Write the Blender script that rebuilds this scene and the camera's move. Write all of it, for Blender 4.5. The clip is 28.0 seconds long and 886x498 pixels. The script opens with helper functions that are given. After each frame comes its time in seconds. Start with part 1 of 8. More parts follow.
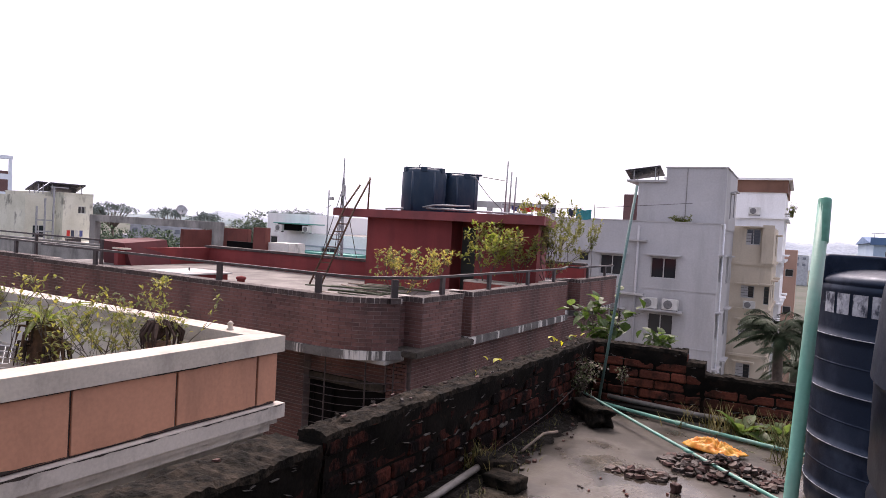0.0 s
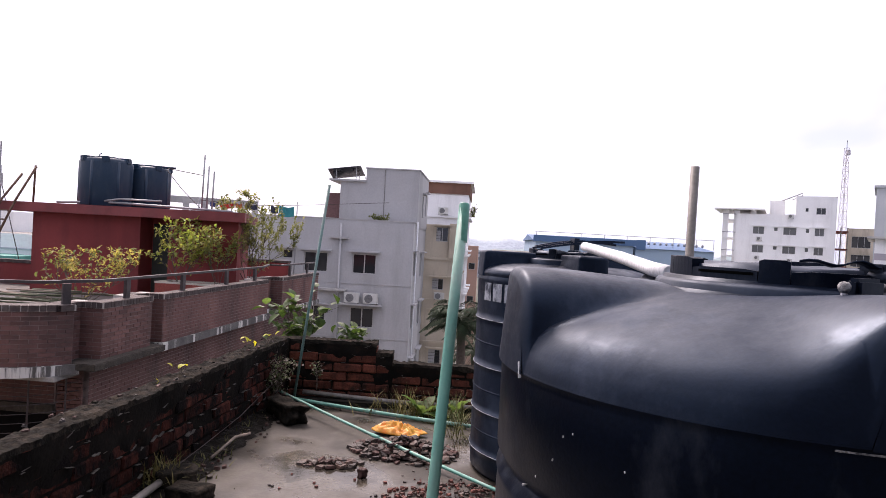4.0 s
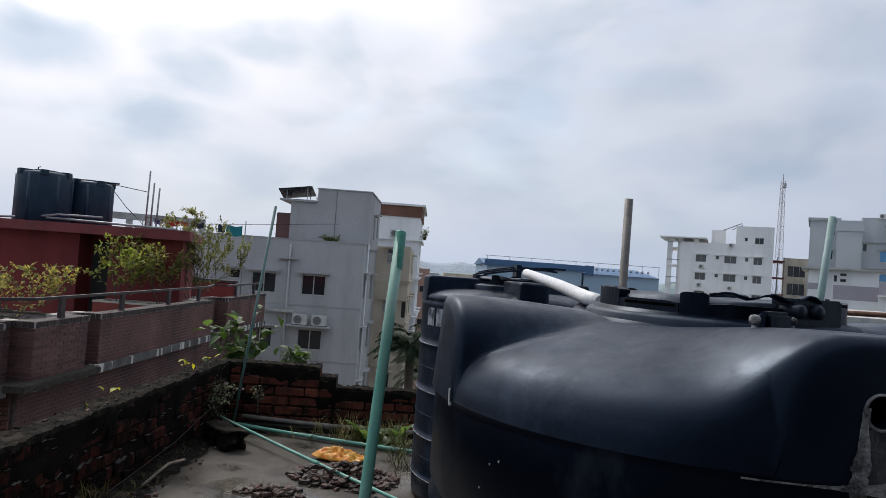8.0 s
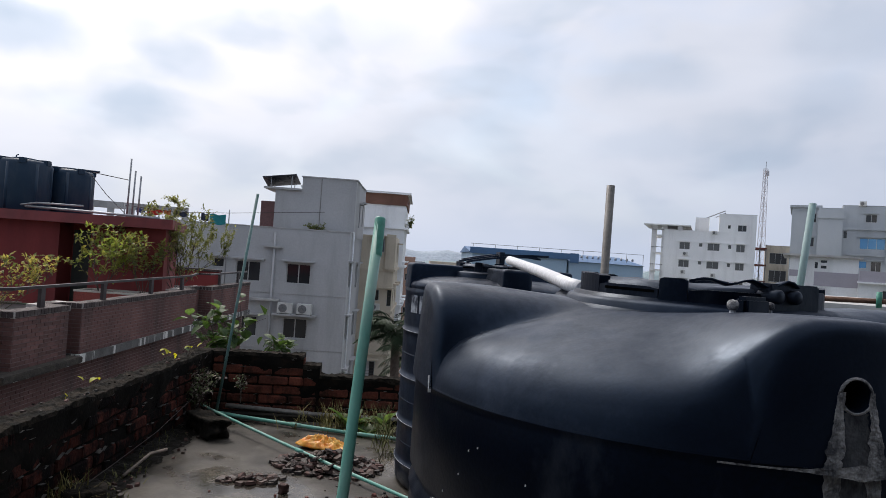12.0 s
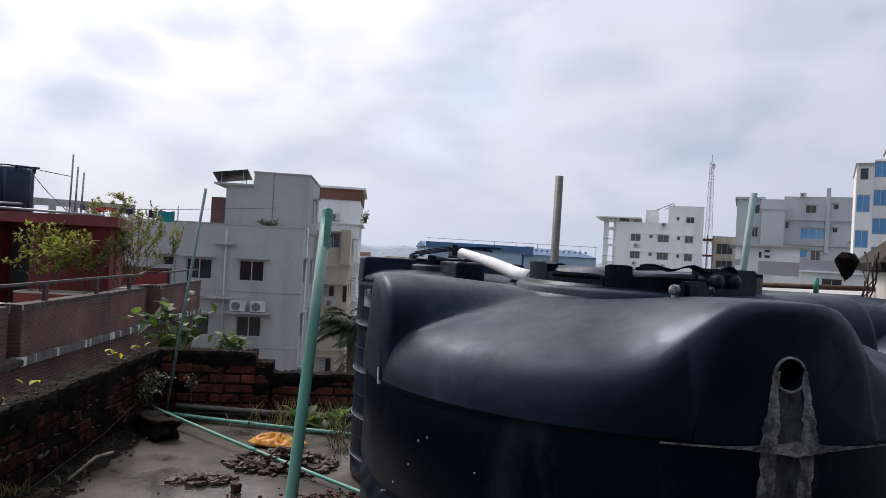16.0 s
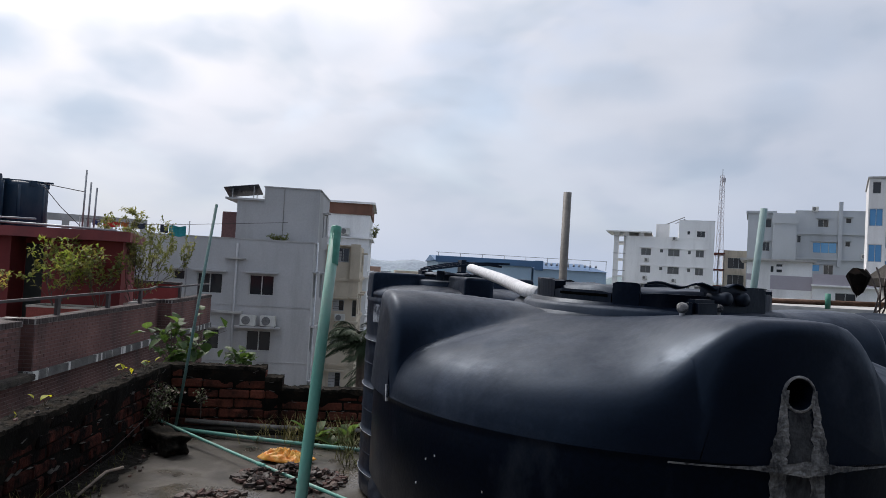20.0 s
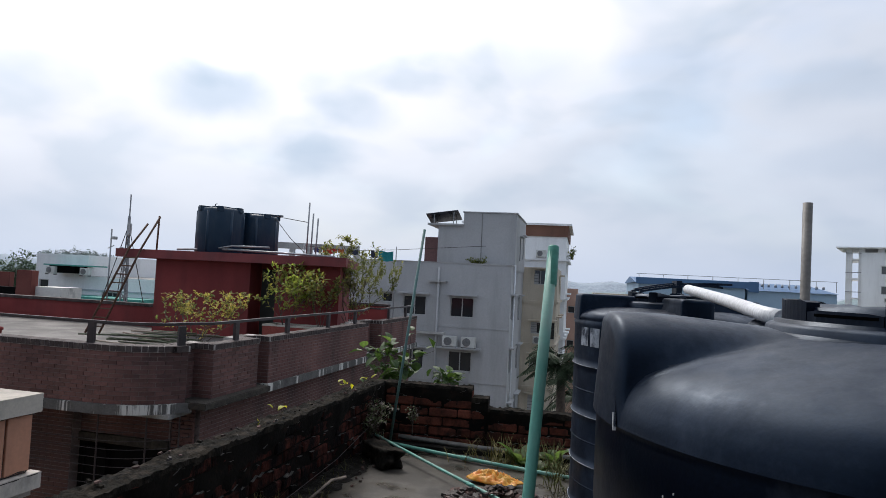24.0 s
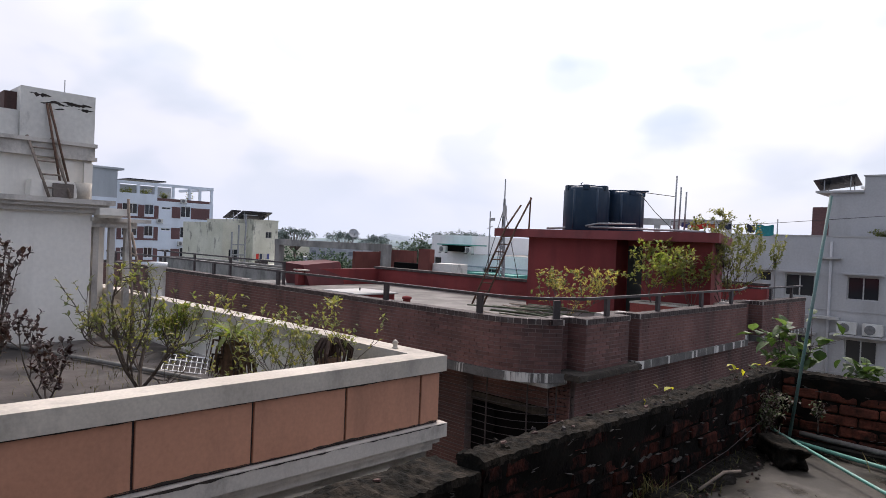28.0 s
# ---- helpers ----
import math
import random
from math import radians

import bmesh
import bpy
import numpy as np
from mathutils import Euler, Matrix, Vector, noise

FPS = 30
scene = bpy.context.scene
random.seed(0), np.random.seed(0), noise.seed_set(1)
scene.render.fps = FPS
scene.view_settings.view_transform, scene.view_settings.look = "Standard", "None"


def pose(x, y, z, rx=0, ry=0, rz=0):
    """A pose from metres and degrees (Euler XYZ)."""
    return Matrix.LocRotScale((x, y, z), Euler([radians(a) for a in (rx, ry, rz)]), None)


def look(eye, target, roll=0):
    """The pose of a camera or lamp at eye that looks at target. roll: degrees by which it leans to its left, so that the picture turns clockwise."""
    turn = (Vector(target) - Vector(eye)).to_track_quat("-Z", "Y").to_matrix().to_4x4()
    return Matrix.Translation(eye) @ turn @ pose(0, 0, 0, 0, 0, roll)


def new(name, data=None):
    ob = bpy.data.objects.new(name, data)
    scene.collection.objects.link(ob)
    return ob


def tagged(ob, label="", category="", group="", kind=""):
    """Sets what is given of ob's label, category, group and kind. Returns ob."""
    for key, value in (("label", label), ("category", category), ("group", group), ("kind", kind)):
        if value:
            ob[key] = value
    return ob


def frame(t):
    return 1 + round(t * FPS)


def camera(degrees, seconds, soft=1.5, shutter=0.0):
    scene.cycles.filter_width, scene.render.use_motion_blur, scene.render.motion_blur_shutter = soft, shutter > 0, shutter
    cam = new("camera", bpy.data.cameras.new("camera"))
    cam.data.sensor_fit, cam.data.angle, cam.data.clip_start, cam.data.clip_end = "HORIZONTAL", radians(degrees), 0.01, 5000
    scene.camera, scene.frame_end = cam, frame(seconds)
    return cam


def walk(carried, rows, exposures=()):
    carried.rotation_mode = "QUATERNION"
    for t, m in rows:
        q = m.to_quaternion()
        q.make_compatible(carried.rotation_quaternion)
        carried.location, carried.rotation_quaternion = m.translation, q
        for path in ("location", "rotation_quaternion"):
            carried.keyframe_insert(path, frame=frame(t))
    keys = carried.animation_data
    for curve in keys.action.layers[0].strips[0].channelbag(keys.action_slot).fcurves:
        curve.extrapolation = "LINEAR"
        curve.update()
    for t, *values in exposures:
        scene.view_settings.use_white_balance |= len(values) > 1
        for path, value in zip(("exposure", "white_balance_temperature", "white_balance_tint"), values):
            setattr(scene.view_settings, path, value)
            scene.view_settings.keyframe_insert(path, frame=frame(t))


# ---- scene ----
cam = camera(67.3, 28.0, soft=0.65)
PATH = [
    (0, (0.397, -0.21, 1.369), (-0.426, 1.612, 1.309), 3.2),
    (0.5, (0.41, -0.221, 1.371), (-0.203, 1.682, 1.325), 3.5),
    (1, (0.419, -0.221, 1.373), (-0.118, 1.705, 1.336), 3.0),
    (1.5, (0.434, -0.227, 1.373), (0.041, 1.734, 1.33), 2.6),
    (2, (0.44, -0.231, 1.376), (0.155, 1.749, 1.346), 3.5),
    (2.5, (0.456, -0.221, 1.373), (0.267, 1.769, 1.316), 3.4),
    (3, (0.46, -0.206, 1.374), (0.228, 1.779, 1.313), 3.5),
    (3.5, (0.468, -0.218, 1.378), (0.304, 1.775, 1.349), 3.5),
    (4, (0.493, -0.221, 1.382), (0.514, 1.779, 1.363), 3.2),
    (4.5, (0.523, -0.238, 1.389), (0.731, 1.751, 1.367), 3.1),
    (6.5, (0.541, -0.25, 1.399), (0.729, 1.739, 1.502), 2.6),
    (7, (0.543, -0.267, 1.399), (0.783, 1.716, 1.492), 3.0),
    (7.5, (0.534, -0.252, 1.398), (0.715, 1.739, 1.472), 4.4),
    (8, (0.535, -0.245, 1.398), (0.696, 1.748, 1.456), 4.2),
    (8.5, (0.545, -0.245, 1.395), (0.722, 1.746, 1.44), 3.4),
    (9, (0.544, -0.246, 1.392), (0.704, 1.747, 1.425), 3.2),
    (9.5, (0.543, -0.243, 1.393), (0.72, 1.749, 1.426), 3.3),
    (10, (0.55, -0.258, 1.393), (0.827, 1.723, 1.426), 3.3),
    (10.5, (0.55, -0.244, 1.396), (0.788, 1.742, 1.427), 3.8),
    (11, (0.549, -0.241, 1.397), (0.767, 1.746, 1.433), 4.1),
    (11.5, (0.553, -0.237, 1.396), (0.775, 1.75, 1.422), 4.1),
    (13.5, (0.55, -0.227, 1.394), (0.668, 1.769, 1.437), 3.5),
    (14, (0.555, -0.236, 1.395), (0.749, 1.753, 1.464), 3.3),
    (14.5, (0.561, -0.238, 1.389), (0.827, 1.743, 1.441), 2.6),
    (15, (0.57, -0.243, 1.384), (0.909, 1.728, 1.413), 2.4),
    (15.5, (0.574, -0.232, 1.385), (0.906, 1.74, 1.4), 2.6),
    (16, (0.573, -0.229, 1.385), (0.911, 1.742, 1.403), 3.2),
    (16.5, (0.572, -0.229, 1.392), (0.88, 1.747, 1.453), 3.5),
    (17, (0.578, -0.242, 1.391), (0.916, 1.728, 1.45), 3.0),
    (17.5, (0.575, -0.245, 1.392), (0.907, 1.726, 1.472), 3.2),
    (18, (0.578, -0.25, 1.392), (0.934, 1.717, 1.474), 2.5),
    (18.5, (0.584, -0.247, 1.391), (0.941, 1.72, 1.458), 2.3),
    (19, (0.579, -0.239, 1.388), (0.916, 1.732, 1.428), 2.8),
    (19.5, (0.577, -0.238, 1.388), (0.914, 1.733, 1.439), 3.1),
    (20, (0.576, -0.237, 1.393), (0.883, 1.738, 1.452), 3.2),
    (20.5, (0.581, -0.233, 1.395), (0.856, 1.747, 1.454), 3.1),
    (22.5, (0.543, -0.172, 1.385), (0.677, 1.822, 1.463), 3.3),
    (23, (0.549, -0.231, 1.395), (0.663, 1.764, 1.485), 3.2),
    (23.5, (0.54, -0.208, 1.393), (0.577, 1.79, 1.481), 3.4),
    (24, (0.519, -0.188, 1.385), (0.241, 1.791, 1.480), 2.9),
    (24.5, (0.481, -0.174, 1.387), (0.009, 1.767, 1.473), 2.6),
    (25, (0.48, -0.181, 1.385), (0.021, 1.764, 1.455), 2.3),
    (25.5, (0.485, -0.184, 1.383), (0.094, 1.776, 1.465), 2.0),
    (26, (0.485, -0.186, 1.384), (0.088, 1.772, 1.472), 2.4),
    (26.5, (0.483, -0.172, 1.383), (0.02, 1.772, 1.445), 2.1),
    (27, (0.464, -0.141, 1.388), (-0.189, 1.749, 1.422), 2.3),
    (27.5, (0.425, -0.136, 1.376), (-0.547, 1.611, 1.403), 1.5),
    (28, (0.361, -0.121, 1.366), (-0.877, 1.45, 1.343), 2.4),
]
EXPOSURES = [(0.0, 0.92, 7150, 31), (3.0, 0.90, 7150, 31), (4.0, 0.92, 7100, 30), (4.5, 0.74, 7000, 26), (6.5, 0.06, 6560, 15), (8.0, 0.01, 6560, 13), (9.5, 0.01, 6740, 16), (11.0, 0.20, 6740, 16),
             (13.5, 0.04, 6450, 12), (15.0, 0.07, 6740, 17), (17.0, 0.24, 6720, 16), (18.5, 0.0, 6560, 14), (20.5, 0.02, 6580, 14), (23.0, 0.02, 6480, 12), (25.0, 0.22, 6480, 13), (27.0, 0.26, 6480, 13), (28.0, 0.38, 6750, 19)]
walk(cam, [(t, look(eye, target, roll)) for t, eye, target, roll in PATH], EXPOSURES)

# ---- light ----
SUN_AZ, SUN_EL = 30.0, 52.0   # degrees to the left of +y, and up
world = bpy.data.worlds.new("sky")
scene.world = world
world.use_nodes = True
wn, wl = world.node_tree.nodes, world.node_tree.links
for n in list(wn):
    wn.remove(n)


def wnode(kind, **kw):
    n = wn.new(kind)
    for k, v in kw.items():
        n.inputs[k].default_value = v
    return n


w_out = wnode("ShaderNodeOutputWorld")
w_bg = wnode("ShaderNodeBackground", Strength=1.0)
w_sky = wn.new("ShaderNodeTexSky")
w_sky.sky_type, w_sky.sun_disc = "NISHITA", False
w_sky.sun_elevation, w_sky.sun_rotation = radians(SUN_EL), radians(-SUN_AZ)
w_sky.air_density, w_sky.dust_density = 1.2, 2.0
w_tc = wn.new("ShaderNodeTexCoord")
w_sep = wn.new("ShaderNodeSeparateXYZ")
wl.new(w_tc.outputs["Generated"], w_sep.inputs[0])
w_flat = wn.new("ShaderNodeMapping"); w_flat.inputs["Scale"].default_value = (1, 1, 2.0)
w_flat.inputs["Location"].default_value = (0.35, 0.1, 0.2)
wl.new(w_tc.outputs["Generated"], w_flat.inputs[0])
w_n1 = wnode("ShaderNodeTexNoise", Scale=5.2, Detail=3.5, Roughness=0.45, Distortion=0.2)
w_n2 = wnode("ShaderNodeTexNoise", Scale=2.3, Detail=4.0, Roughness=0.5, Distortion=0.3)
wl.new(w_flat.outputs[0], w_n1.inputs["Vector"]); wl.new(w_flat.outputs[0], w_n2.inputs["Vector"])


def wramp(src, stops):
    r = wn.new("ShaderNodeValToRGB")
    while len(r.color_ramp.elements) < len(stops):
        r.color_ramp.elements.new(0.5)
    for e, (p, c) in zip(r.color_ramp.elements, stops):
        e.position, e.color = p, (*c, 1)
    wl.new(src, r.inputs["Fac"])
    return r


def wmix(fac, a, b, mode="MIX"):
    m = wn.new("ShaderNodeMix"); m.data_type, m.blend_type = "RGBA", mode
    for s, v in ((m.inputs[0], fac), (m.inputs[6], a), (m.inputs[7], b)):
        if hasattr(v, "links"):
            wl.new(v, s)
        else:
            s.default_value = v
    return m.outputs[2]


# nearness to the veiled sun
w_dir = wn.new("ShaderNodeVectorMath"); w_dir.operation = "DOT_PRODUCT"
SUN_TO = Vector((-math.sin(radians(SUN_AZ)) * math.cos(radians(SUN_EL)), math.cos(radians(SUN_AZ)) * math.cos(radians(SUN_EL)), math.sin(radians(SUN_EL))))
w_dir.inputs[1].default_value = SUN_TO
wl.new(w_tc.outputs["Generated"], w_dir.inputs[0])
w_glow = wramp(w_dir.outputs["Value"], [(0.0, (0.38, 0.46, 0.58)), (0.40, (0.53, 0.59, 0.685)), (0.66, (0.65, 0.70, 0.775)), (0.80, (0.98, 1.0, 1.05)), (0.92, (1.7, 1.7, 1.72)), (1.0, (3.0, 2.95, 2.9))])
w_dark = wramp(w_n1.outputs["Fac"], [(0.35, (0.80, 0.86, 0.90)), (0.425, (0.91, 0.94, 0.96)), (0.49, (1.02, 1.02, 1.02)), (0.66, (1.10, 1.09, 1.08))])
w_cloud = wmix(1.0, w_glow.outputs[0], w_dark.outputs[0], "MULTIPLY")
# separate soft grey clouds: degrees to the left of +y, degrees up, half width, half height, depth of tone
w_wob = wn.new("ShaderNodeTexNoise"); w_wob.inputs["Scale"].default_value, w_wob.inputs["Detail"].default_value = 9.0, 4.0
wl.new(w_tc.outputs["Generated"], w_wob.inputs["Vector"])
w_off = wn.new("ShaderNodeVectorMath"); w_off.operation = "MULTIPLY_ADD"
w_off.inputs[1].default_value, w_off.inputs[2].default_value = (0.07, 0.07, 0.05), (-0.035, -0.035, -0.025)
wl.new(w_wob.outputs["Color"], w_off.inputs[0])
w_dirw = wn.new("ShaderNodeVectorMath"); w_dirw.operation = "ADD"
wl.new(w_tc.outputs["Generated"], w_dirw.inputs[0]); wl.new(w_off.outputs[0], w_dirw.inputs[1])
CLOUDS = ((27.5, 14.2, 0.105, 0.050, 1.0), (16.5, 13.7, 0.080, 0.042, 0.7), (19.5, 9.6, 0.078, 0.045, 0.85), (12.3, 17.1, 0.095, 0.040, 0.55), (2.0, 18.4, 0.13, 0.050, 0.4), (-9.6, 18.3, 0.085, 0.055, 0.55),
          (-22.3, 15.6, 0.12, 0.045, 0.5), (-22.6, 10.4, 0.12, 0.035, 0.4), (-34.8, 13.5, 0.08, 0.055, 0.5), (-36.8, 18.1, 0.11, 0.070, 0.45), (-5.1, 11.1, 0.12, 0.040, 0.28), (-31.1, 8.6, 0.15, 0.045, 0.35), (13.0, 7.4, 0.14, 0.035, 0.3), (36.0, 21.0, 0.12, 0.050, 0.5))
w_sum = None
for az, el, hw, hh, tone in CLOUDS:
    mp = wn.new("ShaderNodeMapping"); mp.vector_type = "TEXTURE"
    mp.inputs["Location"].default_value = (-math.sin(radians(az)) * math.cos(radians(el)), math.cos(radians(az)) * math.cos(radians(el)), math.sin(radians(el)))
    mp.inputs["Rotation"].default_value, mp.inputs["Scale"].default_value = (0, 0, radians(az)), (hw, 0.3, hh)
    wl.new(w_dirw.outputs[0], mp.inputs["Vector"])
    gr = wn.new("ShaderNodeTexGradient"); gr.gradient_type = "SPHERICAL"
    wl.new(mp.outputs[0], gr.inputs["Vector"])
    sm = wn.new("ShaderNodeMapRange"); sm.interpolation_type = "SMOOTHSTEP"
    sm.inputs["From Max"].default_value, sm.inputs["To Max"].default_value = 0.75, tone
    wl.new(gr.outputs["Fac"], sm.inputs["Value"])
    if w_sum is None:
        w_sum = sm.outputs[0]
    else:
        mx = wn.new("ShaderNodeMath"); mx.operation = "MAXIMUM"
        wl.new(w_sum, mx.inputs[0]); wl.new(sm.outputs[0], mx.inputs[1]); w_sum = mx.outputs[0]
w_grey = wmix(w_sum, (1, 1, 1, 1), (0.66, 0.75, 0.83, 1))
w_cloud = wmix(1.0, w_cloud, w_grey, "MULTIPLY")
w_skyx = wmix(1.0, w_sky.outputs[0], (0.16, 0.16, 0.16, 1), "MULTIPLY")
w_cover = wramp(w_n2.outputs["Fac"], [(0.30, (0.45, 0.45, 0.45)), (0.46, (0.93, 0.93, 0.93)), (0.6, (1, 1, 1))])
w_all = wmix(w_cover.outputs[0], w_skyx, w_cloud)
# haze towards the horizon
w_haze = wramp(w_sep.outputs["Z"], [(0.0, (1, 1, 1)), (0.10, (0.35, 0.35, 0.35)), (0.28, (0, 0, 0))])
w_hz = wmix(1.0, w_glow.outputs[0], (0.93, 0.98, 1.05, 1), "MULTIPLY")
w_fin = wmix(w_haze.outputs[0], w_all, w_hz)
wl.new(w_fin, w_bg.inputs["Color"])
wl.new(w_bg.outputs[0], w_out.inputs[0])

sun = new("sun", bpy.data.lights.new("sun", "SUN"))
sun.data.energy, sun.data.angle, sun.data.color = 1.5, radians(14), (1.0, 0.96, 0.90)
sun.matrix_world = look(SUN_TO * 60, (0, 0, 0))


# ---- materials ----
def mat(name, c1, c2=None, scale=3.0, rough=0.85, bump=0.15, fine=60.0, stain=None, stain_amt=0.5, streak=1.0, metal=0.0, spec=0.4, rnd=0.0, rough2=None, stain_lo=0.48, stain_hi=0.66, grain=1.0):
    """Two tones mixed by noise, fine grain, stains (stretched down by streak), relief; rnd: how much each object differs."""
    m = bpy.data.materials.new(name)
    m.use_nodes = True
    nt = m.node_tree
    nd, ln = nt.nodes, nt.links
    b = nd["Principled BSDF"]
    tc = nd.new("ShaderNodeTexCoord")
    geo = nd.new("ShaderNodeNewGeometry")
    big = nd.new("ShaderNodeTexNoise"); big.inputs["Scale"].default_value = scale; big.inputs["Detail"].default_value = 6
    sml = nd.new("ShaderNodeTexNoise"); sml.inputs["Scale"].default_value = fine; sml.inputs["Detail"].default_value = 4
    ln.new(geo.outputs["Position"], big.inputs["Vector"]); ln.new(geo.outputs["Position"], sml.inputs["Vector"])

    def ramp(src, lo, hi, a=0.0, z=1.0):
        r = nd.new("ShaderNodeMapRange")
        r.inputs["From Min"].default_value, r.inputs["From Max"].default_value = lo, hi
        r.inputs["To Min"].default_value, r.inputs["To Max"].default_value = a, z
        ln.new(src, r.inputs["Value"])
        return r.outputs[0]

    def mix(fac, a, c, mode="MIX"):
        x = nd.new("ShaderNodeMix"); x.data_type, x.blend_type = "RGBA", mode
        for s, v in ((x.inputs[0], fac), (x.inputs[6], a), (x.inputs[7], c)):
            if hasattr(v, "links"):
                ln.new(v, s)
            else:
                s.default_value = v if not isinstance(v, tuple) else (*v, 1) if len(v) == 3 else v
        return x.outputs[2]

    c2 = c2 or tuple(v * 0.75 for v in c1)
    col = mix(ramp(big.outputs["Fac"], 0.35, 0.65), c1, c2)
    g = ramp(sml.outputs["Fac"], 0.3, 0.7, 1 - 0.18 * grain, 1 + 0.15 * grain)
    gc = nd.new("ShaderNodeCombineColor")
    for k in ("Red", "Green", "Blue"):
        ln.new(g, gc.inputs[k])
    col = mix(1.0, col, gc.outputs[0], "MULTIPLY")
    if rnd:
        oi = nd.new("ShaderNodeObjectInfo")
        rr = ramp(oi.outputs["Random"], 0, 1, 1 - rnd, 1 + rnd)
        rc = nd.new("ShaderNodeCombineColor")
        for k in ("Red", "Green", "Blue"):
            ln.new(rr, rc.inputs[k])
        col = mix(1.0, col, rc.outputs[0], "MULTIPLY")
    if stain:
        mp = nd.new("ShaderNodeMapping"); mp.inputs["Scale"].default_value = (1, 1, 1 / streak)
        ln.new(geo.outputs["Position"], mp.inputs["Vector"])
        st = nd.new("ShaderNodeTexNoise"); st.inputs["Scale"].default_value = scale * 1.7; st.inputs["Detail"].default_value = 8; st.inputs["Roughness"].default_value = 0.65
        ln.new(mp.outputs[0], st.inputs["Vector"])
        col = mix(ramp(st.outputs["Fac"], stain_lo, stain_hi, 0, stain_amt), col, stain)
    ln.new(col, b.inputs["Base Color"])
    if rough2 is None:
        rough2 = min(1.0, rough + 0.12)
    ln.new(ramp(big.outputs["Fac"], 0.4, 0.6, rough, rough2), b.inputs["Roughness"])
    b.inputs["Metallic"].default_value, b.inputs["Specular IOR Level"].default_value = metal, spec
    if bump:
        bp = nd.new("ShaderNodeBump"); bp.inputs["Strength"].default_value = bump; bp.inputs["Distance"].default_value = 0.01
        ln.new(sml.outputs["Fac"], bp.inputs["Height"]); ln.new(bp.outputs[0], b.inputs["Normal"])
    return m


def leafy(name, c1, c2, share=0.45):
    """A leaf: a glossy skin over a body that lets light through."""
    m = mat(name, c1, c2, 9, 0.45, 0.1, 40)
    nd, ln = m.node_tree.nodes, m.node_tree.links
    b, out = nd["Principled BSDF"], nd["Material Output"]
    t = nd.new("ShaderNodeBsdfTranslucent")
    src = b.inputs["Base Color"].links[0].from_socket
    br = nd.new("ShaderNodeMix"); br.data_type, br.blend_type = "RGBA", "MULTIPLY"
    br.inputs[0].default_value, br.inputs[7].default_value = 1.0, (2.0, 2.0, 1.2, 1)
    ln.new(src, br.inputs[6]); ln.new(br.outputs[2], t.inputs["Color"])
    x = nd.new("ShaderNodeMixShader"); x.inputs[0].default_value = share
    ln.new(b.outputs[0], x.inputs[1]); ln.new(t.outputs[0], x.inputs[2]); ln.new(x.outputs[0], out.inputs["Surface"])
    return m


M = {}
M["concrete"] = mat("weathered_concrete", (0.30, 0.29, 0.27), (0.20, 0.195, 0.185), 1.2, 0.8, 0.3, 50, (0.06, 0.058, 0.055), 0.6, 3)
M["brick_far"] = mat("dark_red_brick", (0.158, 0.074, 0.063), (0.100, 0.049, 0.044), 1.0, 0.8, 0.3, 30, (0.036, 0.025, 0.023), 0.7, 3, rnd=0.3)
M["mortar_far"] = mat("dull_mortar", (0.21, 0.16, 0.15), (0.12, 0.092, 0.088), 2.0, 0.9, 0.3, 50)
M["coping_joint"] = mat("pale_coping_mortar", (0.46, 0.43, 0.40), (0.30, 0.27, 0.25), 3.0, 0.9, 0.2, 50)
# darker copy of the red paint, with the tank chamber's shade in it
M["red_shaded"] = mat("shaded_red_wall_paint", (0.105, 0.018, 0.020), (0.085, 0.016, 0.018), 0.8, 0.75, 0.1, 20, (0.05, 0.012, 0.013), 0.5, 4, grain=0.25)
# tower paint paled towards the sky, with the haze in its colour
M["tower_grey"] = mat("hazed_tower_paint", (0.56, 0.53, 0.55), (0.50, 0.46, 0.48), 1, 0.7, 0.0, 5)
M["door_olive"] = mat("dark_olive_door_paint", (0.030, 0.034, 0.028), (0.022, 0.025, 0.021), 1.5, 0.6, 0.1, 20, grain=0.3)
M["letter_paint"] = mat("worn_white_stencil_paint", (0.38, 0.41, 0.45), (0.26, 0.285, 0.32), 14, 0.7, 0.1, 80, (0.02, 0.028, 0.045), 0.92, 2, stain_lo=0.46, stain_hi=0.60)
M["worn_lit_edge"] = mat("chalky_worn_lit_edge", (0.42, 0.45, 0.49), (0.28, 0.30, 0.34), 9, 0.8, 0.1, 90, (0.02, 0.025, 0.035), 0.8, 1, stain_lo=0.5, stain_hi=0.62)
# kept dark so that the unseen wall behind reflects little light
M["unseen_wall"] = mat("dark_unseen_render", (0.075, 0.072, 0.066), (0.045, 0.043, 0.040), 1.0, 0.9, 0.3, 40, (0.02, 0.02, 0.018), 0.7, 3)
M["brick_old"] = mat("algae_blackened_old_brick", (0.098, 0.028, 0.019), (0.048, 0.016, 0.012), 5.0, 0.95, 0.9, 70, (0.005, 0.005, 0.005), 0.97, 1.5, rnd=0.5, stain_lo=0.38, stain_hi=0.55, spec=0.08)
M["brick_back"] = mat("damp_red_old_brick", (0.140, 0.042, 0.026), (0.080, 0.028, 0.019), 5.0, 0.85, 0.9, 70, (0.012, 0.010, 0.008), 0.90, 1.5, rnd=0.4, stain_lo=0.46, stain_hi=0.64, spec=0.12)
M["mortar_back"] = mat("damp_brown_mortar", (0.040, 0.020, 0.014), (0.020, 0.013, 0.010), 6.0, 0.9, 0.8, 80, (0.006, 0.006, 0.005), 0.85, 1.0, spec=0.1)
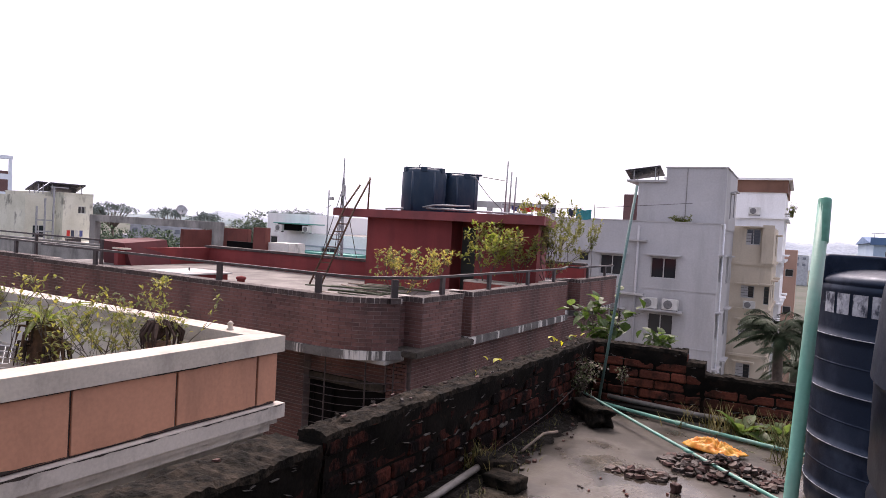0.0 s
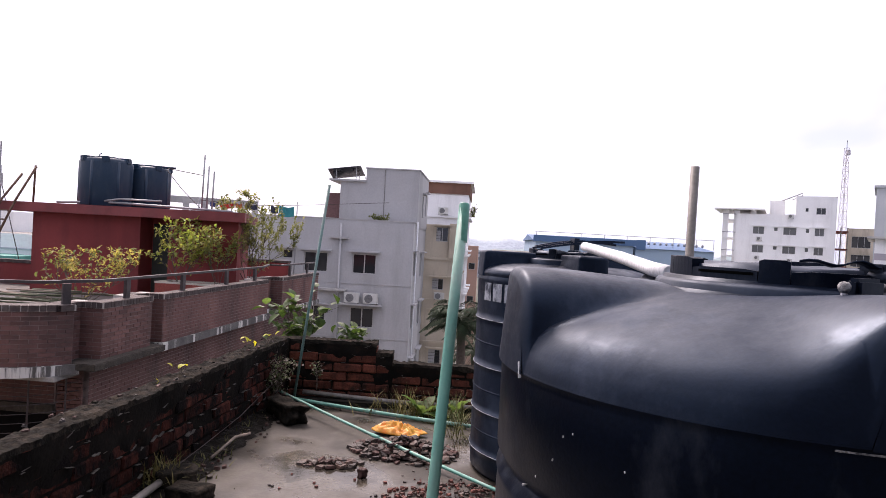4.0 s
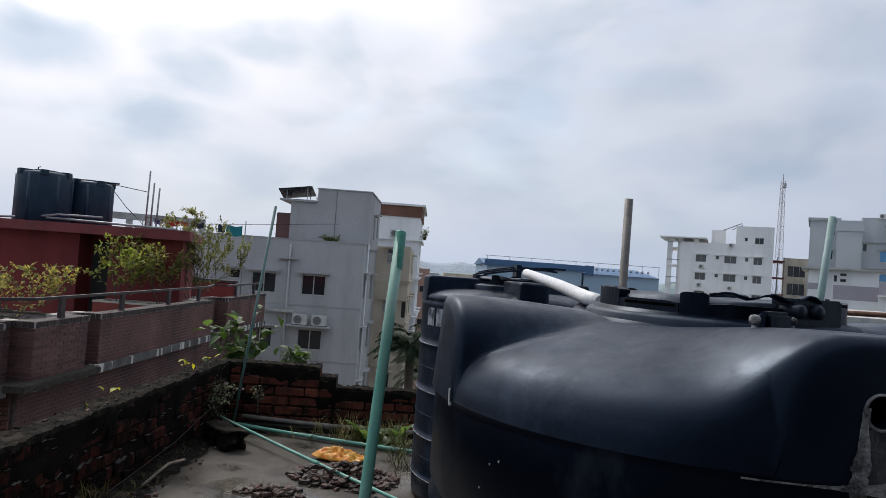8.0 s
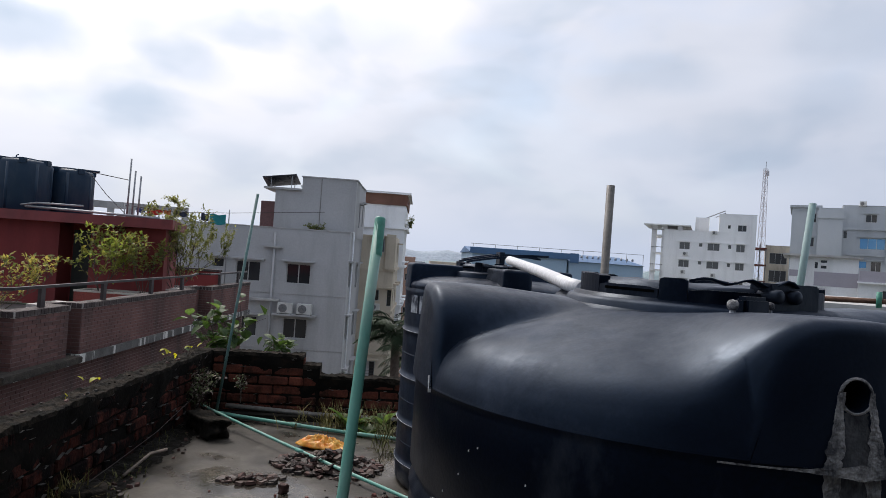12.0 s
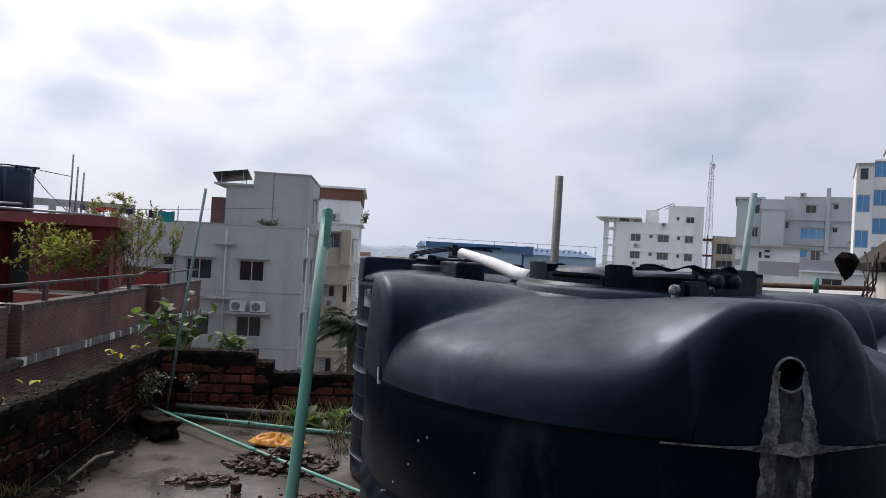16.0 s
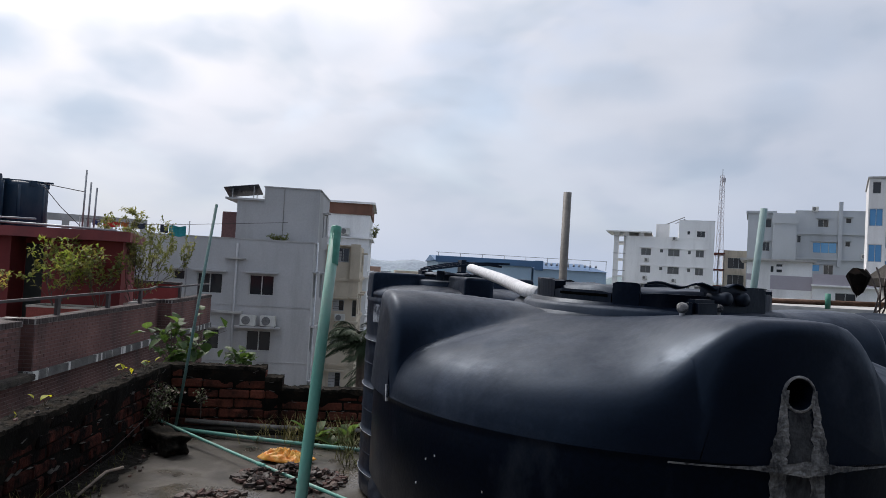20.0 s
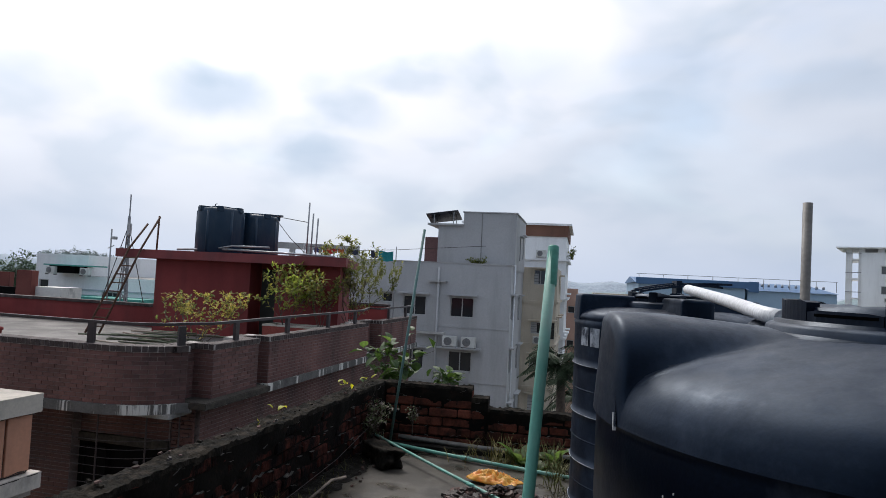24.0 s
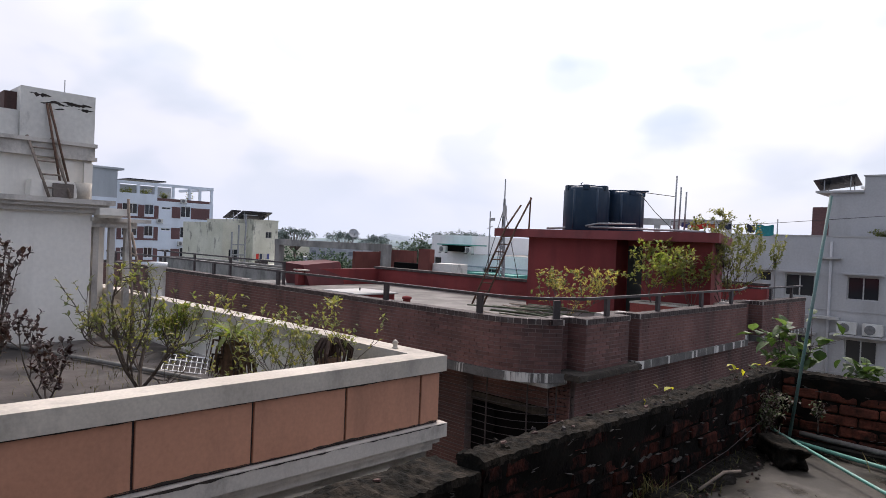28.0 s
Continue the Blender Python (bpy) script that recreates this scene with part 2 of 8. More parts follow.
M["mortar_old"] = mat("black_algae_mortar", (0.010, 0.0095, 0.008), (0.020, 0.018, 0.015), 6.0, 0.9, 0.8, 80, (0.005, 0.005, 0.004), 0.8, 1.0, spec=0.1)
M["coping_old"] = mat("crumbling_render_coping", (0.040, 0.032, 0.024), (0.016, 0.014, 0.011), 9.0, 0.95, 1.0, 60, (0.006, 0.006, 0.005), 0.93, 1.0, stain_lo=0.42, stain_hi=0.58, spec=0.1)
M["algae_crust"] = mat("black_algae_crust", (0.0058, 0.0054, 0.0046), (0.011, 0.0095, 0.008), 7.0, 0.95, 0.4, 60, (0.030, 0.017, 0.012), 0.6, 1.0, spec=0.08, stain_lo=0.55, stain_hi=0.72)
M["wet_muck"] = mat("wet_black_muck", (0.0045, 0.0042, 0.0036), (0.009, 0.008, 0.0065), 12.0, 0.5, 0.9, 70, (0.022, 0.016, 0.012), 0.5, 1.0, spec=0.07, rough2=0.9, stain_lo=0.55, stain_hi=0.7)
M["floor"] = mat("wet_cement_screed", (0.094, 0.082, 0.064), (0.030, 0.026, 0.020), 1.5, 0.05, 0.10, 55, (0.014, 0.012, 0.010), 0.88, 1.0, spec=0.33, rough2=0.66, stain_lo=0.47, stain_hi=0.60)
M["red_paint"] = mat("dull_red_wall_paint", (0.225, 0.032, 0.030), (0.18, 0.028, 0.027), 0.8, 0.7, 0.1, 20, (0.10, 0.018, 0.018), 0.5, 5, grain=0.25)
M["gray_wall"] = mat("pale_grey_wall_paint", (0.458, 0.455, 0.456), (0.388, 0.385, 0.386), 0.25, 0.85, 0.1, 12, (0.22, 0.22, 0.21), 0.5, 6, grain=0.3)
M["white_wall"] = mat("white_wall_paint", (0.88, 0.88, 0.87), (0.80, 0.80, 0.80), 0.2, 0.85, 0.1, 12, (0.40, 0.39, 0.38), 0.4, 6, grain=0.3)
M["bluegray_wall"] = mat("blue_grey_wall_paint", (0.465, 0.497, 0.525), (0.40, 0.432, 0.462), 0.2, 0.85, 0.1, 12, (0.2, 0.21, 0.23), 0.3, 6, grain=0.25)
M["cream_wall"] = mat("cream_wall_paint", (0.80, 0.76, 0.69), (0.72, 0.68, 0.615), 0.5, 0.85, 0.1, 15, (0.36, 0.33, 0.29), 0.4, 6, grain=0.25)
M["yellow_wall"] = mat("faded_buff_wall_paint", (0.60, 0.52, 0.41), (0.50, 0.43, 0.335), 0.5, 0.85, 0.1, 15, (0.20, 0.165, 0.13), 0.55, 5, grain=0.3)
M["stained_wall"] = mat("mould_stained_white_wall", (0.68, 0.66, 0.61), (0.58, 0.56, 0.52), 0.7, 0.9, 0.1, 15, (0.06, 0.06, 0.052), 0.8, 2.2, stain_lo=0.55, stain_hi=0.67, grain=0.4)
M["mouldy_wall"] = mat("yellowed_mouldy_wall", (0.66, 0.65, 0.55), (0.55, 0.54, 0.44), 0.9, 0.9, 0.1, 15, (0.10, 0.10, 0.085), 0.75, 1.8, stain_lo=0.56, stain_hi=0.68, grain=0.5)
M["peach"] = mat("peach_wall_panel", (0.52, 0.255, 0.165), (0.46, 0.225, 0.145), 0.8, 0.75, 0.1, 30, (0.24, 0.125, 0.085), 0.5, 3, grain=0.4)
M["cap_white"] = mat("off_white_painted_coping", (0.54, 0.49, 0.42), (0.46, 0.415, 0.355), 1.5, 0.8, 0.15, 40, (0.20, 0.18, 0.16), 0.5, 2, grain=0.5)
M["brown_wall"] = mat("brown_tile_cladding", (0.155, 0.080, 0.078), (0.13, 0.07, 0.07), 0.3, 0.7, 0.1, 10)
M["blue_roof"] = mat("blue_sheet_roof", (0.07, 0.16, 0.30), (0.06, 0.13, 0.25), 0.1, 0.5, 0.1, 5, grain=0.25)
M["blue_wall"] = mat("pale_blue_sheet_wall", (0.35, 0.47, 0.58), (0.30, 0.41, 0.52), 0.1, 0.6, 0.1, 5, grain=0.25)
M["dark_metal"] = mat("dark_painted_metal", (0.035, 0.030, 0.032), (0.055, 0.042, 0.04), 6, 0.5, 0.1, 40, (0.10, 0.045, 0.025), 0.4, 2)
M["steel"] = mat("dull_galvanised_steel", (0.36, 0.37, 0.38), (0.27, 0.28, 0.29), 8, 0.45, 0.1, 60, metal=0.5)
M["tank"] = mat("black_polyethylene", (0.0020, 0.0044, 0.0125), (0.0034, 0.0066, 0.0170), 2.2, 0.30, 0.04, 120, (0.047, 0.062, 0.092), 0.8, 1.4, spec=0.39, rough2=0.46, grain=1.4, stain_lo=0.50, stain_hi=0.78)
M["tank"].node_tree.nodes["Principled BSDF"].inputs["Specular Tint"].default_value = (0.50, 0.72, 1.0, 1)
tn, tl = M["tank"].node_tree.nodes, M["tank"].node_tree.links
t_pos, t_no, t_bp = tn.new("ShaderNodeNewGeometry"), tn.new("ShaderNodeTexNoise"), tn.new("ShaderNodeBump")
t_no.inputs["Scale"].default_value, t_no.inputs["Detail"].default_value = 5.0, 2.0
t_bp.inputs["Strength"].default_value, t_bp.inputs["Distance"].default_value = 0.14, 0.02
tl.new(t_pos.outputs["Position"], t_no.inputs["Vector"]); tl.new(t_no.outputs["Fac"], t_bp.inputs["Height"])
t_sc, t_mr, t_ad = tn.new("ShaderNodeTexNoise"), tn.new("ShaderNodeMapRange"), tn.new("ShaderNodeMath")
t_sc.inputs["Scale"].default_value, t_sc.inputs["Detail"].default_value, t_sc.inputs["Roughness"].default_value = 7.0, 8.0, 0.7
t_mr.inputs["From Min"].default_value, t_mr.inputs["From Max"].default_value = 0.35, 0.65
t_mr.inputs["To Min"].default_value, t_mr.inputs["To Max"].default_value = -0.03, 0.24
tl.new(t_pos.outputs["Position"], t_sc.inputs["Vector"]); tl.new(t_sc.outputs["Fac"], t_mr.inputs["Value"])
t_old = tn["Principled BSDF"].inputs["Roughness"].links[0].from_socket
tl.new(t_old, t_ad.inputs[0]); tl.new(t_mr.outputs[0], t_ad.inputs[1]); tl.new(t_ad.outputs[0], tn["Principled BSDF"].inputs["Roughness"])
t_fine = [n for n in tn if n.type == "BUMP" and n != t_bp][0]
tl.new(t_bp.outputs[0], t_fine.inputs["Normal"])
# same plastic as the tank, darkened to paint in the shade of upright faces
M["tank_shaded"] = mat("black_polyethylene_shaded", (0.0016, 0.0034, 0.0095), (0.0026, 0.0050, 0.0130), 2.6, 0.34, 0.05, 110, (0.050, 0.058, 0.074), 0.7, 2.2, spec=0.20, rough2=0.55, grain=1.8, stain_lo=0.53, stain_hi=0.72)
M["tank_shaded"].node_tree.nodes["Principled BSDF"].inputs["Specular Tint"].default_value = (0.50, 0.72, 1.0, 1)
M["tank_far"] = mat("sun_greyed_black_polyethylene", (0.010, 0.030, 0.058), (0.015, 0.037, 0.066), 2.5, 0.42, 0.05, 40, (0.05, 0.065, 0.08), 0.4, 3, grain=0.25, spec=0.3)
M["ground"] = mat("urban_ground", (0.10, 0.10, 0.085), (0.06, 0.075, 0.05), 0.05, 0.95, 0.1, 2)
M["leaf"] = leafy("green_leaf", (0.15, 0.19, 0.042), (0.105, 0.15, 0.034), 0.55)
M["leaf_yel"] = leafy("yellow_green_leaf", (0.26, 0.235, 0.075), (0.17, 0.18, 0.055), 0.45)
# distance haze is mixed into the next three colours
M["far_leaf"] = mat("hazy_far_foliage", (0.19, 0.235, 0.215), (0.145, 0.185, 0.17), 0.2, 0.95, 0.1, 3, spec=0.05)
M["mid_leaf"] = mat("hazed_town_foliage", (0.125, 0.17, 0.11), (0.085, 0.125, 0.08), 0.4, 0.9, 0.1, 3, spec=0.1)
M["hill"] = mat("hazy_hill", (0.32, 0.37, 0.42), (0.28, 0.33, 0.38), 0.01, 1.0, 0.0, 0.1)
M["teal_pipe"] = mat("green_plastic_pipe", (0.13, 0.36, 0.29), (0.10, 0.31, 0.25), 4, 0.4, 0.1, 80, (0.30, 0.33, 0.29), 0.5, 4, grain=0.25)
M["teal_dull"] = mat("dull_green_plastic_pipe", (0.12, 0.22, 0.20), (0.09, 0.17, 0.155), 6, 0.5, 0.1, 80, (0.2, 0.2, 0.18), 0.4, 4)
M["gray_pipe"] = mat("brownish_grey_plastic_pipe", (0.20, 0.19, 0.175), (0.14, 0.132, 0.12), 5, 0.5, 0.1, 60, (0.06, 0.052, 0.045), 0.5, 3)
M["white_pipe"] = mat("white_plastic_pipe", (0.72, 0.73, 0.74), (0.62, 0.63, 0.64), 4, 0.35, 0.05, 60)
M["frame"] = mat("aluminium_window_frame", (0.48, 0.48, 0.47), (0.40, 0.40, 0.39), 2, 0.5, 0.0, 20)
M["limescale"] = mat("limescale_crust", (0.40, 0.405, 0.41), (0.20, 0.207, 0.215), 26, 0.9, 0.8, 140, (0.030, 0.034, 0.044), 0.85, 1.6, stain_lo=0.45, stain_hi=0.62)
M["lime_film"] = mat("thin_lime_film", (0.085, 0.090, 0.098), (0.045, 0.050, 0.058), 30, 0.7, 0.3, 140, (0.006, 0.008, 0.014), 0.8, 3, stain_lo=0.42, stain_hi=0.6)
M["void"] = mat("opening_shade_black", (0.004, 0.004, 0.004), (0.003, 0.003, 0.003), 3, 0.9, 0.0, spec=0.0)
M["teal_cap"] = mat("deep_green_plastic", (0.065, 0.285, 0.21), (0.055, 0.24, 0.175), 8, 0.4, 0.05, 60)
M["moss_concrete"] = mat("black_moss_concrete", (0.055, 0.046, 0.036), (0.032, 0.027, 0.022), 9, 0.9, 0.8, 60, (0.014, 0.0125, 0.011), 0.7, 1)
M["rust"] = mat("rusty_iron", (0.13, 0.07, 0.045), (0.08, 0.045, 0.03), 18, 0.8, 0.5, 90)
M["flake"] = mat("dark_cement_flake", (0.040, 0.027, 0.021), (0.020, 0.0145, 0.012), 9, 0.5, 0.5, 90, rnd=0.6)
M["flake2"] = mat("brown_cement_flake", (0.080, 0.046, 0.034), (0.042, 0.027, 0.021), 9, 0.55, 0.5, 90, rnd=0.6)
M["brick_bit"] = mat("broken_brick_red", (0.145, 0.048, 0.034), (0.09, 0.035, 0.027), 12, 0.7, 0.6, 90, rnd=0.4)
M["brick_bit2"] = mat("broken_brick_dark", (0.08, 0.036, 0.028), (0.05, 0.027, 0.023), 12, 0.7, 0.6, 90, rnd=0.4)
M["bag"] = mat("orange_plastic_film", (0.74, 0.22, 0.02), (0.66, 0.34, 0.04), 14, 0.35, 0.4, 50, (0.70, 0.52, 0.16), 0.6, 1)
M["bark"] = mat("grey_brown_bark", (0.12, 0.095, 0.075), (0.08, 0.06, 0.05), 15, 0.9, 0.6, 90)
M["bark_dry"] = mat("dry_pale_wood", (0.26, 0.21, 0.17), (0.18, 0.145, 0.12), 15, 0.9, 0.6, 90)
M["leaf_broad"] = leafy("glossy_broad_leaf", (0.095, 0.145, 0.05), (0.05, 0.095, 0.03))
M["leaf_fig"] = leafy("fig_leaf", (0.055, 0.095, 0.024), (0.032, 0.065, 0.018), 0.28)
M["leaf_lime"] = leafy("lime_yellow_leaf", (0.46, 0.42, 0.03), (0.3, 0.32, 0.03))
M["leaf_red"] = leafy("dark_red_leaf", (0.050, 0.022, 0.024), (0.035, 0.022, 0.02), 0.25)
M["weed"] = mat("dull_weed_leaf", (0.075, 0.095, 0.028), (0.050, 0.068, 0.022), 20, 0.6, 0.1, 60)
M["weed_flower"] = mat("pale_weed_flower", (0.24, 0.20, 0.17), (0.16, 0.13, 0.10), 20, 0.7, 0.1, 60)
M["grass_dry"] = mat("dry_grass", (0.20, 0.16, 0.05), (0.10, 0.10, 0.03), 25, 0.7, 0.1, 60)
M["grass_green"] = mat("green_grass", (0.125, 0.12, 0.036), (0.07, 0.078, 0.025), 25, 0.7, 0.1, 60)
M["brick_far_joined"] = M["brick_far"]
M["coping_brick"] = mat("dark_coping_brick", (0.055, 0.036, 0.033), (0.038, 0.028, 0.027), 4.0, 0.7, 0.3, 40, (0.14, 0.12, 0.11), 0.5, 1)
M["drip_ledge"] = mat("flaking_white_ledge", (0.115, 0.11, 0.105), (0.07, 0.067, 0.064), 3.0, 0.8, 0.3, 40, (0.56, 0.55, 0.52), 0.95, 14, stain_lo=0.53, stain_hi=0.58)
M["lime"] = mat("pale_lime_speck", (0.11, 0.102, 0.09), (0.045, 0.042, 0.038), 20, 0.9, 0.2, 90)
M["roof_cement"] = mat("grey_roof_cement", (0.185, 0.17, 0.155), (0.115, 0.106, 0.097), 0.9, 0.7, 0.2, 20, (0.06, 0.056, 0.052), 0.75, 1, grain=0.7)
M["roof_old"] = mat("dirty_roof_screed", (0.085, 0.068, 0.060), (0.044, 0.036, 0.033), 0.9, 0.30, 0.3, 25, (0.010, 0.009, 0.0085), 0.75, 1, stain_lo=0.44, stain_hi=0.60, rough2=0.8)
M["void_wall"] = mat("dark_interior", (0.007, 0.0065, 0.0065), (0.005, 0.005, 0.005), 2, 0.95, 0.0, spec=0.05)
M["rail_metal"] = mat("dark_brown_rail_paint", (0.045, 0.032, 0.032), (0.030, 0.024, 0.025), 5, 0.45, 0.1, 40)
M["red_slab"] = mat("faded_red_slab", (0.22, 0.045, 0.045), (0.17, 0.035, 0.036), 1.2, 0.6, 0.1, 20, (0.09, 0.03, 0.03), 0.5, 2, grain=0.25)
M["red_planter"] = mat("red_planter_paint", (0.28, 0.06, 0.045), (0.20, 0.045, 0.036), 3, 0.7, 0.1, 30)
M["soil"] = mat("dark_soil", (0.05, 0.04, 0.03), (0.03, 0.025, 0.02), 8, 0.95, 0.6, 60)
M["bamboo"] = mat("grey_green_bamboo", (0.075, 0.09, 0.05), (0.05, 0.06, 0.035), 6, 0.6, 0.2, 40)
M["concrete_pale"] = mat("pale_concrete", (0.48, 0.47, 0.45), (0.38, 0.37, 0.36), 0.8, 0.85, 0.2, 20, (0.15, 0.145, 0.14), 0.45, 4, grain=0.25)
M["cornice"] = mat("stained_cornice_paint", (0.58, 0.54, 0.49), (0.48, 0.445, 0.405), 1.6, 0.8, 0.2, 40, (0.12, 0.11, 0.10), 0.6, 1.5, grain=0.4)
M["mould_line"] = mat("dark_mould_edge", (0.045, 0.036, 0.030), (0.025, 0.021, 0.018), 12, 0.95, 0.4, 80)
# white wall paint with blue distance haze brightened into its colour
M["hazed_white_wall"] = mat("hazed_white_wall_paint", (0.74, 0.80, 0.88), (0.68, 0.74, 0.82), 0.2, 0.85, 0.1, 12, (0.45, 0.48, 0.52), 0.3, 6, grain=0.25)
M["teal_pale"] = mat("sun_paled_green_pipe", (0.30, 0.42, 0.41), (0.24, 0.36, 0.35), 4, 0.5, 0.1, 80, (0.14, 0.22, 0.21), 0.4, 4, grain=0.3)
M["brown_stone"] = mat("brown_rendered_pier", (0.22, 0.185, 0.165), (0.15, 0.125, 0.11), 2, 0.85, 0.2, 30)
M["leaf_dull"] = leafy("olive_green_leaf", (0.145, 0.155, 0.06), (0.10, 0.12, 0.047), 0.5)
M["leaf_olive"] = leafy("brownish_olive_leaf", (0.20, 0.20, 0.105), (0.15, 0.155, 0.08), 0.5)
M["leaf_bright"] = leafy("bright_citrus_leaf", (0.235, 0.275, 0.07), (0.17, 0.22, 0.05), 0.55)
M["leaf_gold"] = leafy("yellowing_leaf", (0.34, 0.27, 0.085), (0.22, 0.20, 0.07), 0.5)
M["leaf_palm"] = mat("palm_frond_green", (0.026, 0.044, 0.020), (0.016, 0.030, 0.014), 3, 0.6, 0.1, 30, spec=0.18)
M["palm_fibre"] = mat("brown_palm_fibre", (0.14, 0.075, 0.042), (0.08, 0.045, 0.028), 20, 0.9, 0.8, 80)
M["palm_dark"] = mat("dark_dry_frond", (0.05, 0.028, 0.02), (0.03, 0.018, 0.014), 20, 0.9, 0.5, 80)
M["ac_white"] = mat("air_conditioner_white", (0.66, 0.66, 0.63), (0.56, 0.56, 0.53), 2, 0.6, 0.05, 20, (0.3, 0.27, 0.23), 0.3, 4, grain=0.25)
M["ac_grille"] = mat("air_conditioner_fan", (0.20, 0.20, 0.20), (0.13, 0.13, 0.13), 6, 0.6, 0.3, 60)
M["solar"] = mat("solar_cells", (0.012, 0.014, 0.022), (0.016, 0.018, 0.028), 3, 0.25, 0.0, 20)
M["brown_top"] = mat("brown_roof_band", (0.23, 0.115, 0.08), (0.17, 0.085, 0.06), 0.6, 0.8, 0.1, 10, (0.09, 0.05, 0.04), 0.5, 3, grain=0.25)
M["salmon_wall"] = mat("salmon_wall_paint", (0.48, 0.30, 0.23), (0.42, 0.26, 0.20), 0.4, 0.85, 0.1, 10, grain=0.25)
M["lilac_wall"] = mat("lilac_grey_paint", (0.42, 0.39, 0.43), (0.37, 0.345, 0.38), 0.4, 0.85, 0.1, 10, grain=0.25)
M["awning_green"] = mat("sea_green_sheet", (0.06, 0.30, 0.25), (0.05, 0.24, 0.20), 1, 0.5, 0.1, 10)
M["brick_red_far"] = mat("plain_red_brickwork", (0.19, 0.058, 0.046), (0.14, 0.046, 0.038), 0.9, 0.85, 0.3, 12, (0.06, 0.03, 0.026), 0.5, 3, grain=0.25)
M["tower_red"] = mat("tower_red_paint", (0.42, 0.14, 0.12), (0.36, 0.12, 0.10), 1, 0.6, 0.0, 5)
for nm, c in (("red", (0.62, 0.05, 0.04)), ("orange", (0.60, 0.20, 0.07)), ("teal", (0.03, 0.28, 0.30)), ("blue", (0.08, 0.10, 0.25)), ("dark", (0.05, 0.06, 0.09))):
    M["cloth_" + nm] = mat(nm + "_cotton", c, None, 6, 0.9, 0.2, 80)
# far woods, walls and windows: haze put straight into the base colour
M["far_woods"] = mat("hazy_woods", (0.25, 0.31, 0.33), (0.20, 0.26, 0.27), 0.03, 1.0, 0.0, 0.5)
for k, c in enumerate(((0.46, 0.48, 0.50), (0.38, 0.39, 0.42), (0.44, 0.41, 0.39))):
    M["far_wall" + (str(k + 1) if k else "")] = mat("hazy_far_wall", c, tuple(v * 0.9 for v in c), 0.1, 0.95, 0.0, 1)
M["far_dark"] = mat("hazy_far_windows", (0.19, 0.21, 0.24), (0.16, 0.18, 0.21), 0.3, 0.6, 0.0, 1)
gl = bpy.data.materials.new("dark_window_glass"); gl.use_nodes = True
gb = gl.node_tree.nodes["Principled BSDF"]
gb.inputs["Base Color"].default_value, gb.inputs["Roughness"].default_value, gb.inputs["Specular IOR Level"].default_value = (0.022, 0.024, 0.028, 1), 0.08, 0.6
M["glass"] = gl
gl = bpy.data.materials.new("curtained_window_glass"); gl.use_nodes = True
gb = gl.node_tree.nodes["Principled BSDF"]
gb.inputs["Base Color"].default_value, gb.inputs["Roughness"].default_value, gb.inputs["Specular IOR Level"].default_value = (0.11, 0.112, 0.11, 1), 0.15, 0.6
M["glass_pale"] = gl
gl = bpy.data.materials.new("blue_reflective_glass"); gl.use_nodes = True
gb = gl.node_tree.nodes["Principled BSDF"]
gb.inputs["Base Color"].default_value, gb.inputs["Roughness"].default_value, gb.inputs["Metallic"].default_value = (0.09, 0.26, 0.46, 1), 0.12, 0.35
M["blue_glass"] = gl


# ---- builders ----
def box(bm, x0, x1, y0, y1, z0, z1, m=None):
    vs = [bm.verts.new(Vector(p) if m is None else m @ Vector(p)) for p in
          ((x0, y0, z0), (x1, y0, z0), (x1, y1, z0), (x0, y1, z0), (x0, y0, z1), (x1, y0, z1), (x1, y1, z1), (x0, y1, z1))]
    for f in ((3, 2, 1, 0), (4, 5, 6, 7), (0, 1, 5, 4), (1, 2, 6, 5), (2, 3, 7, 6), (3, 0, 4, 7)):
        bm.faces.new([vs[i] for i in f])
    return vs


def boxes(*dims):
    bm = bmesh.new()
    for d in dims:
        box(bm, *d)
    return bm


def rbox(x0, x1, y0, y1, z0, z1, r=0.01, seg=2):
    """A box with rounded edges."""
    bm = boxes((x0, x1, y0, y1, z0, z1))
    bmesh.ops.bevel(bm, geom=bm.edges[:], offset=r, segments=seg, affect="EDGES")
    return bm


def tube(points, r, seg=10, bm=None, caps=True):
    """A round pipe along points; r: one radius or one for each point."""
    bm = bm or bmesh.new()
    pts = [Vector(p) for p in points]
    rs = list(r) if isinstance(r, (list, tuple)) else [r] * len(pts)
    rings = []
    side = None
    for i, p in enumerate(pts):
        d = (pts[min(i + 1, len(pts) - 1)] - pts[max(i - 1, 0)]).normalized()
        if side is None:
            side = d.orthogonal().normalized()
        side = (side - d * side.dot(d)).normalized()
        up = d.cross(side)
        rings.append([bm.verts.new(p + rs[i] * (math.cos(a) * side + math.sin(a) * up)) for a in (2 * math.pi * k / seg for k in range(seg))])
    for a, b in zip(rings, rings[1:]):
        for k in range(seg):
            f = bm.faces.new((a[k], a[(k + 1) % seg], b[(k + 1) % seg], b[k]))
            f.smooth = seg > 5
    if caps:
        bm.faces.new(rings[0][::-1]); bm.faces.new(rings[-1])
    return bm


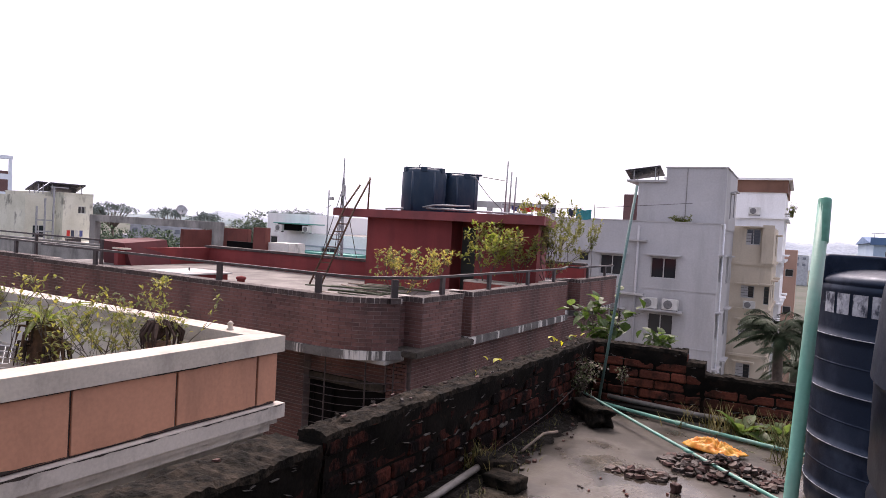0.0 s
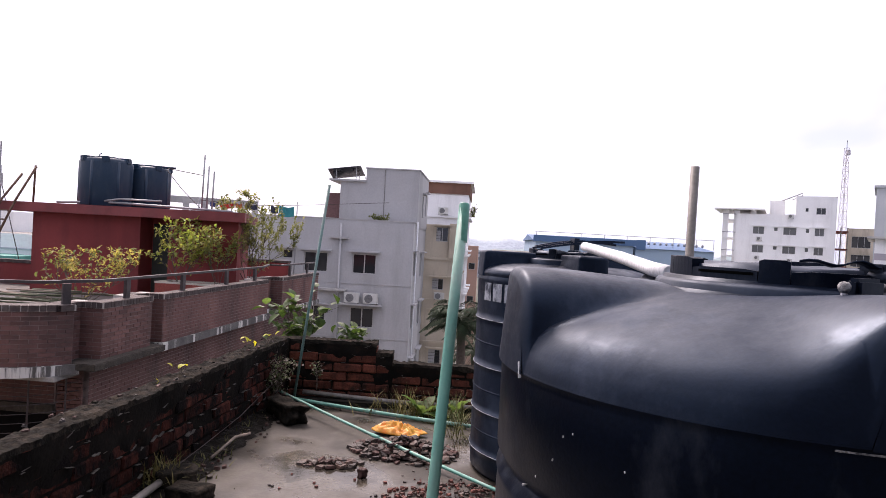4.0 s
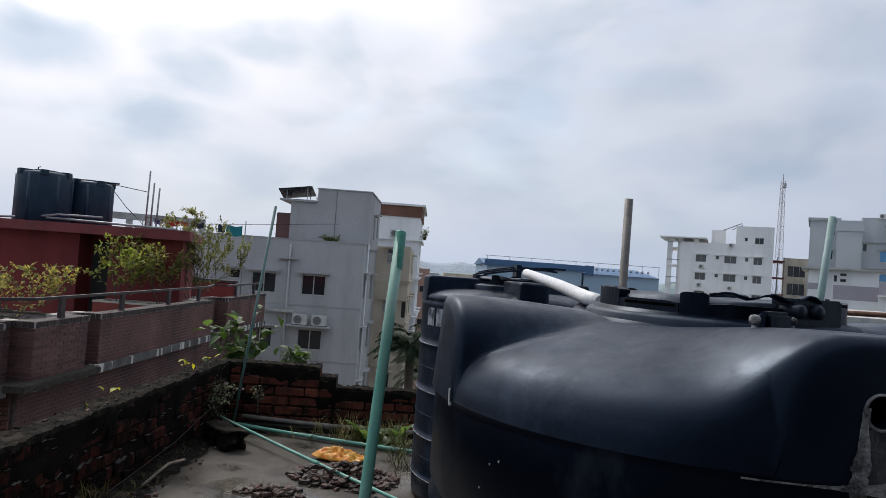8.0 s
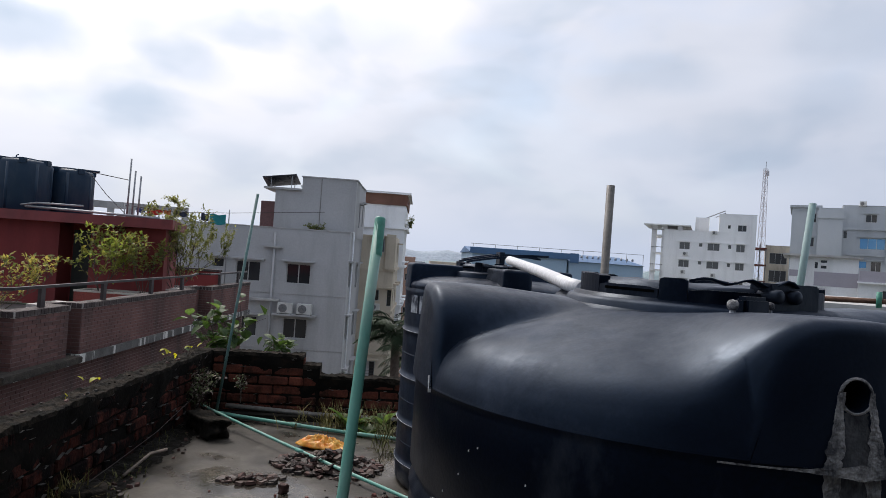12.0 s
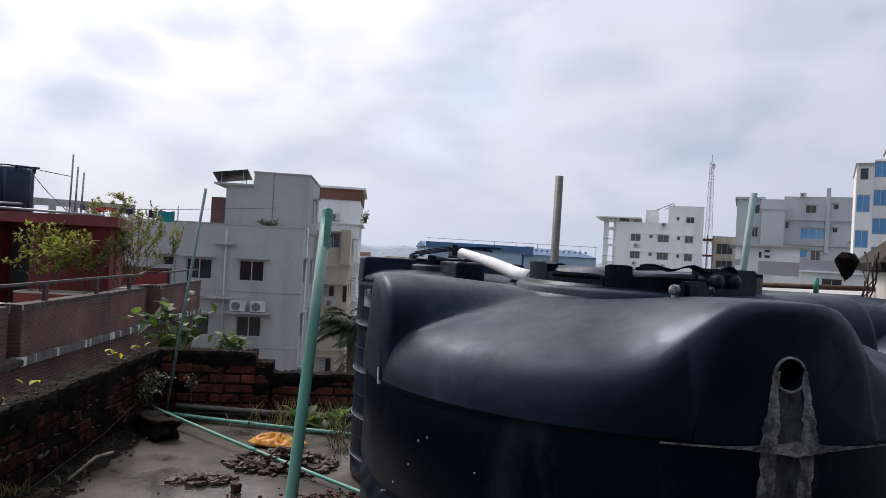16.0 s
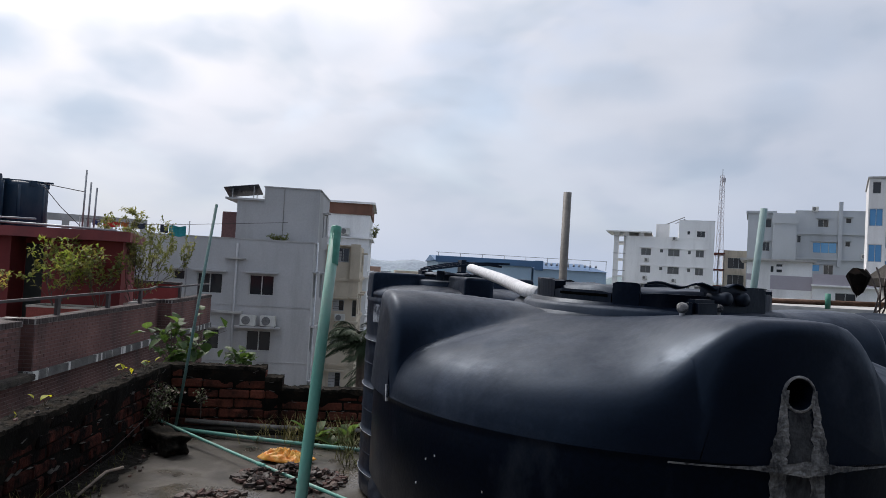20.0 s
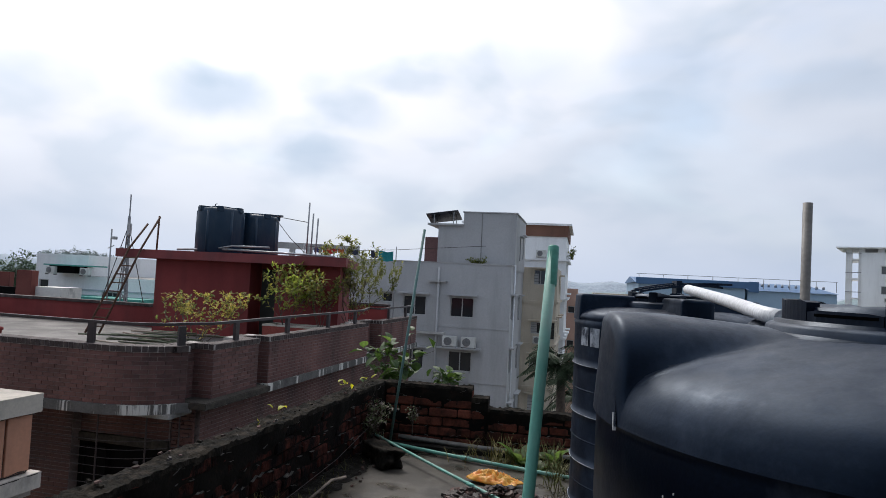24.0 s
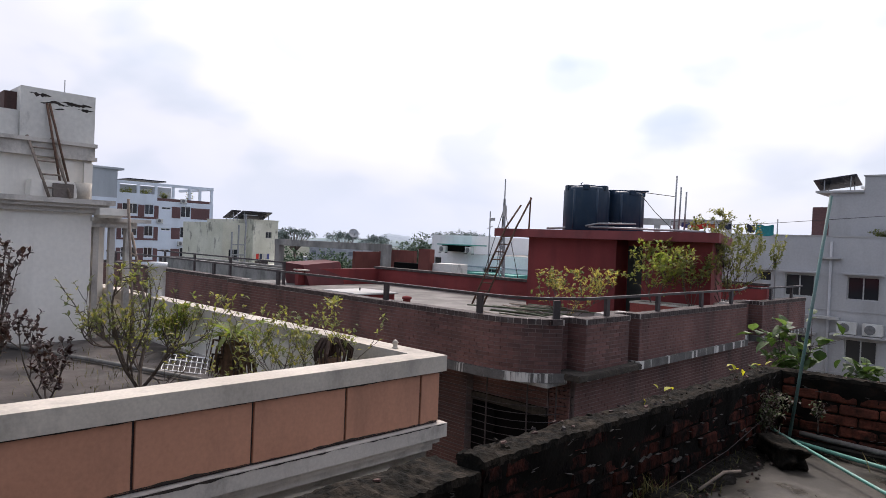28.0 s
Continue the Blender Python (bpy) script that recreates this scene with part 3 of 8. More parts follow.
def lathe(profile, seg=48, bm=None, cx=0.0, cy=0.0, smooth=True):
    """A body of revolution; profile: (radius, height) from the bottom up."""
    bm = bm or bmesh.new()
    rings = []
    for r, z in profile:
        if r < 1e-5:
            rings.append([bm.verts.new((cx, cy, z))])
        else:
            rings.append([bm.verts.new((cx + r * math.cos(2 * math.pi * k / seg), cy + r * math.sin(2 * math.pi * k / seg), z)) for k in range(seg)])
    for a, b in zip(rings, rings[1:]):
        for k in range(seg):
            q = [a[k % len(a)], a[(k + 1) % len(a)], b[(k + 1) % len(b)], b[k % len(b)]]
            q = [v for i, v in enumerate(q) if v not in q[:i]]
            if len(q) > 2:
                bm.faces.new(q).smooth = smooth
    return bm


def part(name, bm, material, parent=None, label="", m=None):
    me = bpy.data.meshes.new(name)
    bmesh.ops.recalc_face_normals(bm, faces=bm.faces[:]) if len(bm.faces) < 4000 else None
    bm.to_mesh(me)
    bm.free()
    me.materials.append(M[material] if isinstance(material, str) else material)
    ob = new(name, me)
    if parent is not None:
        ob.parent = parent
    if m is not None:
        ob.matrix_basis = m
    if label:
        tagged(ob, label)
    return ob


def thing(name, label, category, m=None, group="", kind=""):
    ob = new(name)
    ob.empty_display_size = 0.2
    if m is not None:
        ob.matrix_basis = m
    return tagged(ob, label, category, group, kind)


def wall_bm(w, z0, z1, holes, depth=0.15, bm=None, m=None):
    """A wall face in the plane y=0 from x=0 to w, with holes (x0, x1, z0, z1) that have reveals of that depth."""
    bm = bm or bmesh.new()
    m = m or Matrix.Identity(4)
    xs = sorted({0.0, w, *(max(0, min(w, h[i])) for h in holes for i in (0, 1))})
    zs = sorted({z0, z1, *(max(z0, min(z1, h[i])) for h in holes for i in (2, 3))})
    vc = {}

    def v(x, y, z):
        k = (round(x, 4), round(y, 4), round(z, 4))
        if k not in vc:
            vc[k] = bm.verts.new(m @ Vector((x, y, z)))
        return vc[k]

    for a, b in zip(xs, xs[1:]):
        for c, d in zip(zs, zs[1:]):
            mx, mz = (a + b) / 2, (c + d) / 2
            if not any(h[0] < mx < h[1] and h[2] < mz < h[3] for h in holes):
                bm.faces.new((v(a, 0, c), v(b, 0, c), v(b, 0, d), v(a, 0, d)))
    for a, b, c, d in holes:
        for q in (((a, 0, c), (b, 0, c), (b, depth, c), (a, depth, c)), ((a, 0, d), (a, depth, d), (b, depth, d), (b, 0, d)),
                  ((a, 0, c), (a, depth, c), (a, depth, d), (a, 0, d)), ((b, 0, c), (b, 0, d), (b, depth, d), (b, depth, c))):
            bm.faces.new([bm.verts.new(m @ Vector(p)) for p in q])
    return bm


def window(parent, m, a, b, c, d, depth=0.12, bars=2, glass="glass", shade=0.0, grille=False, frame="frame"):
    """A window with frame, mullions, panes and, with shade, a thin canopy; in the plane y=0 of m, spanning a..b and c..d."""
    t = min(0.05, (b - a) * 0.06)
    bm = bmesh.new()
    ring = lambda u0, u1, w0, w1, y: [bm.verts.new(p) for p in ((u0, y, w0), (u1, y, w0), (u1, y, w1), (u0, y, w1))]
    q = [ring(a, b, c, d, depth - 0.04), ring(a + t, b - t, c + t, d - t, depth - 0.04), ring(a + t, b - t, c + t, d - t, depth + 0.02), ring(a, b, c, d, depth + 0.02)]
    for e in range(4):
        for k in range(4):
            n = (k + 1) % 4
            bm.faces.new((q[e][k], q[e][n], q[(e + 1) % 4][n], q[(e + 1) % 4][k]))
    win = part("window", bm, frame, parent, m=m)
    for k in range(1, bars):
        x = a + (b - a) * k / bars
        part("mullion", boxes((x - t / 2, x + t / 2, depth - 0.036, depth + 0.02, c + t, d - t)), frame, win)
    for k in range(bars):
        x0, x1 = a + t + (b - a - 2 * t) * k / bars, a + t + (b - a - 2 * t) * (k + 1) / bars
        part("pane", boxes((x0, x1, depth - 0.012 + 0.012 * (k % 2), depth + 0.004 + 0.012 * (k % 2), c + t, d - t)), glass, win)
    if grille:
        g = bmesh.new()
        for k in range(1, 5):
            z = c + (d - c) * k / 5
            box(g, a, b, 0.02, 0.035, z - 0.008, z + 0.008)
        part("grille", g, "dark_metal", win)
    if shade:
        part("sunshade", boxes((a - 0.2, b + 0.2, -shade, 0.0, d + 0.08, d + 0.16)), parent.get("shade_mat", "concrete"), win)
    return win


def block(parent, x0, x1, y0, y1, z0, z1, material, front=(), right=(), left=(), name="wall", win=None, roof=True, parapet=0.0, sill=None):
    """A storeyed block in parent's frame (x right, y away). front/right/left: windows (u0, u1, z0, z1[, bars]) on those faces, u from the face's left end."""
    kw = win or {}
    faces = (("front", front, x1 - x0, Matrix.Translation((x0, y0, 0))),
             ("right", right, y1 - y0, Matrix.Translation((x1, y0, 0)) @ Matrix.Rotation(radians(90), 4, "Z")),
             ("left", left, y1 - y0, Matrix.Translation((x0, y1, 0)) @ Matrix.Rotation(radians(-90), 4, "Z")),
             ("back", (), x1 - x0, Matrix.Translation((x1, y1, 0)) @ Matrix.Rotation(radians(180), 4, "Z")))
    bm = bmesh.new()
    for _, wins, w, m in faces:
        wall_bm(w, z0, z1 + parapet, [q[:4] for q in wins], 0.15, bm, m)
    wall = part(name, bm, material, parent)
    if roof:
        part("roof", boxes((x0 + 0.002, x1 - 0.002, y0 + 0.002, y1 - 0.002, z1 - 0.2, z1 - 0.002)), "concrete", parent)
    if parapet:
        t = 0.14
        part("parapet_coping", boxes((x0 - 0.03, x1 + 0.03, y0 - 0.03, y0 + t, z1 + parapet, z1 + parapet + 0.06), (x0 - 0.03, x1 + 0.03, y1 - t, y1 + 0.03, z1 + parapet, z1 + parapet + 0.06),
                                     (x0 - 0.03, x0 + t, y0 + t, y1 - t, z1 + parapet, z1 + parapet + 0.06), (x1 - t, x1 + 0.03, y0 + t, y1 - t, z1 + parapet, z1 + parapet + 0.06)), sill or material, parent)
    for _, wins, w, m in faces:
        for q in wins:
            k = dict(kw)
            if len(q) > 4:
                k["bars"] = q[4]
            if len(q) > 5:
                k.update(q[5])
            window(parent, m, *q[:4], **k)
    return wall


GROUND = -16.0
GRID = -4.0   # the turn of the street grid

# ---- ground and distance ----
bm = bmesh.new()
box(bm, -2500, 2500, -2500, 4000, GROUND - 0.5, GROUND)
tagged(part("ground", bm, "ground"), "dusty green and grey ground between the houses far below", "ground", kind="structure")

# ---- the roof that the camera stands on ----
roof = tagged(part("floor", boxes((-1.32, 7.0, -6.0, 5.62, -0.2, 0.0)), "floor"), "wet grey cement roof floor with puddles and dark stains", "floor", kind="structure")
tagged(part("wall_below", boxes((-1.30, 6.98, -5.98, 5.60, GROUND, -0.2), (-1.80, -1.302, -5.98, 2.06, GROUND, 0.0)), "concrete"), "weathered concrete walls of the house under the roof", "wall", kind="structure")

COURSE, BRICK_L = 0.08, 0.25


def brick_mesh(l, seed, material="brick_old"):
    rr = random.Random(seed)
    bm = boxes((0.006, l - 0.006, 0.0, 0.11, 0.006, COURSE - 0.004))
    for v in bm.verts:
        v.co += Vector((rr.uniform(-0.004, 0.004), rr.uniform(-0.005, 0.004), rr.uniform(-0.003, 0.003)))
    bmesh.ops.bevel(bm, geom=bm.edges[:], offset=0.010, segments=1, affect="EDGES")
    me = bpy.data.meshes.new("brick")
    bm.to_mesh(me); bm.free()
    me.materials.append(M[material])
    return me


BRICKS = {(k, l, s): brick_mesh(l, s + int(l * 100), k) for k in ("brick_old", "brick_back") for l in (0.25, 0.125) for s in range(6)}


def old_wall(name, p0, p1, heights, label, thick=0.25, inner=1, kind_="brick_old", cover=-0.006):
    """A rough brick parapet from p0 to p1; heights: (start, end, height) along it; its bricks show on the side to the right of its run."""
    d = Vector((p1[0] - p0[0], p1[1] - p0[1], 0)); L = d.length
    base = thing(name, label, "wall", Matrix.Translation((p0[0], p0[1], 0)) @ Matrix.Rotation(math.atan2(d.y, d.x), 4, "Z"), kind="structure")
    rr = random.Random(len(name))
    for a, b, h in heights:
        n = max(1, int(h / COURSE + 0.001))
        top = max(n * COURSE, h - 0.022)
        part("core", boxes((a, b, 0.012 * inner, thick, 0, top)), "mortar_back" if kind_ == "brick_back" else "mortar_old", base)
        # crumbling coping: a strip with an uneven top
        bm = bmesh.new()
        k = max(2, int((b - a) / 0.022))
        rows = []
        ys = [-0.014, -0.010] + [thick * q / 9 for q in range(1, 9)] + [thick + 0.004, thick + 0.01]
        for j, y in enumerate(ys):
            row = []
            for i in range(k + 1):
                x = a + (b - a) * i / k
                z = top + (-0.012 + 0.02 * noise.noise(Vector((x * 9, j, 8))) if j in (0, 11) else 0.022 + 0.012 * noise.noise(Vector((x * 6 + a, y * 9, 3))) + 0.005 * noise.cell(Vector((x * 11, y * 9, 1))) + 0.010 * noise.noise(Vector((x * 38, y * 38, 1))))
                row.append(bm.verts.new((x + (0.015 * noise.noise(Vector((y * 20, i, 2))) if 0 < i < k else 0), y + 0.012 * noise.noise(Vector((x * 14, y, 5))), z)))
            rows.append(row)
        for r0, r1 in zip(rows, rows[1:]):
            for i in range(k):
                bm.faces.new((r0[i], r0[i + 1], r1[i + 1], r1[i]))
        for i in (0, k):
            bm.faces.new([r[i] for r in rows] if i else [r[i] for r in rows][::-1])
        part("coping", bm, "coping_old", base)
        # black algae crust that leaves some brick faces bare
        bm = bmesh.new()
        nx, nz = max(2, int((b - a) / 0.03)), max(2, int(top / 0.03))
        g = []
        for j in range(nz + 1):
            z = top * j / nz
            g.append([])
            for i in range(nx + 1):
                x = a + (b - a) * i / nx
                d = cover + 0.012 - 0.030 * (z / top) ** 1.5 + 0.020 * noise.noise(Vector((x * 3.1, z * 5.0, len(name)))) + 0.012 * noise.noise(Vector((x * 11, z * 16, 2))) + 0.006 * noise.noise(Vector((x * 31, z * 37, 4)))
                g[-1].append(bm.verts.new((x, d, z)))
        for r0, r1 in zip(g, g[1:]):
            for i in range(nx):
                bm.faces.new((r0[i], r0[i + 1], r1[i + 1], r1[i])).smooth = True
        part("algae_crust", bm, "algae_crust", base)
        # specks of old lime
        bm = bmesh.new()
        for k in range(int((b - a) * 30)):
            x, z = rr.uniform(a + 0.02, b - 0.06), min(top - 0.02, max(0.02, COURSE * rr.randint(1, n) + rr.gauss(0, 0.007)))
            w, t2 = rr.uniform(0.005, 0.05), rr.uniform(0.0008, 0.0030)
            sl = rr.uniform(-0.4, 0.5) * w
            vs = [bm.verts.new(p) for p in ((x, -0.017, z), (x + w, -0.017, z + sl), (x + w, -0.017, z + sl + t2), (x, -0.017, z + t2), (x, 0.0, z), (x + w, 0.0, z + sl), (x + w, 0.0, z + sl + t2), (x, 0.0, z + t2))]
            for f in ((0, 1, 2, 3), (4, 5, 1, 0), (2, 6, 7, 3), (1, 5, 6, 2), (0, 3, 7, 4)):
                bm.faces.new([vs[i] for i in f])
        tagged(part("lime_specks", bm, "lime", base, "pale specks of old lime on the bricks"), kind="stuff")
        for c in range(n):
            x = a - (0.125 if c % 2 else 0.0)
            while x < b - 0.03:
                l = BRICK_L
                if x < a - 0.01:
                    x, l = a, 0.125
                elif x + l > b + 0.02:
                    l = 0.125
                    if x + l > b + 0.02:
                        break
                ob = new("brick", BRICKS[(kind_, l, rr.randrange(6))])
                ob.parent = base
                ob.location = (x, rr.uniform(-0.016, 0.006), c * COURSE)
                ob.rotation_euler = (rr.uniform(-0.02, 0.02), 0, rr.uniform(-0.015, 0.015))
                x += l
    return base


# the left parapet is thicker and lower near the camera; the back one is broken low towards the tanks
old_wall("parapet_left", (-1.60, -2.0), (-1.12, 2.06), [(0.0, 4.08, 0.46)], "low thick end of an old brick parapet, crumbling on top", 0.25, 1, "brick_old", 0.006)
old_wall("parapet_left", (-1.115, 2.065), (-0.71, 5.50), [(0.0, 3.46, 0.50)], "old brick parapet black with algae and crumbling on top", 0.14, 1, "brick_old", 0.001)
old_wall("parapet_back", (-0.70, 5.42), (6.9, 5.22), [(0.0, 0.74, 0.48), (0.74, 0.88, 0.40), (0.88, 7.55, 0.32)], "broken red brick parapet with uneven top and dark mould", 0.14, 1, "brick_back", 0.003)

# black algae spread over the floor from the parapet's foot
bm = bmesh.new()
prev = None
for i in range(131):
    y = 2.1 + 3.2 * i / 130
    x = -1.115 + 0.405 * (y - 2.065) / 3.435
    k = max(0.05, 0.20 + 0.06 * noise.noise(Vector((y * 1.6, 3, 1))) + 0.05 * noise.noise(Vector((y * 7, 1, 4))) + 0.03 * noise.noise(Vector((y * 23, 5, 2))))
    row = [bm.verts.new((x - 0.01 + (k + 0.01) * q, y, 0.002 + 0.030 * (1 - q) ** 1.3 * (1 + 0.7 * noise.noise(Vector((y * 16, q * 5, 3)))) * (q < 1))) for q in (0.0, 0.2, 0.4, 0.6, 0.8, 1.0)]
    if prev:
        for q in range(5):
            bm.faces.new((prev[q], prev[q + 1], row[q + 1], row[q]))
    prev = row
tagged(part("algae_stain", bm, "wet_muck"), "wet black muck heaped along the foot of the parapet", "stain", kind="structure")
# unseen plain wall closing the roof behind the camera, added to darken the tanks
tagged(part("wall_south", boxes((-1.3, 7.0, -1.9, -1.65, 0.0, 4.0)), "unseen_wall"), "plain dark unseen wall added behind to shade the tanks", "wall", kind="structure")


# ---- water tanks on the roof ----
def arch_rib(u0, u1, w, z0, top, seg=20, lean=0.10, flat=0.55):
    """A squarish rib that runs out along +x from the tank's neck to its wall, with a bowed end."""
    bm = bmesh.new()
    rings = []
    for u, k, dz in ((u0, 1.0, -0.004), (u0 + (u1 - u0) * 0.3, 1.0, 0.0), (u0 + (u1 - u0) * 0.6, 1.0, 0.0), (u1 - 0.05, 1.0, 0.0), (u1 - 0.02, 1.0, -0.001),
                     (u1 - 0.010, 0.99, -0.003), (u1 - 0.004, 0.975, -0.007), (u1 - 0.001, 0.96, -0.011), (u1, 0.945, -0.016)):
        ring = []
        for i in range(seg + 1):
            a = math.pi * i / seg
            c, s = math.cos(a), math.sin(a)
            v = w * k * math.copysign(abs(c) ** flat, c)
            h = (top - z0 + dz) * abs(s) ** flat
            flare = 0.05 * max(0.0, 1 - h / (top - z0)) ** 2.5 * (1 if u < u1 - 0.09 else 0.0)
            bow = (u1 - math.sqrt(u1 * u1 - v * v)) * (u - u0) / (u1 - u0)
            ring.append(bm.verts.new((u - bow - lean * h * (u - u0) / (u1 - u0), v + math.copysign(flare, c), z0 + h)))
        rings.append(ring)
    for a, b in zip(rings, rings[1:]):
        for i in range(seg):
            bm.faces.new((a[i], a[i + 1], b[i + 1], b[i])).smooth = True
    # a bowed end wall, row by row
    rows, half = [], seg // 2
    for i in range(half):
        a, b = rings[-1][i], rings[-1][seg - i]
        row = [a]
        for k in range(1, 8):
            v = a.co.y + (b.co.y - a.co.y) * k / 8
            z = a.co.z
            row.append(bm.verts.new((u1 - lean * (z - z0) - (u1 - math.sqrt(u1 * u1 - v * v)), v, z)))
        rows.append(row + [b])
    for r0, r1 in zip(rows, rows[1:]):
        for k in range(8):
            bm.faces.new((r0[k], r0[k + 1], r1[k + 1], r1[k])).smooth = True
    for k in range(8):
        bm.faces.new((rows[-1][k], rows[-1][k + 1], rings[-1][half])).smooth = True
    return bm


def tank_lid(t, r, z, rnd, off=(0, 0)):
    """The collar and the lid: a low ring with upright wall pieces and a sagging cover."""
    AT = pose(off[0], off[1], 0)
    part("collar", lathe([(r + 0.055, z - 0.03), (r + 0.050, z + 0.006), (r + 0.042, z + 0.014), (r + 0.018, z + 0.016), (r + 0.012, z + 0.02)], 48), "tank", t, m=AT)
    bm = bmesh.new()
    n = 40
    rings = []
    for k, q in enumerate((1.0, 0.97, 0.7, 0.4, 0.0)):
        rings.append([bm.verts.new((r * q * math.cos(2 * math.pi * i / n), r * q * math.sin(2 * math.pi * i / n),
                                    z + (0.060 if k else 0.02) + 0.014 * noise.noise(Vector((q * 3 * math.cos(i * 0.157), q * 3 * math.sin(i * 0.157), rnd))))) for i in range(n)] if q else
                     [bm.verts.new((0, 0, z + 0.062))])
    for a, b in zip(rings, rings[1:]):
        for i in range(n):
            f = [a[i], a[(i + 1) % n], b[(i + 1) % len(b)], b[i % len(b)]]
            bm.faces.new(f[:3] if len(b) == 1 else f).smooth = True
    lid = part("lid", bm, "tank", t, m=AT)
    for a0, a1, h in ((166, 206, 0.070), (206.5, 224, 0.058), (224.5, 246, 0.074), (246.5, 296, 0.060), (297, 318, 0.070), (319, 352, 0.074), (352.5, 13, 0.072), (13.5, 46.5, 0.050), (47, 59, 0.075), (59.5, 103, 0.052), (103.5, 140, 0.062), (140.5, 165.5, 0.074)):
        bm = bmesh.new()
        a1 = a1 if a1 > a0 else a1 + 360
        pts = [radians(a0 + (a1 - a0) * i / 6) for i in range(7)]
        q = [[bm.verts.new((rr * math.cos(a), rr * math.sin(a), zz - (0.004 if i in (0, 6) and zz > z + 0.02 else 0))) for i, a in enumerate(pts)] for rr, zz in ((r + 0.012, z + 0.01), (r + 0.012, z + h), (r - 0.022, z + h), (r - 0.022, z + 0.01))]
        for e in range(4):
            for i in range(6):
                bm.faces.new((q[e][i], q[e][i + 1], q[(e + 1) % 4][i + 1], q[(e + 1) % 4][i]))
        for i in (0, 6):
            bm.faces.new([q[e][i] for e in range(4)])
        part("lid_wall", bm, "tank_shaded", lid)
    # black strip painting the shaded gap between the rim and the sagging cover
    bm = bmesh.new()
    q = [[bm.verts.new(((r + 0.0135) * math.cos(radians(a)), (r + 0.0135) * math.sin(radians(a)), z + zz)) for a in range(18, 46, 3)] for zz in (0.036, 0.043)]
    for k in range(9):
        bm.faces.new((q[0][k], q[0][k + 1], q[1][k + 1], q[1][k]))
    part("slot", bm, "void", lid)
    return lid


def domed_top(r, seam, neck, top, ribtop, w, hole=None, fine=3.2, ln=0.07):
    """The moulded top of a large tank: a shouldered dome with four broad round-backed ribs that blend into it, each ending in a nearly flat face; hole: (v, z, radius) in the face of the rib along +y."""
    bm = bmesh.new()
    r0, re = neck + 0.04, r + 0.003
    prof = ((0.0, 0.0), (0.005, 0.16), (0.02, 0.32), (0.04, 0.43), (0.075, 0.54), (0.15, 0.665), (0.252, 0.80), (0.344, 0.935), (0.41, 1.0), (1.0, 1.0))

    def dome(q):
        d = max(0.0, r - q)
        for (a, za), (b, zb) in zip(prof, prof[1:]):
            if d <= b:
                return seam + (top - seam) * (za + (zb - za) * (d - a) / (b - a))
        return top

    def blend(a):
        # how high and how wide the hollow between rib and dome is filled
        return (0.0, 0.070, 0.025, 2.7) if hole is not None and a == 1 else (0.08, 0.02, 0.05, fine)

    def height(u, v, a):
        base = dome(math.hypot(u, v))
        crest = ribtop - (ribtop - top + 0.004) * max(0.0, min(1.0, (0.60 - u) / 0.36)) ** 1.5
        amp, wide, end_, bulge = blend(a)
        if hole is not None and a == 1:
            # this rib swells out of the dome without a hollow, up to its end face
            near = math.sin(min(1.0, max(0.0, r - math.hypot(u, v)) / end_) * math.pi / 2)
            swell = base + max(0.0, crest - base) / (1 + (abs(v) / (1.02 * w)) ** 5)
            arch = seam + (crest - seam) * max(0.0, 1 - (abs(v) / w) ** bulge) ** (1 / bulge)
            return max(base, arch) * (1 - near) + swell * near if abs(v) < w else base + (swell - base) * near
        fill = base + amp * max(0.0, crest - base) * math.exp(-max(0.0, abs(v) - w) / wide) * math.sin(min(1.0, max(0.0, r - math.hypot(u, v)) / end_) * math.pi / 2)
        if abs(v) >= w:
            return fill
        rib = seam + (crest - seam) * (1 - (abs(v) / w) ** bulge) ** (1 / bulge)
        return max(fill, 0.5 * (base + rib + math.sqrt((base - rib) ** 2 + 0.0006)) - 0.004)

    ks = (0.0, 0.22, 0.42, 0.60, 0.73, 0.82, 0.88, 0.925, 0.955, 0.978, 0.992, 1.0, 1.05, 1.11)
    vs = [-k * w for k in ks[:0:-1]] + [k * w for k in ks]
    ts = [k / 12 for k in range(11)] + [0.875, 0.91, 0.935, 0.955, 0.97, 0.981, 0.99, 0.996, 1.0]
    soft = 0.022
    feet, ends = {}, []
    for a in range(4):
        turn = Matrix.Rotation(radians(90 * a), 4, "Z")
        rows = []

        def on_end(v, z):
            return turn @ Vector((math.sqrt(re * re - v * v) - ln * (z - seam), v, z))

        for v in vs:
            u0 = math.sqrt(r0 * r0 - v * v)
            inside = abs(v) < 0.999 * w
            ue = math.sqrt((re if inside else r) ** 2 - v * v)
            row = []
            for t in ts:
                u = u0 + (ue - u0) * t
                z = height(min(u, math.sqrt(max(0.0, r * r - v * v)) - 0.004) if inside else u, v, a)
                k = 1.0
                if inside and ue - u < soft:
                    k = 1 - 0.10 * (1 - math.sqrt(max(0.0, 1 - ((soft - (ue - u)) / soft) ** 2)))
                z = seam + (z - seam) * k
                row.append(bm.verts.new(on_end(v * k, z) if inside and t == 1.0 else turn @ Vector((u - ln * (z - seam) * (u - u0) / (ue - u0), v * k, z))))
            rows.append(row)
        for p, q in zip(rows, rows[1:]):
            for k in range(len(ts) - 1):
                bm.faces.new((p[k], p[k + 1], q[k + 1], q[k])).smooth = True
        feet[a] = (rows[0], rows[-1])
        # the bowed end face stands on the seam
        rim = [row[-1].co.copy() for row, v in zip(rows, vs) if abs(v) < 0.999 * w]
        foot = [on_end(-w + 2 * w * k / 16, seam - 0.002) for k in range(17)]
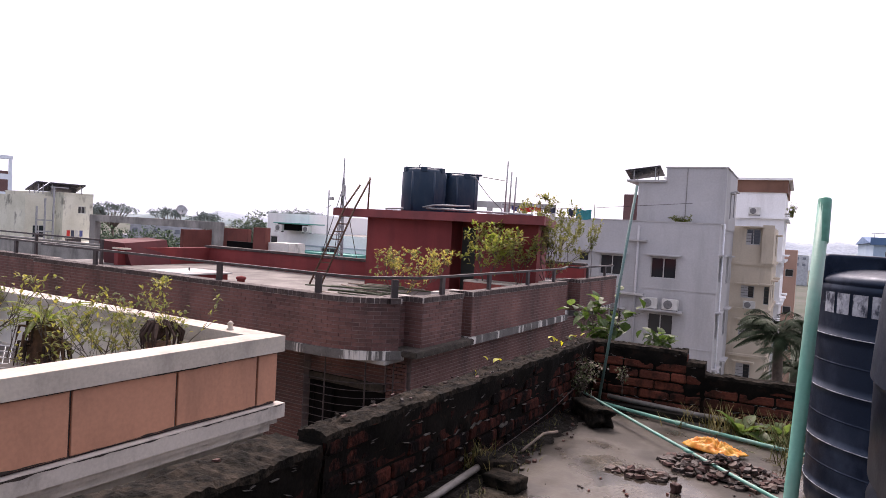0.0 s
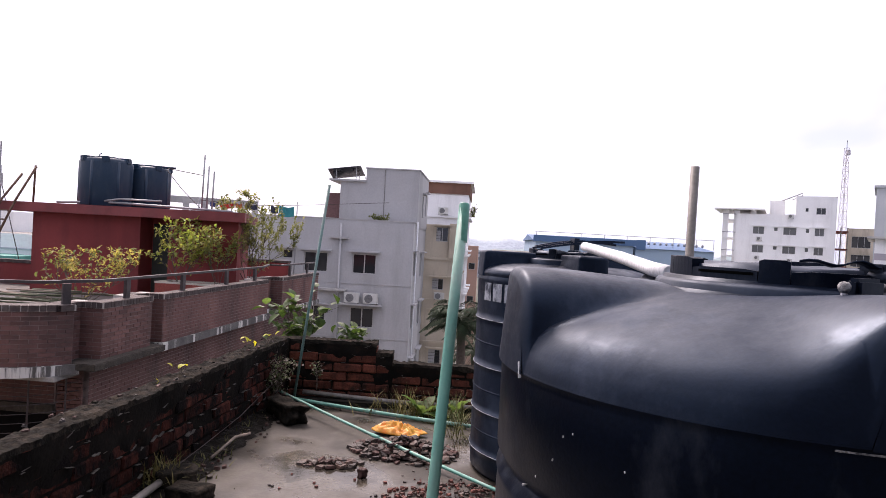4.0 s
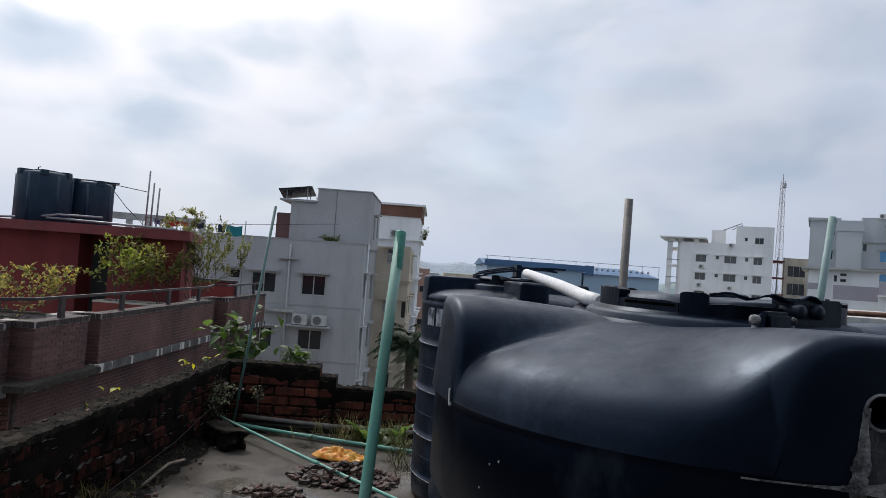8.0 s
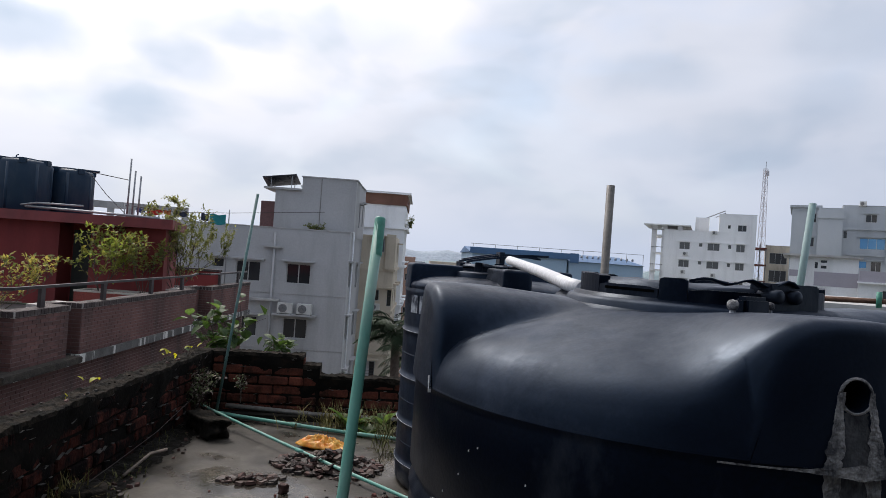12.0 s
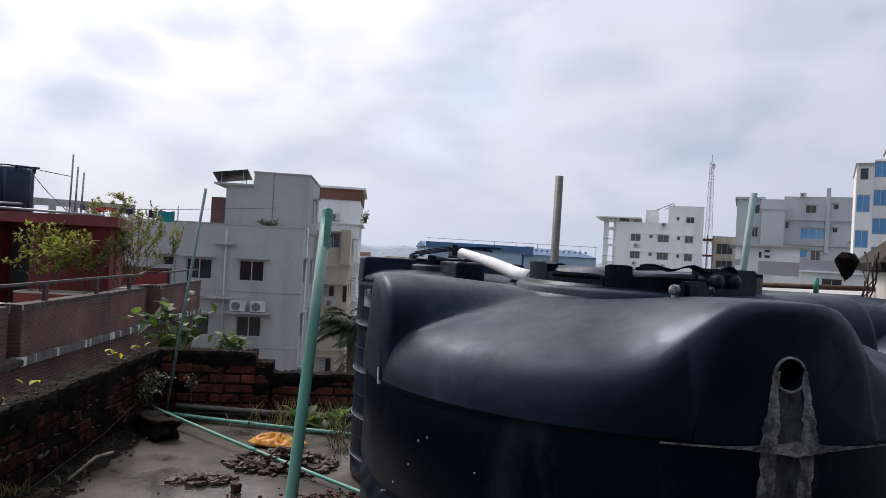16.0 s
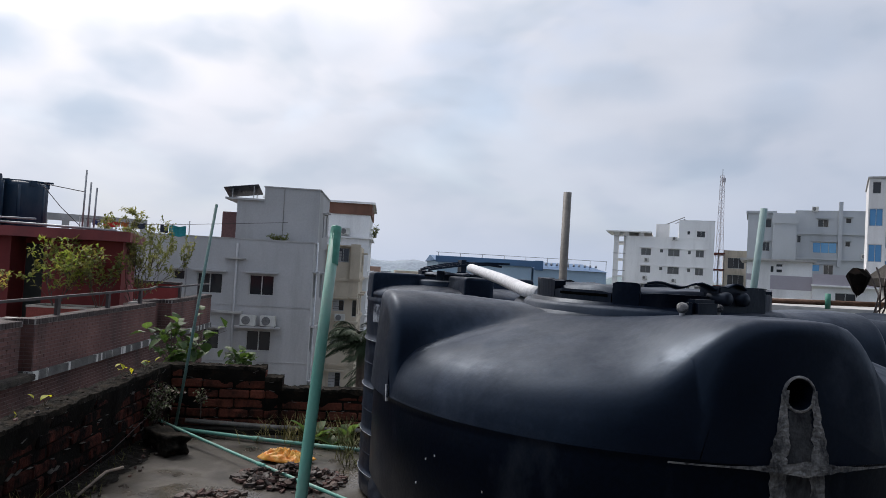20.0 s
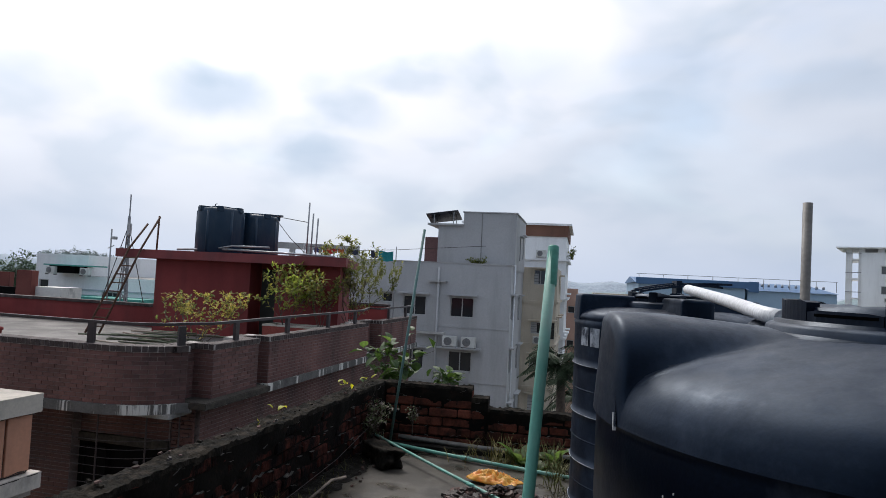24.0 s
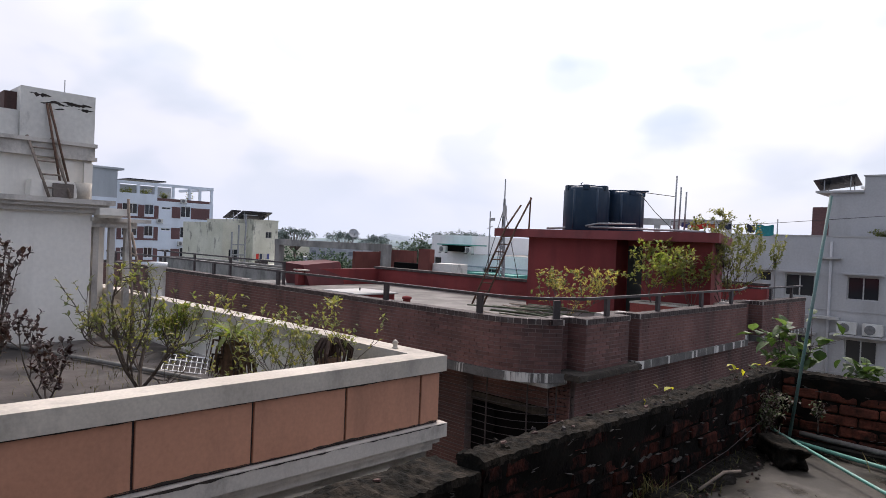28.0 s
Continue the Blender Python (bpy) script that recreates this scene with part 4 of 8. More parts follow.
        low = [row[-1].co.copy() for row, v in zip(rows, vs) if abs(abs(v) - w) < 1e-6]
        face = bmesh.new()
        for p, q, k in ((rim[0], low[0], foot[0]), (rim[-1], low[1], foot[-1])):
            face.faces.new([face.verts.new(c) for c in (p, q, k)])
        loop = [face.verts.new(c) for c in rim + foot[::-1]]
        edge = [face.edges.new((p, q)) for p, q in zip(loop, loop[1:] + loop[:1])]
        if hole is not None and a == 1:
            hv, hz, hr = hole
            lips = [face.verts.new(on_end(hv + hr * math.cos(q), hz + hr * math.sin(q))) for q in (2 * math.pi * k / 28 for k in range(28))]
            deep = [face.verts.new(turn @ (turn.inverted() @ p.co - Vector((0.05, 0, 0)))) for p in lips]
            edge += [face.edges.new((lips[k], lips[(k + 1) % 28])) for k in range(28)]
            for k in range(28):
                face.faces.new((lips[k], lips[(k + 1) % 28], deep[(k + 1) % 28], deep[k]))
        bmesh.ops.triangle_fill(face, use_beauty=True, edges=edge)
        inner = [e for e in face.edges if len(e.link_faces) == 2 and all(len(f.verts) == 3 for f in e.link_faces)]
        bmesh.ops.subdivide_edges(face, edges=inner, cuts=3)
        for p in face.verts:
            q = turn.inverted() @ p.co
            if abs(q.y) < w and q.x > math.sqrt(re * re - q.y * q.y) - 0.045:
                p.co = on_end(q.y, q.z)
        flat_ = bpy.data.meshes.new("rib_end")
        face.to_mesh(flat_)
        face.free()
        ends.append(flat_)
    # the dome between the ribs
    n = 26
    for a in range(4):
        lo, hi = feet[a][1], feet[(a + 1) % 4][0]
        cols = [lo]
        for i in range(1, n):
            col = []
            for p, q in zip(lo, hi):
                a0, a1 = math.atan2(p.co.y, p.co.x), math.atan2(q.co.y, q.co.x)
                a1 += 2 * math.pi if a1 < a0 else 0
                rr_, an = math.hypot(p.co.x, p.co.y), a0 + (a1 - a0) * i / n
                arc_, d0 = (a1 - a0) * rr_, dome(rr_)
                z = d0 + (p.co.z - d0) * math.exp(-i / n * arc_ / blend(a)[1]) + (q.co.z - d0) * math.exp(-(1 - i / n) * arc_ / blend((a + 1) % 4)[1])
                col.append(bm.verts.new((rr_ * math.cos(an), rr_ * math.sin(an), z)))
            cols.append(col)
        cols.append(hi)
        for p, q in zip(cols, cols[1:]):
            for k in range(len(ts) - 1):
                bm.faces.new((p[k], p[k + 1], q[k + 1], q[k])).smooth = True
    for flat_ in ends:
        bm.from_mesh(flat_)
        bpy.data.meshes.remove(flat_)
    bmesh.ops.remove_doubles(bm, verts=bm.verts[:], dist=0.0002)
    bmesh.ops.recalc_face_normals(bm, faces=bm.faces[:])
    for f in bm.faces:
        f.smooth = True
    for e in bm.edges:
        if len(e.link_faces) == 2 and e.calc_face_angle() > 0.7:
            e.smooth = False
    return bm


def lobed_tank(label, x, y, turn, r=0.67, seam=1.07, top=1.285, ribtop=1.325, ribw=0.205, neck=0.27, grooves=(0.30, 0.56, 0.82), raised=False, rnd=1.0, ribs=(0, 90, 180, 270), hole=None, flat=0.55, lid_r=None, off=(0, 0), cone=False):
    t = thing("water_tank", label, "water tank", pose(x, y, 0, 0, 0, turn), group="roof water tanks")
    r_top = r
    r = r - 0.005 if cone else r
    prof = [(0.0, 0.0), (r - 0.04, 0.0), (r - 0.01, 0.03)]
    for zz in grooves:
        if raised:
            prof += [(r - 0.004, zz - 0.04), (r - 0.004, zz - 0.008)]
            prof += [(r + 0.003, zz - 0.002), (r + 0.002, zz + 0.005), (r - 0.004, zz + 0.008), (r - 0.004, zz + 0.04)]
        else:
            prof += [(r - 0.004, zz - 0.05), (r, zz - 0.03), (r - 0.018, zz - 0.007), (r - 0.018, zz + 0.007), (r, zz + 0.03)]
    if cone:
        prof += [(r, seam - 0.02), (r, seam - 0.006), (r + 0.003, seam - 0.002), (r_top - 0.002, seam), (r_top, seam + 0.004)]
    else:
        prof += [(r, seam - 0.03), (r + 0.004, seam - 0.014), (r - 0.004, seam - 0.003), (r - 0.004, seam + 0.003), (r + 0.002, seam + 0.014)]
    r = r_top
    if cone:
        prof += [(r - 0.03, seam + 0.002), (neck + 0.06, seam + 0.01), (neck + 0.05, top - 0.006)]
    for a in range(6, 91, 6) if not cone else ():
        q = radians(a)
        prof.append((neck + (r - neck) * math.cos(q) ** 0.72, seam + 0.014 + (top - seam - 0.014) * math.sin(q) ** 0.85))
    prof += [(neck - 0.005, top + 0.004), (neck - 0.01, top + 0.03), (0.2, top + 0.034), (0.0, top + 0.034)]
    # ribbed tanks: body in the shade-darkened plastic, domed top in the lighter one
    part("body", lathe(prof, 96), "tank_shaded" if cone else "tank", t)
    if cone:
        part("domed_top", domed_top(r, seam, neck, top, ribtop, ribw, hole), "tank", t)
    for a in () if cone else ribs:
        part("rib", arch_rib(neck - 0.06, r + 0.006, ribw, seam, ribtop, lean=0.05, flat=flat), "tank", t, m=pose(0, 0, 0, 0, 0, a))
    tank_lid(t, lid_r or neck - 0.01, top + (0.007 if cone else 0.02), rnd, off)
    return t


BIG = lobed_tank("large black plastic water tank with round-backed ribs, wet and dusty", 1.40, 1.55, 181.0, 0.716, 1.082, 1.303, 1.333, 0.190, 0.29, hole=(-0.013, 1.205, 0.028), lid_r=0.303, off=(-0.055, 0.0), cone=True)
# the inlet in the rib that faces the roof's near end, with limescale run down from it
INLET = pose(0, 0, 0, 0, 0, 90)
part("inlet_ring", lathe([(0.0282, -0.002), (0.0284, 0.0022), (0.0300, 0.0026), (0.0330, 0.001), (0.0335, -0.002)], 24), "limescale", BIG, "chalky ring round the inlet hole", m=INLET @ pose(0.7102, -0.013, 1.205, 0, 86.0, 0))
# black disc closes the inlet and paints its dark inside
part("inlet_hole", lathe([(0.0, 0.0), (0.0282, 0.0), (0.0282, 0.003), (0.0, 0.0031)], 24), "void", BIG, "black disc for the dark inside of the inlet hole", m=INLET @ pose(0.6625, -0.013, 1.205, 0, 86.0, 0))


def run_down(c0, w0, c1, w1, z0, z1, seed, lift=0.0):
    """A thin ragged crust that hangs down; centre and half width at its top and foot."""
    bm = bmesh.new()
    n = 34
    prev = None
    for i in range(n + 1):
        k = i / n
        z = z0 + (z1 - z0) * k
        c = c0 + (c1 - c0) * k ** 1.4 + 0.003 * noise.noise(Vector((z * 30, seed, 0)))
        w = w0 + (w1 - w0) * k ** 1.6
        at = lambda v: (math.sqrt(0.719 ** 2 - v * v) - 0.07 * (z - 1.082) + 0.0018) if z > 1.08 else math.sqrt(0.7125 ** 2 - v * v)
        cs = [c + s * w * (1 + 0.35 * noise.noise(Vector((z * 38, s * 3, seed))) + 0.30 * noise.noise(Vector((z * 150, s * 5, seed)))) for s in (-1, -0.3, 0.4, 1)]
        row = [bm.verts.new((at(v) + lift, v, z)) for v in cs]
        if prev:
            for p in range(3):
                bm.faces.new((prev[p], prev[p + 1], row[p + 1], row[p]))
        prev = row
    return bm


for c0, w0, c1, w1, z0, z1 in ((-0.042, 0.007, -0.056, 0.020, 1.212, 1.0805), (0.017, 0.006, 0.030, 0.020, 1.212, 1.0805),
                               (-0.050, 0.016, -0.045, 0.009, 1.079, 0.72), (0.027, 0.015, 0.032, 0.009, 1.079, 0.70)):
    part("limescale_run", run_down(c0, w0, c1, w1, z0, z1, c0 * 90), "limescale", BIG, "pale chalky run under the inlet", m=INLET)
part("lime_film", run_down(-0.013, 0.022, -0.013, 0.034, 1.176, 1.0805, 4.0, -0.0008), "lime_film", BIG, "thin grey film between the chalky runs", m=INLET)
part("lime_film", run_down(-0.013, 0.034, -0.008, 0.024, 1.079, 0.74, 6.0, -0.0008), "lime_film", BIG, "thin grey film between the chalky runs", m=INLET)
crust = bmesh.new()
for k in range(-30, 31):
    a0, a1 = k * 0.0115, (k + 1) * 0.0115
    h0, h1 = (0.0025 + 0.018 * max(0, 1 - abs(a) / 0.24) ** 2.2 * (1 + 0.5 * noise.noise(Vector((a * 40, 1, 2)))) for a in (a0, a1))
    vs = [crust.verts.new((0.7235 * math.cos(a), 0.7235 * math.sin(a), 1.076 + h)) for a, h in ((a0, -h0 * 0.7), (a1, -h1 * 0.7), (a1, h1 * 0.7), (a0, h0 * 0.7))]
    crust.faces.new(vs)
part("limescale_crust", crust, "limescale", BIG, "pale crust along the seam", m=INLET)
# white scratches and spatter on the near side
rr = random.Random(8)
for k in range(13):
    a = rr.uniform(196, 268); z = rr.uniform(0.55, 1.0)
    part("paint_speck", boxes((0.700, 0.7125, -0.0011, 0.0011, -0.0016, 0.0024)), "white_pipe", BIG, m=pose(0, 0, z, 0, 0, a - 183))
part("scratch", boxes((0.714, 0.7205, -0.002, 0.002, -0.020, 0.020)), "white_pipe", BIG, "white scratch on the seam", m=pose(0, 0, 1.090, 8, 0, 14.2))
# two chalky bolt heads on a black strap, with valve bodies behind, beside the lid
for x, y, s in ((0.10, 0.455, 0.70), (-0.02, 0.40, 0.55)):
    bolt = part("bolt_head", lathe([(0.0, -0.017 * s), (0.011 * s, -0.015 * s), (0.017 * s, -0.006 * s), (0.017 * s, 0.006 * s), (0.012 * s, 0.014 * s), (0.0, 0.017 * s)], 12), "limescale", BIG, "chalky bolt head", m=pose(x, y, 1.338))
    part("bolt_shank", tube([(0, 0, 0), (0, 0.0, -0.035)], 0.009 * s, 8), "worn_lit_edge", bolt)
part("strap", rbox(-0.044, 0.044, -0.016, 0.016, 1.312, 1.357, 0.008), "tank_shaded", BIG, m=pose(0.038, 0.425, 0, 0, 0, 25))
part("latch_block", rbox(-0.088, 0.088, -0.03, 0.03, 1.315, 1.388, 0.004), "tank_shaded", BIG, m=pose(-0.135, 0.278, 0, 0, 0, 20))
part("valve_body", rbox(-0.035, 0.035, -0.02, 0.02, 1.312, 1.350, 0.012), "tank_shaded", BIG, m=pose(0.02, 0.375, 0, 0, 0, 24))
for x, y in ((-0.070, 0.325), (-0.128, 0.305)):
    part("hinge_barrel", lathe([(0.0, -0.03), (0.014, -0.03), (0.017, -0.026), (0.017, 0.022), (0.013, 0.027), (0.0, 0.028)], 14), "tank_shaded", BIG, "black hinge barrel", m=pose(x, y, 1.358, -90, 0, 20))
# a sprung flap along the lid's near edge, and the slot under it
bm = bmesh.new()
rows = []
for j, (dr, dz) in enumerate(((0.0, 0.0), (0.03, 0.004), (0.03, 0.0), (0.0, -0.004))):
    rows.append([])
    for i in range(15):
        a = radians(62 + 44 * i / 14)
        z = 1.384 + 0.010 * math.sin(i * 1.15) * (0.4 + i / 22) + dz
        rows[-1].append(bm.verts.new(((0.30 + dr) * math.cos(a) - 0.055, (0.30 + dr) * math.sin(a), z)))
for j in range(4):
    for i in range(14):
        bm.faces.new((rows[j][i], rows[j][i + 1], rows[(j + 1) % 4][i + 1], rows[(j + 1) % 4][i])).smooth = True
part("flap", bm, "tank", BIG, "warped black plastic flap")

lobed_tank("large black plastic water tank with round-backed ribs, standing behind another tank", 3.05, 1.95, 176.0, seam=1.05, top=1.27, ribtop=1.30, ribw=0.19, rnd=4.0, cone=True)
PAD = lobed_tank("black ringed plastic water tank with worn white letter blocks", 1.30, 3.95, 187.0, 0.53, 1.200, 1.285, 1.352, 0.088, 0.22, (0.15, 0.39, 0.66, 0.94), True, 7.0, flat=0.12)
# worn ring edges, coloured paler still for the highlight along each rim
for z in (0.15, 0.39, 0.66, 0.94):
    part("ring_edge", lathe([(0.531, z - 0.003), (0.5345, z - 0.0015), (0.5345, z + 0.0015), (0.531, z + 0.003)], 72), "worn_lit_edge", PAD, "pale worn ring edge with its highlight painted in")
for z in (0.27, 0.52, 0.80, 1.10):
    part("ring_groove", lathe([(0.5275, z - 0.005), (0.5305, z), (0.5275, z + 0.005)], 72), "tank", PAD)
for k in range(5):
    bm = bmesh.new()
    a0 = radians(13 + 10.6 * k); w = radians(8.4)
    prev = None
    for i in range(4):
        aa = a0 + w * i / 3
        row = [bm.verts.new((0.5325 * math.cos(aa), 0.5325 * math.sin(aa), z)) for z in (1.055, 1.16)]
        if prev:
            bm.faces.new((prev[0], row[0], row[1], prev[1]))
        prev = row
    part("letter_block", bm, "letter_paint", PAD, "plain worn white painted block")

# ---- pipes and loose things on the roof ----
def pipe(name, label, pts, r, material, seg=12, collar=()):
    t = thing(name, label, "pipe", Matrix.Translation(Vector(pts[0])))
    o = Vector(pts[0])
    part("pipe_length", tube([Vector(p) - o for p in pts], r, seg), material, t)
    for k in collar:
        a, b = (Vector(p) - o for p in (pts[k], pts[k + 1]))
        d = (b - a).normalized()
        part("socket", tube([a - d * 0.03, a + d * 0.05], r * 1.25, seg), material, t)
    return t


def lerp(a, b, k):
    return tuple(p + (q - p) * k for p, q in zip(a, b))


def sag(a, b, n, dip):
    return [(*lerp(a, b, k / n)[:2], lerp(a, b, k / n)[2] - dip * 4 * (k / n) * (1 - k / n)) for k in range(n + 1)]


pipe("upright_pipe", "sea-green plastic pipe leaning upright beside the tanks", [(0.467, 1.14, 0.0), (0.516, 1.373, 0.748), (0.545, 1.51, 1.19), (0.564, 1.602, 1.487)], 0.0145, "teal_pipe", 16)
part("pipe_cap", lathe([(0.0147, -0.105), (0.0149, -0.09), (0.0149, 0.0), (0.0135, 0.004), (0.0, 0.005)], 16), "teal_cap", bpy.data.objects["upright_pipe"], "darker green socket", m=pose(0.564 - 0.467, 1.602 - 1.14, 1.487, -17.2, 0, -7))
pipe("thin_pipe", "thin sea-green pipe leaning in the parapet corner", [(-0.60, 5.20, 0.0), (-0.425, 5.36, 1.81)], 0.0115, "teal_dull", 10)
pipe("floor_pipe", "sea-green plastic pipe lying across the roof floor", sag((-0.62, 5.23, 0.042), (1.15, 4.62, 0.03), 8, 0.012), 0.0145, "teal_pipe", 10, (3,))
pipe("floor_pipe", "sea-green plastic pipe lying over the rubble", sag((-0.74, 5.24, 0.10), (1.05, 3.26, 0.035), 8, 0.012), 0.011, "teal_pipe", 10, (4,))
pipe("floor_pipe", "grey plastic pipe along the foot of the back parapet", [(-0.55, 5.33, 0.075), (0.16, 5.30, 0.04), (1.0, 5.22, 0.04)], 0.02, "gray_pipe", 10)
pipe("floor_pipe", "grey plastic waste pipe lying beside the brick parapet", [(-1.02, 2.1, 0.03), (-0.93, 2.8, 0.035), (-0.88, 3.25, 0.05)], 0.020, "gray_pipe", 14)
pipe("vent_pipe", "grey plastic vent pipe standing between the tanks", [(1.455, 2.31, 0.0), (1.458, 2.312, 0.9), (1.466, 2.319, 1.726)], 0.0165, "gray_pipe", 14)
pipe("standpipe", "sea-green plastic standpipe behind the tanks", [(3.06, 3.62, 0.0), (3.14, 3.57, 1.38), (3.175, 3.55, 1.88)], 0.021, "teal_pale", 14)
pipe("tank_pipe", "white plastic pipe resting from one tank top to the next", [(1.325, 3.50, 1.405), (1.315, 3.3, 1.396), (1.28, 2.6, 1.362), (1.25, 2.1, 1.332), (1.24, 1.88, 1.325)], 0.025, "white_pipe", 14)

strips = thing("rubber_strips", "bundle of black rubber strips lying on the tank top", "strips", pose(1.08, 3.68, 1.375))
for k, (a, b, zz) in enumerate((((-0.02, 0.02, 0.0), (0.50, -0.05, 0.06), 0.03), ((0.0, 0.05, 0.01), (0.47, 0.02, 0.042), 0.045), ((0.02, -0.02, 0.0), (0.42, -0.10, 0.05), 0.02))):
    pts = [Vector(lerp(a, b, i / 8)) + Vector((0, 0, zz * math.sin(math.pi * i / 8) * 0.6)) for i in range(9)]
    bm = bmesh.new()
    rows = [[bm.verts.new(p + Vector((0, dy, dz))) for dy, dz in ((-0.02, 0), (0.02, 0), (0.02, 0.012), (-0.02, 0.012))] for p in pts]
    for r0, r1 in zip(rows, rows[1:]):
        for i in range(4):
            bm.faces.new((r0[i], r0[(i + 1) % 4], r1[(i + 1) % 4], r1[i]))
    bm.faces.new(rows[0]); bm.faces.new(rows[-1])
    part("strip", bm, "tank", strips)
part("strap", boxes((0.21, 0.24, -0.06, 0.06, 0.005, 0.075)), "tank", strips)

# post with a mouldy concrete cap, a bar and hanging cables
post = thing("roof_post", "stained cement post with a mouldy concrete cap", "post", pose(3.62, 2.72, 0, 0, 0, -30))
part("shaft", rbox(-0.232, 0.232, -0.232, 0.232, 0.0, 1.43, 0.01), "stained_wall", post)
bm = bmesh.new()
q = [[bm.verts.new((sx * w, sy * w, z)) for sx, sy in ((-1, -1), (1, -1), (1, 1), (-1, 1))] for w, z in ((0.231, 1.425), (0.275, 1.432), (0.290, 1.470), (0.10, 1.66), (0.03, 1.68))]
for a, b in zip(q, q[1:]):
    for i in range(4):
        bm.faces.new((a[i], a[(i + 1) % 4], b[(i + 1) % 4], b[i]))
bm.faces.new(q[-1])
part("cap", bm, "moss_concrete", post, "dark mouldy sloping cap")
bar = thing("railing", "rusty iron bar running to the post", "railing", pose(0, 0, 0))
part("bar", tube([(2.96, 3.22, 1.315), (3.50, 2.80, 1.335)], 0.014, 8), "rust", bar)
part("bar_post", tube([(2.98, 3.20, 0.0), (2.98, 3.20, 1.33)], 0.018, 8), "rust", bar)
part("bar_cap", tube([(3.21, 3.015, 1.29), (3.21, 3.015, 1.375)], 0.014, 10), "teal_cap", bar, "green plastic sleeve")
cab = thing("cable_tangle", "tangle of black cables looped round the post", "cable", pose(3.25, 2.71, 0.0))
rr = random.Random(3)
for k in range(5):
    pts = [Vector((0.022 * math.sin(i * (0.5 + 0.13 * k) + k * 1.3) + 0.022 * (k - 2), 0.05 * math.cos(i * 0.4 + k), 1.51 - (0.022 + 0.004 * k) * i + 0.012 * math.sin(i * 1.1 + k * 2))) for i in range(11)]
    part("cable", tube(pts, 0.004, 5), "dark_metal", cab)
bm = bmesh.new()
n = 12
rows = [[bm.verts.new((rad * math.cos(2 * math.pi * i / n) * (1 + 0.6 * noise.noise(Vector((i * 0.8, z * 40, 1)))), rad * math.sin(2 * math.pi * i / n), z + 0.022 * noise.noise(Vector((i * 0.9, rad * 60, 4))))) for i in range(n)] for rad, z in ((0.03, 1.50), (0.055, 1.475), (0.045, 1.44), (0.02, 1.395), (0.004, 1.375))]
for a, b in zip(rows, rows[1:]):
    for i in range(n):
        bm.faces.new((a[i], a[(i + 1) % n], b[(i + 1) % n], b[i]))
bm.faces.new(rows[0])
part("rag", bm, "algae_crust", cab, "dark wrapped rag", m=pose(-0.15, -0.03, 0))


def shard_mesh(name, rnd, w, material, flat=0.35):
    rr = random.Random(rnd)
    bm = bmesh.new()
    n = rr.randint(4, 6)
    r0 = [(w * rr.uniform(0.6, 1.0), 2 * math.pi * (i + rr.uniform(-0.25, 0.25)) / n) for i in range(n)]
    bot = [bm.verts.new((r * math.cos(a), r * math.sin(a), 0)) for r, a in r0]
    top = [bm.verts.new((r * 0.85 * math.cos(a), r * 0.85 * math.sin(a), w * flat * rr.uniform(0.7, 1.3))) for r, a in r0]
    bm.faces.new(bot[::-1]); bm.faces.new(top)
    for i in range(n):
        bm.faces.new((bot[i], bot[(i + 1) % n], top[(i + 1) % n], top[i]))
    me = bpy.data.meshes.new(name)
    bm.to_mesh(me); bm.free()
    me.materials.append(M[material])
    return me


def heap(name, label, mats, n, spread, size, seed, part_name="shard", hump=0.08, flat=0.35):
    """A heap of broken pieces, each a part; spread: (x, y, half width, half depth, turn)."""
    rr = random.Random(seed)
    x, y, a, b, turn = spread
    t = thing(name, label, "rubble", pose(x, y, 0, 0, 0, turn))
    meshes = [shard_mesh(part_name, seed * 31 + k, 1.0, mats[k % len(mats)], flat) for k in range(10)]
    for k in range(n):
        d = math.sqrt(rr.random()); an = rr.uniform(0, 2 * math.pi)
        s = size * rr.uniform(0.5, 1.25)
        z = max(0.0, hump * (1 - d) * rr.uniform(0.2, 1.1))
        ob = new(part_name, meshes[rr.randrange(10)])
        ob.parent = t
        ob.location = (a * d * math.cos(an), b * d * math.sin(an), z)
        tilt = 0.5 if z > 0.01 else 0.08
        ob.rotation_euler = (rr.uniform(-tilt, tilt), rr.uniform(-tilt, tilt), rr.uniform(0, 6.3))
        ob.scale = (s, s * rr.uniform(0.6, 1.0), s)
    return t


heap("rubble_heap", "heap of dark broken cement flakes on the roof floor", ("flake", "flake2", "brick_bit2"), 290, (0.36, 4.12, 0.36, 0.24, -12), 0.041, 5, "flake", 0.10)
heap("rubble_heap", "small pile of dark cement flakes", ("flake", "flake2", "brick_bit2"), 70, (-0.06, 3.80, 0.20, 0.07, 6), 0.036, 6, "flake", 0.035)
heap("brick_bits", "scatter of red broken brick bits", ("brick_bit", "brick_bit2", "flake2"), 280, (0.66, 3.36, 0.40, 0.26, 10), 0.020, 7, "brick_bit", 0.02, 0.6)
heap("brick_bits", "loose broken brick bits along the wet floor", ("brick_bit", "flake"), 30, (0.15, 3.55, 0.75, 0.45, 0), 0.013, 9, "brick_bit", 0.0, 0.6)
heap("brick_bits", "loose crumbs at the foot of the parapet", ("flake", "brick_bit2"), 70, (-0.72, 4.1, 0.13, 1.2, -6), 0.022, 10, "crumb", 0.01, 0.6)


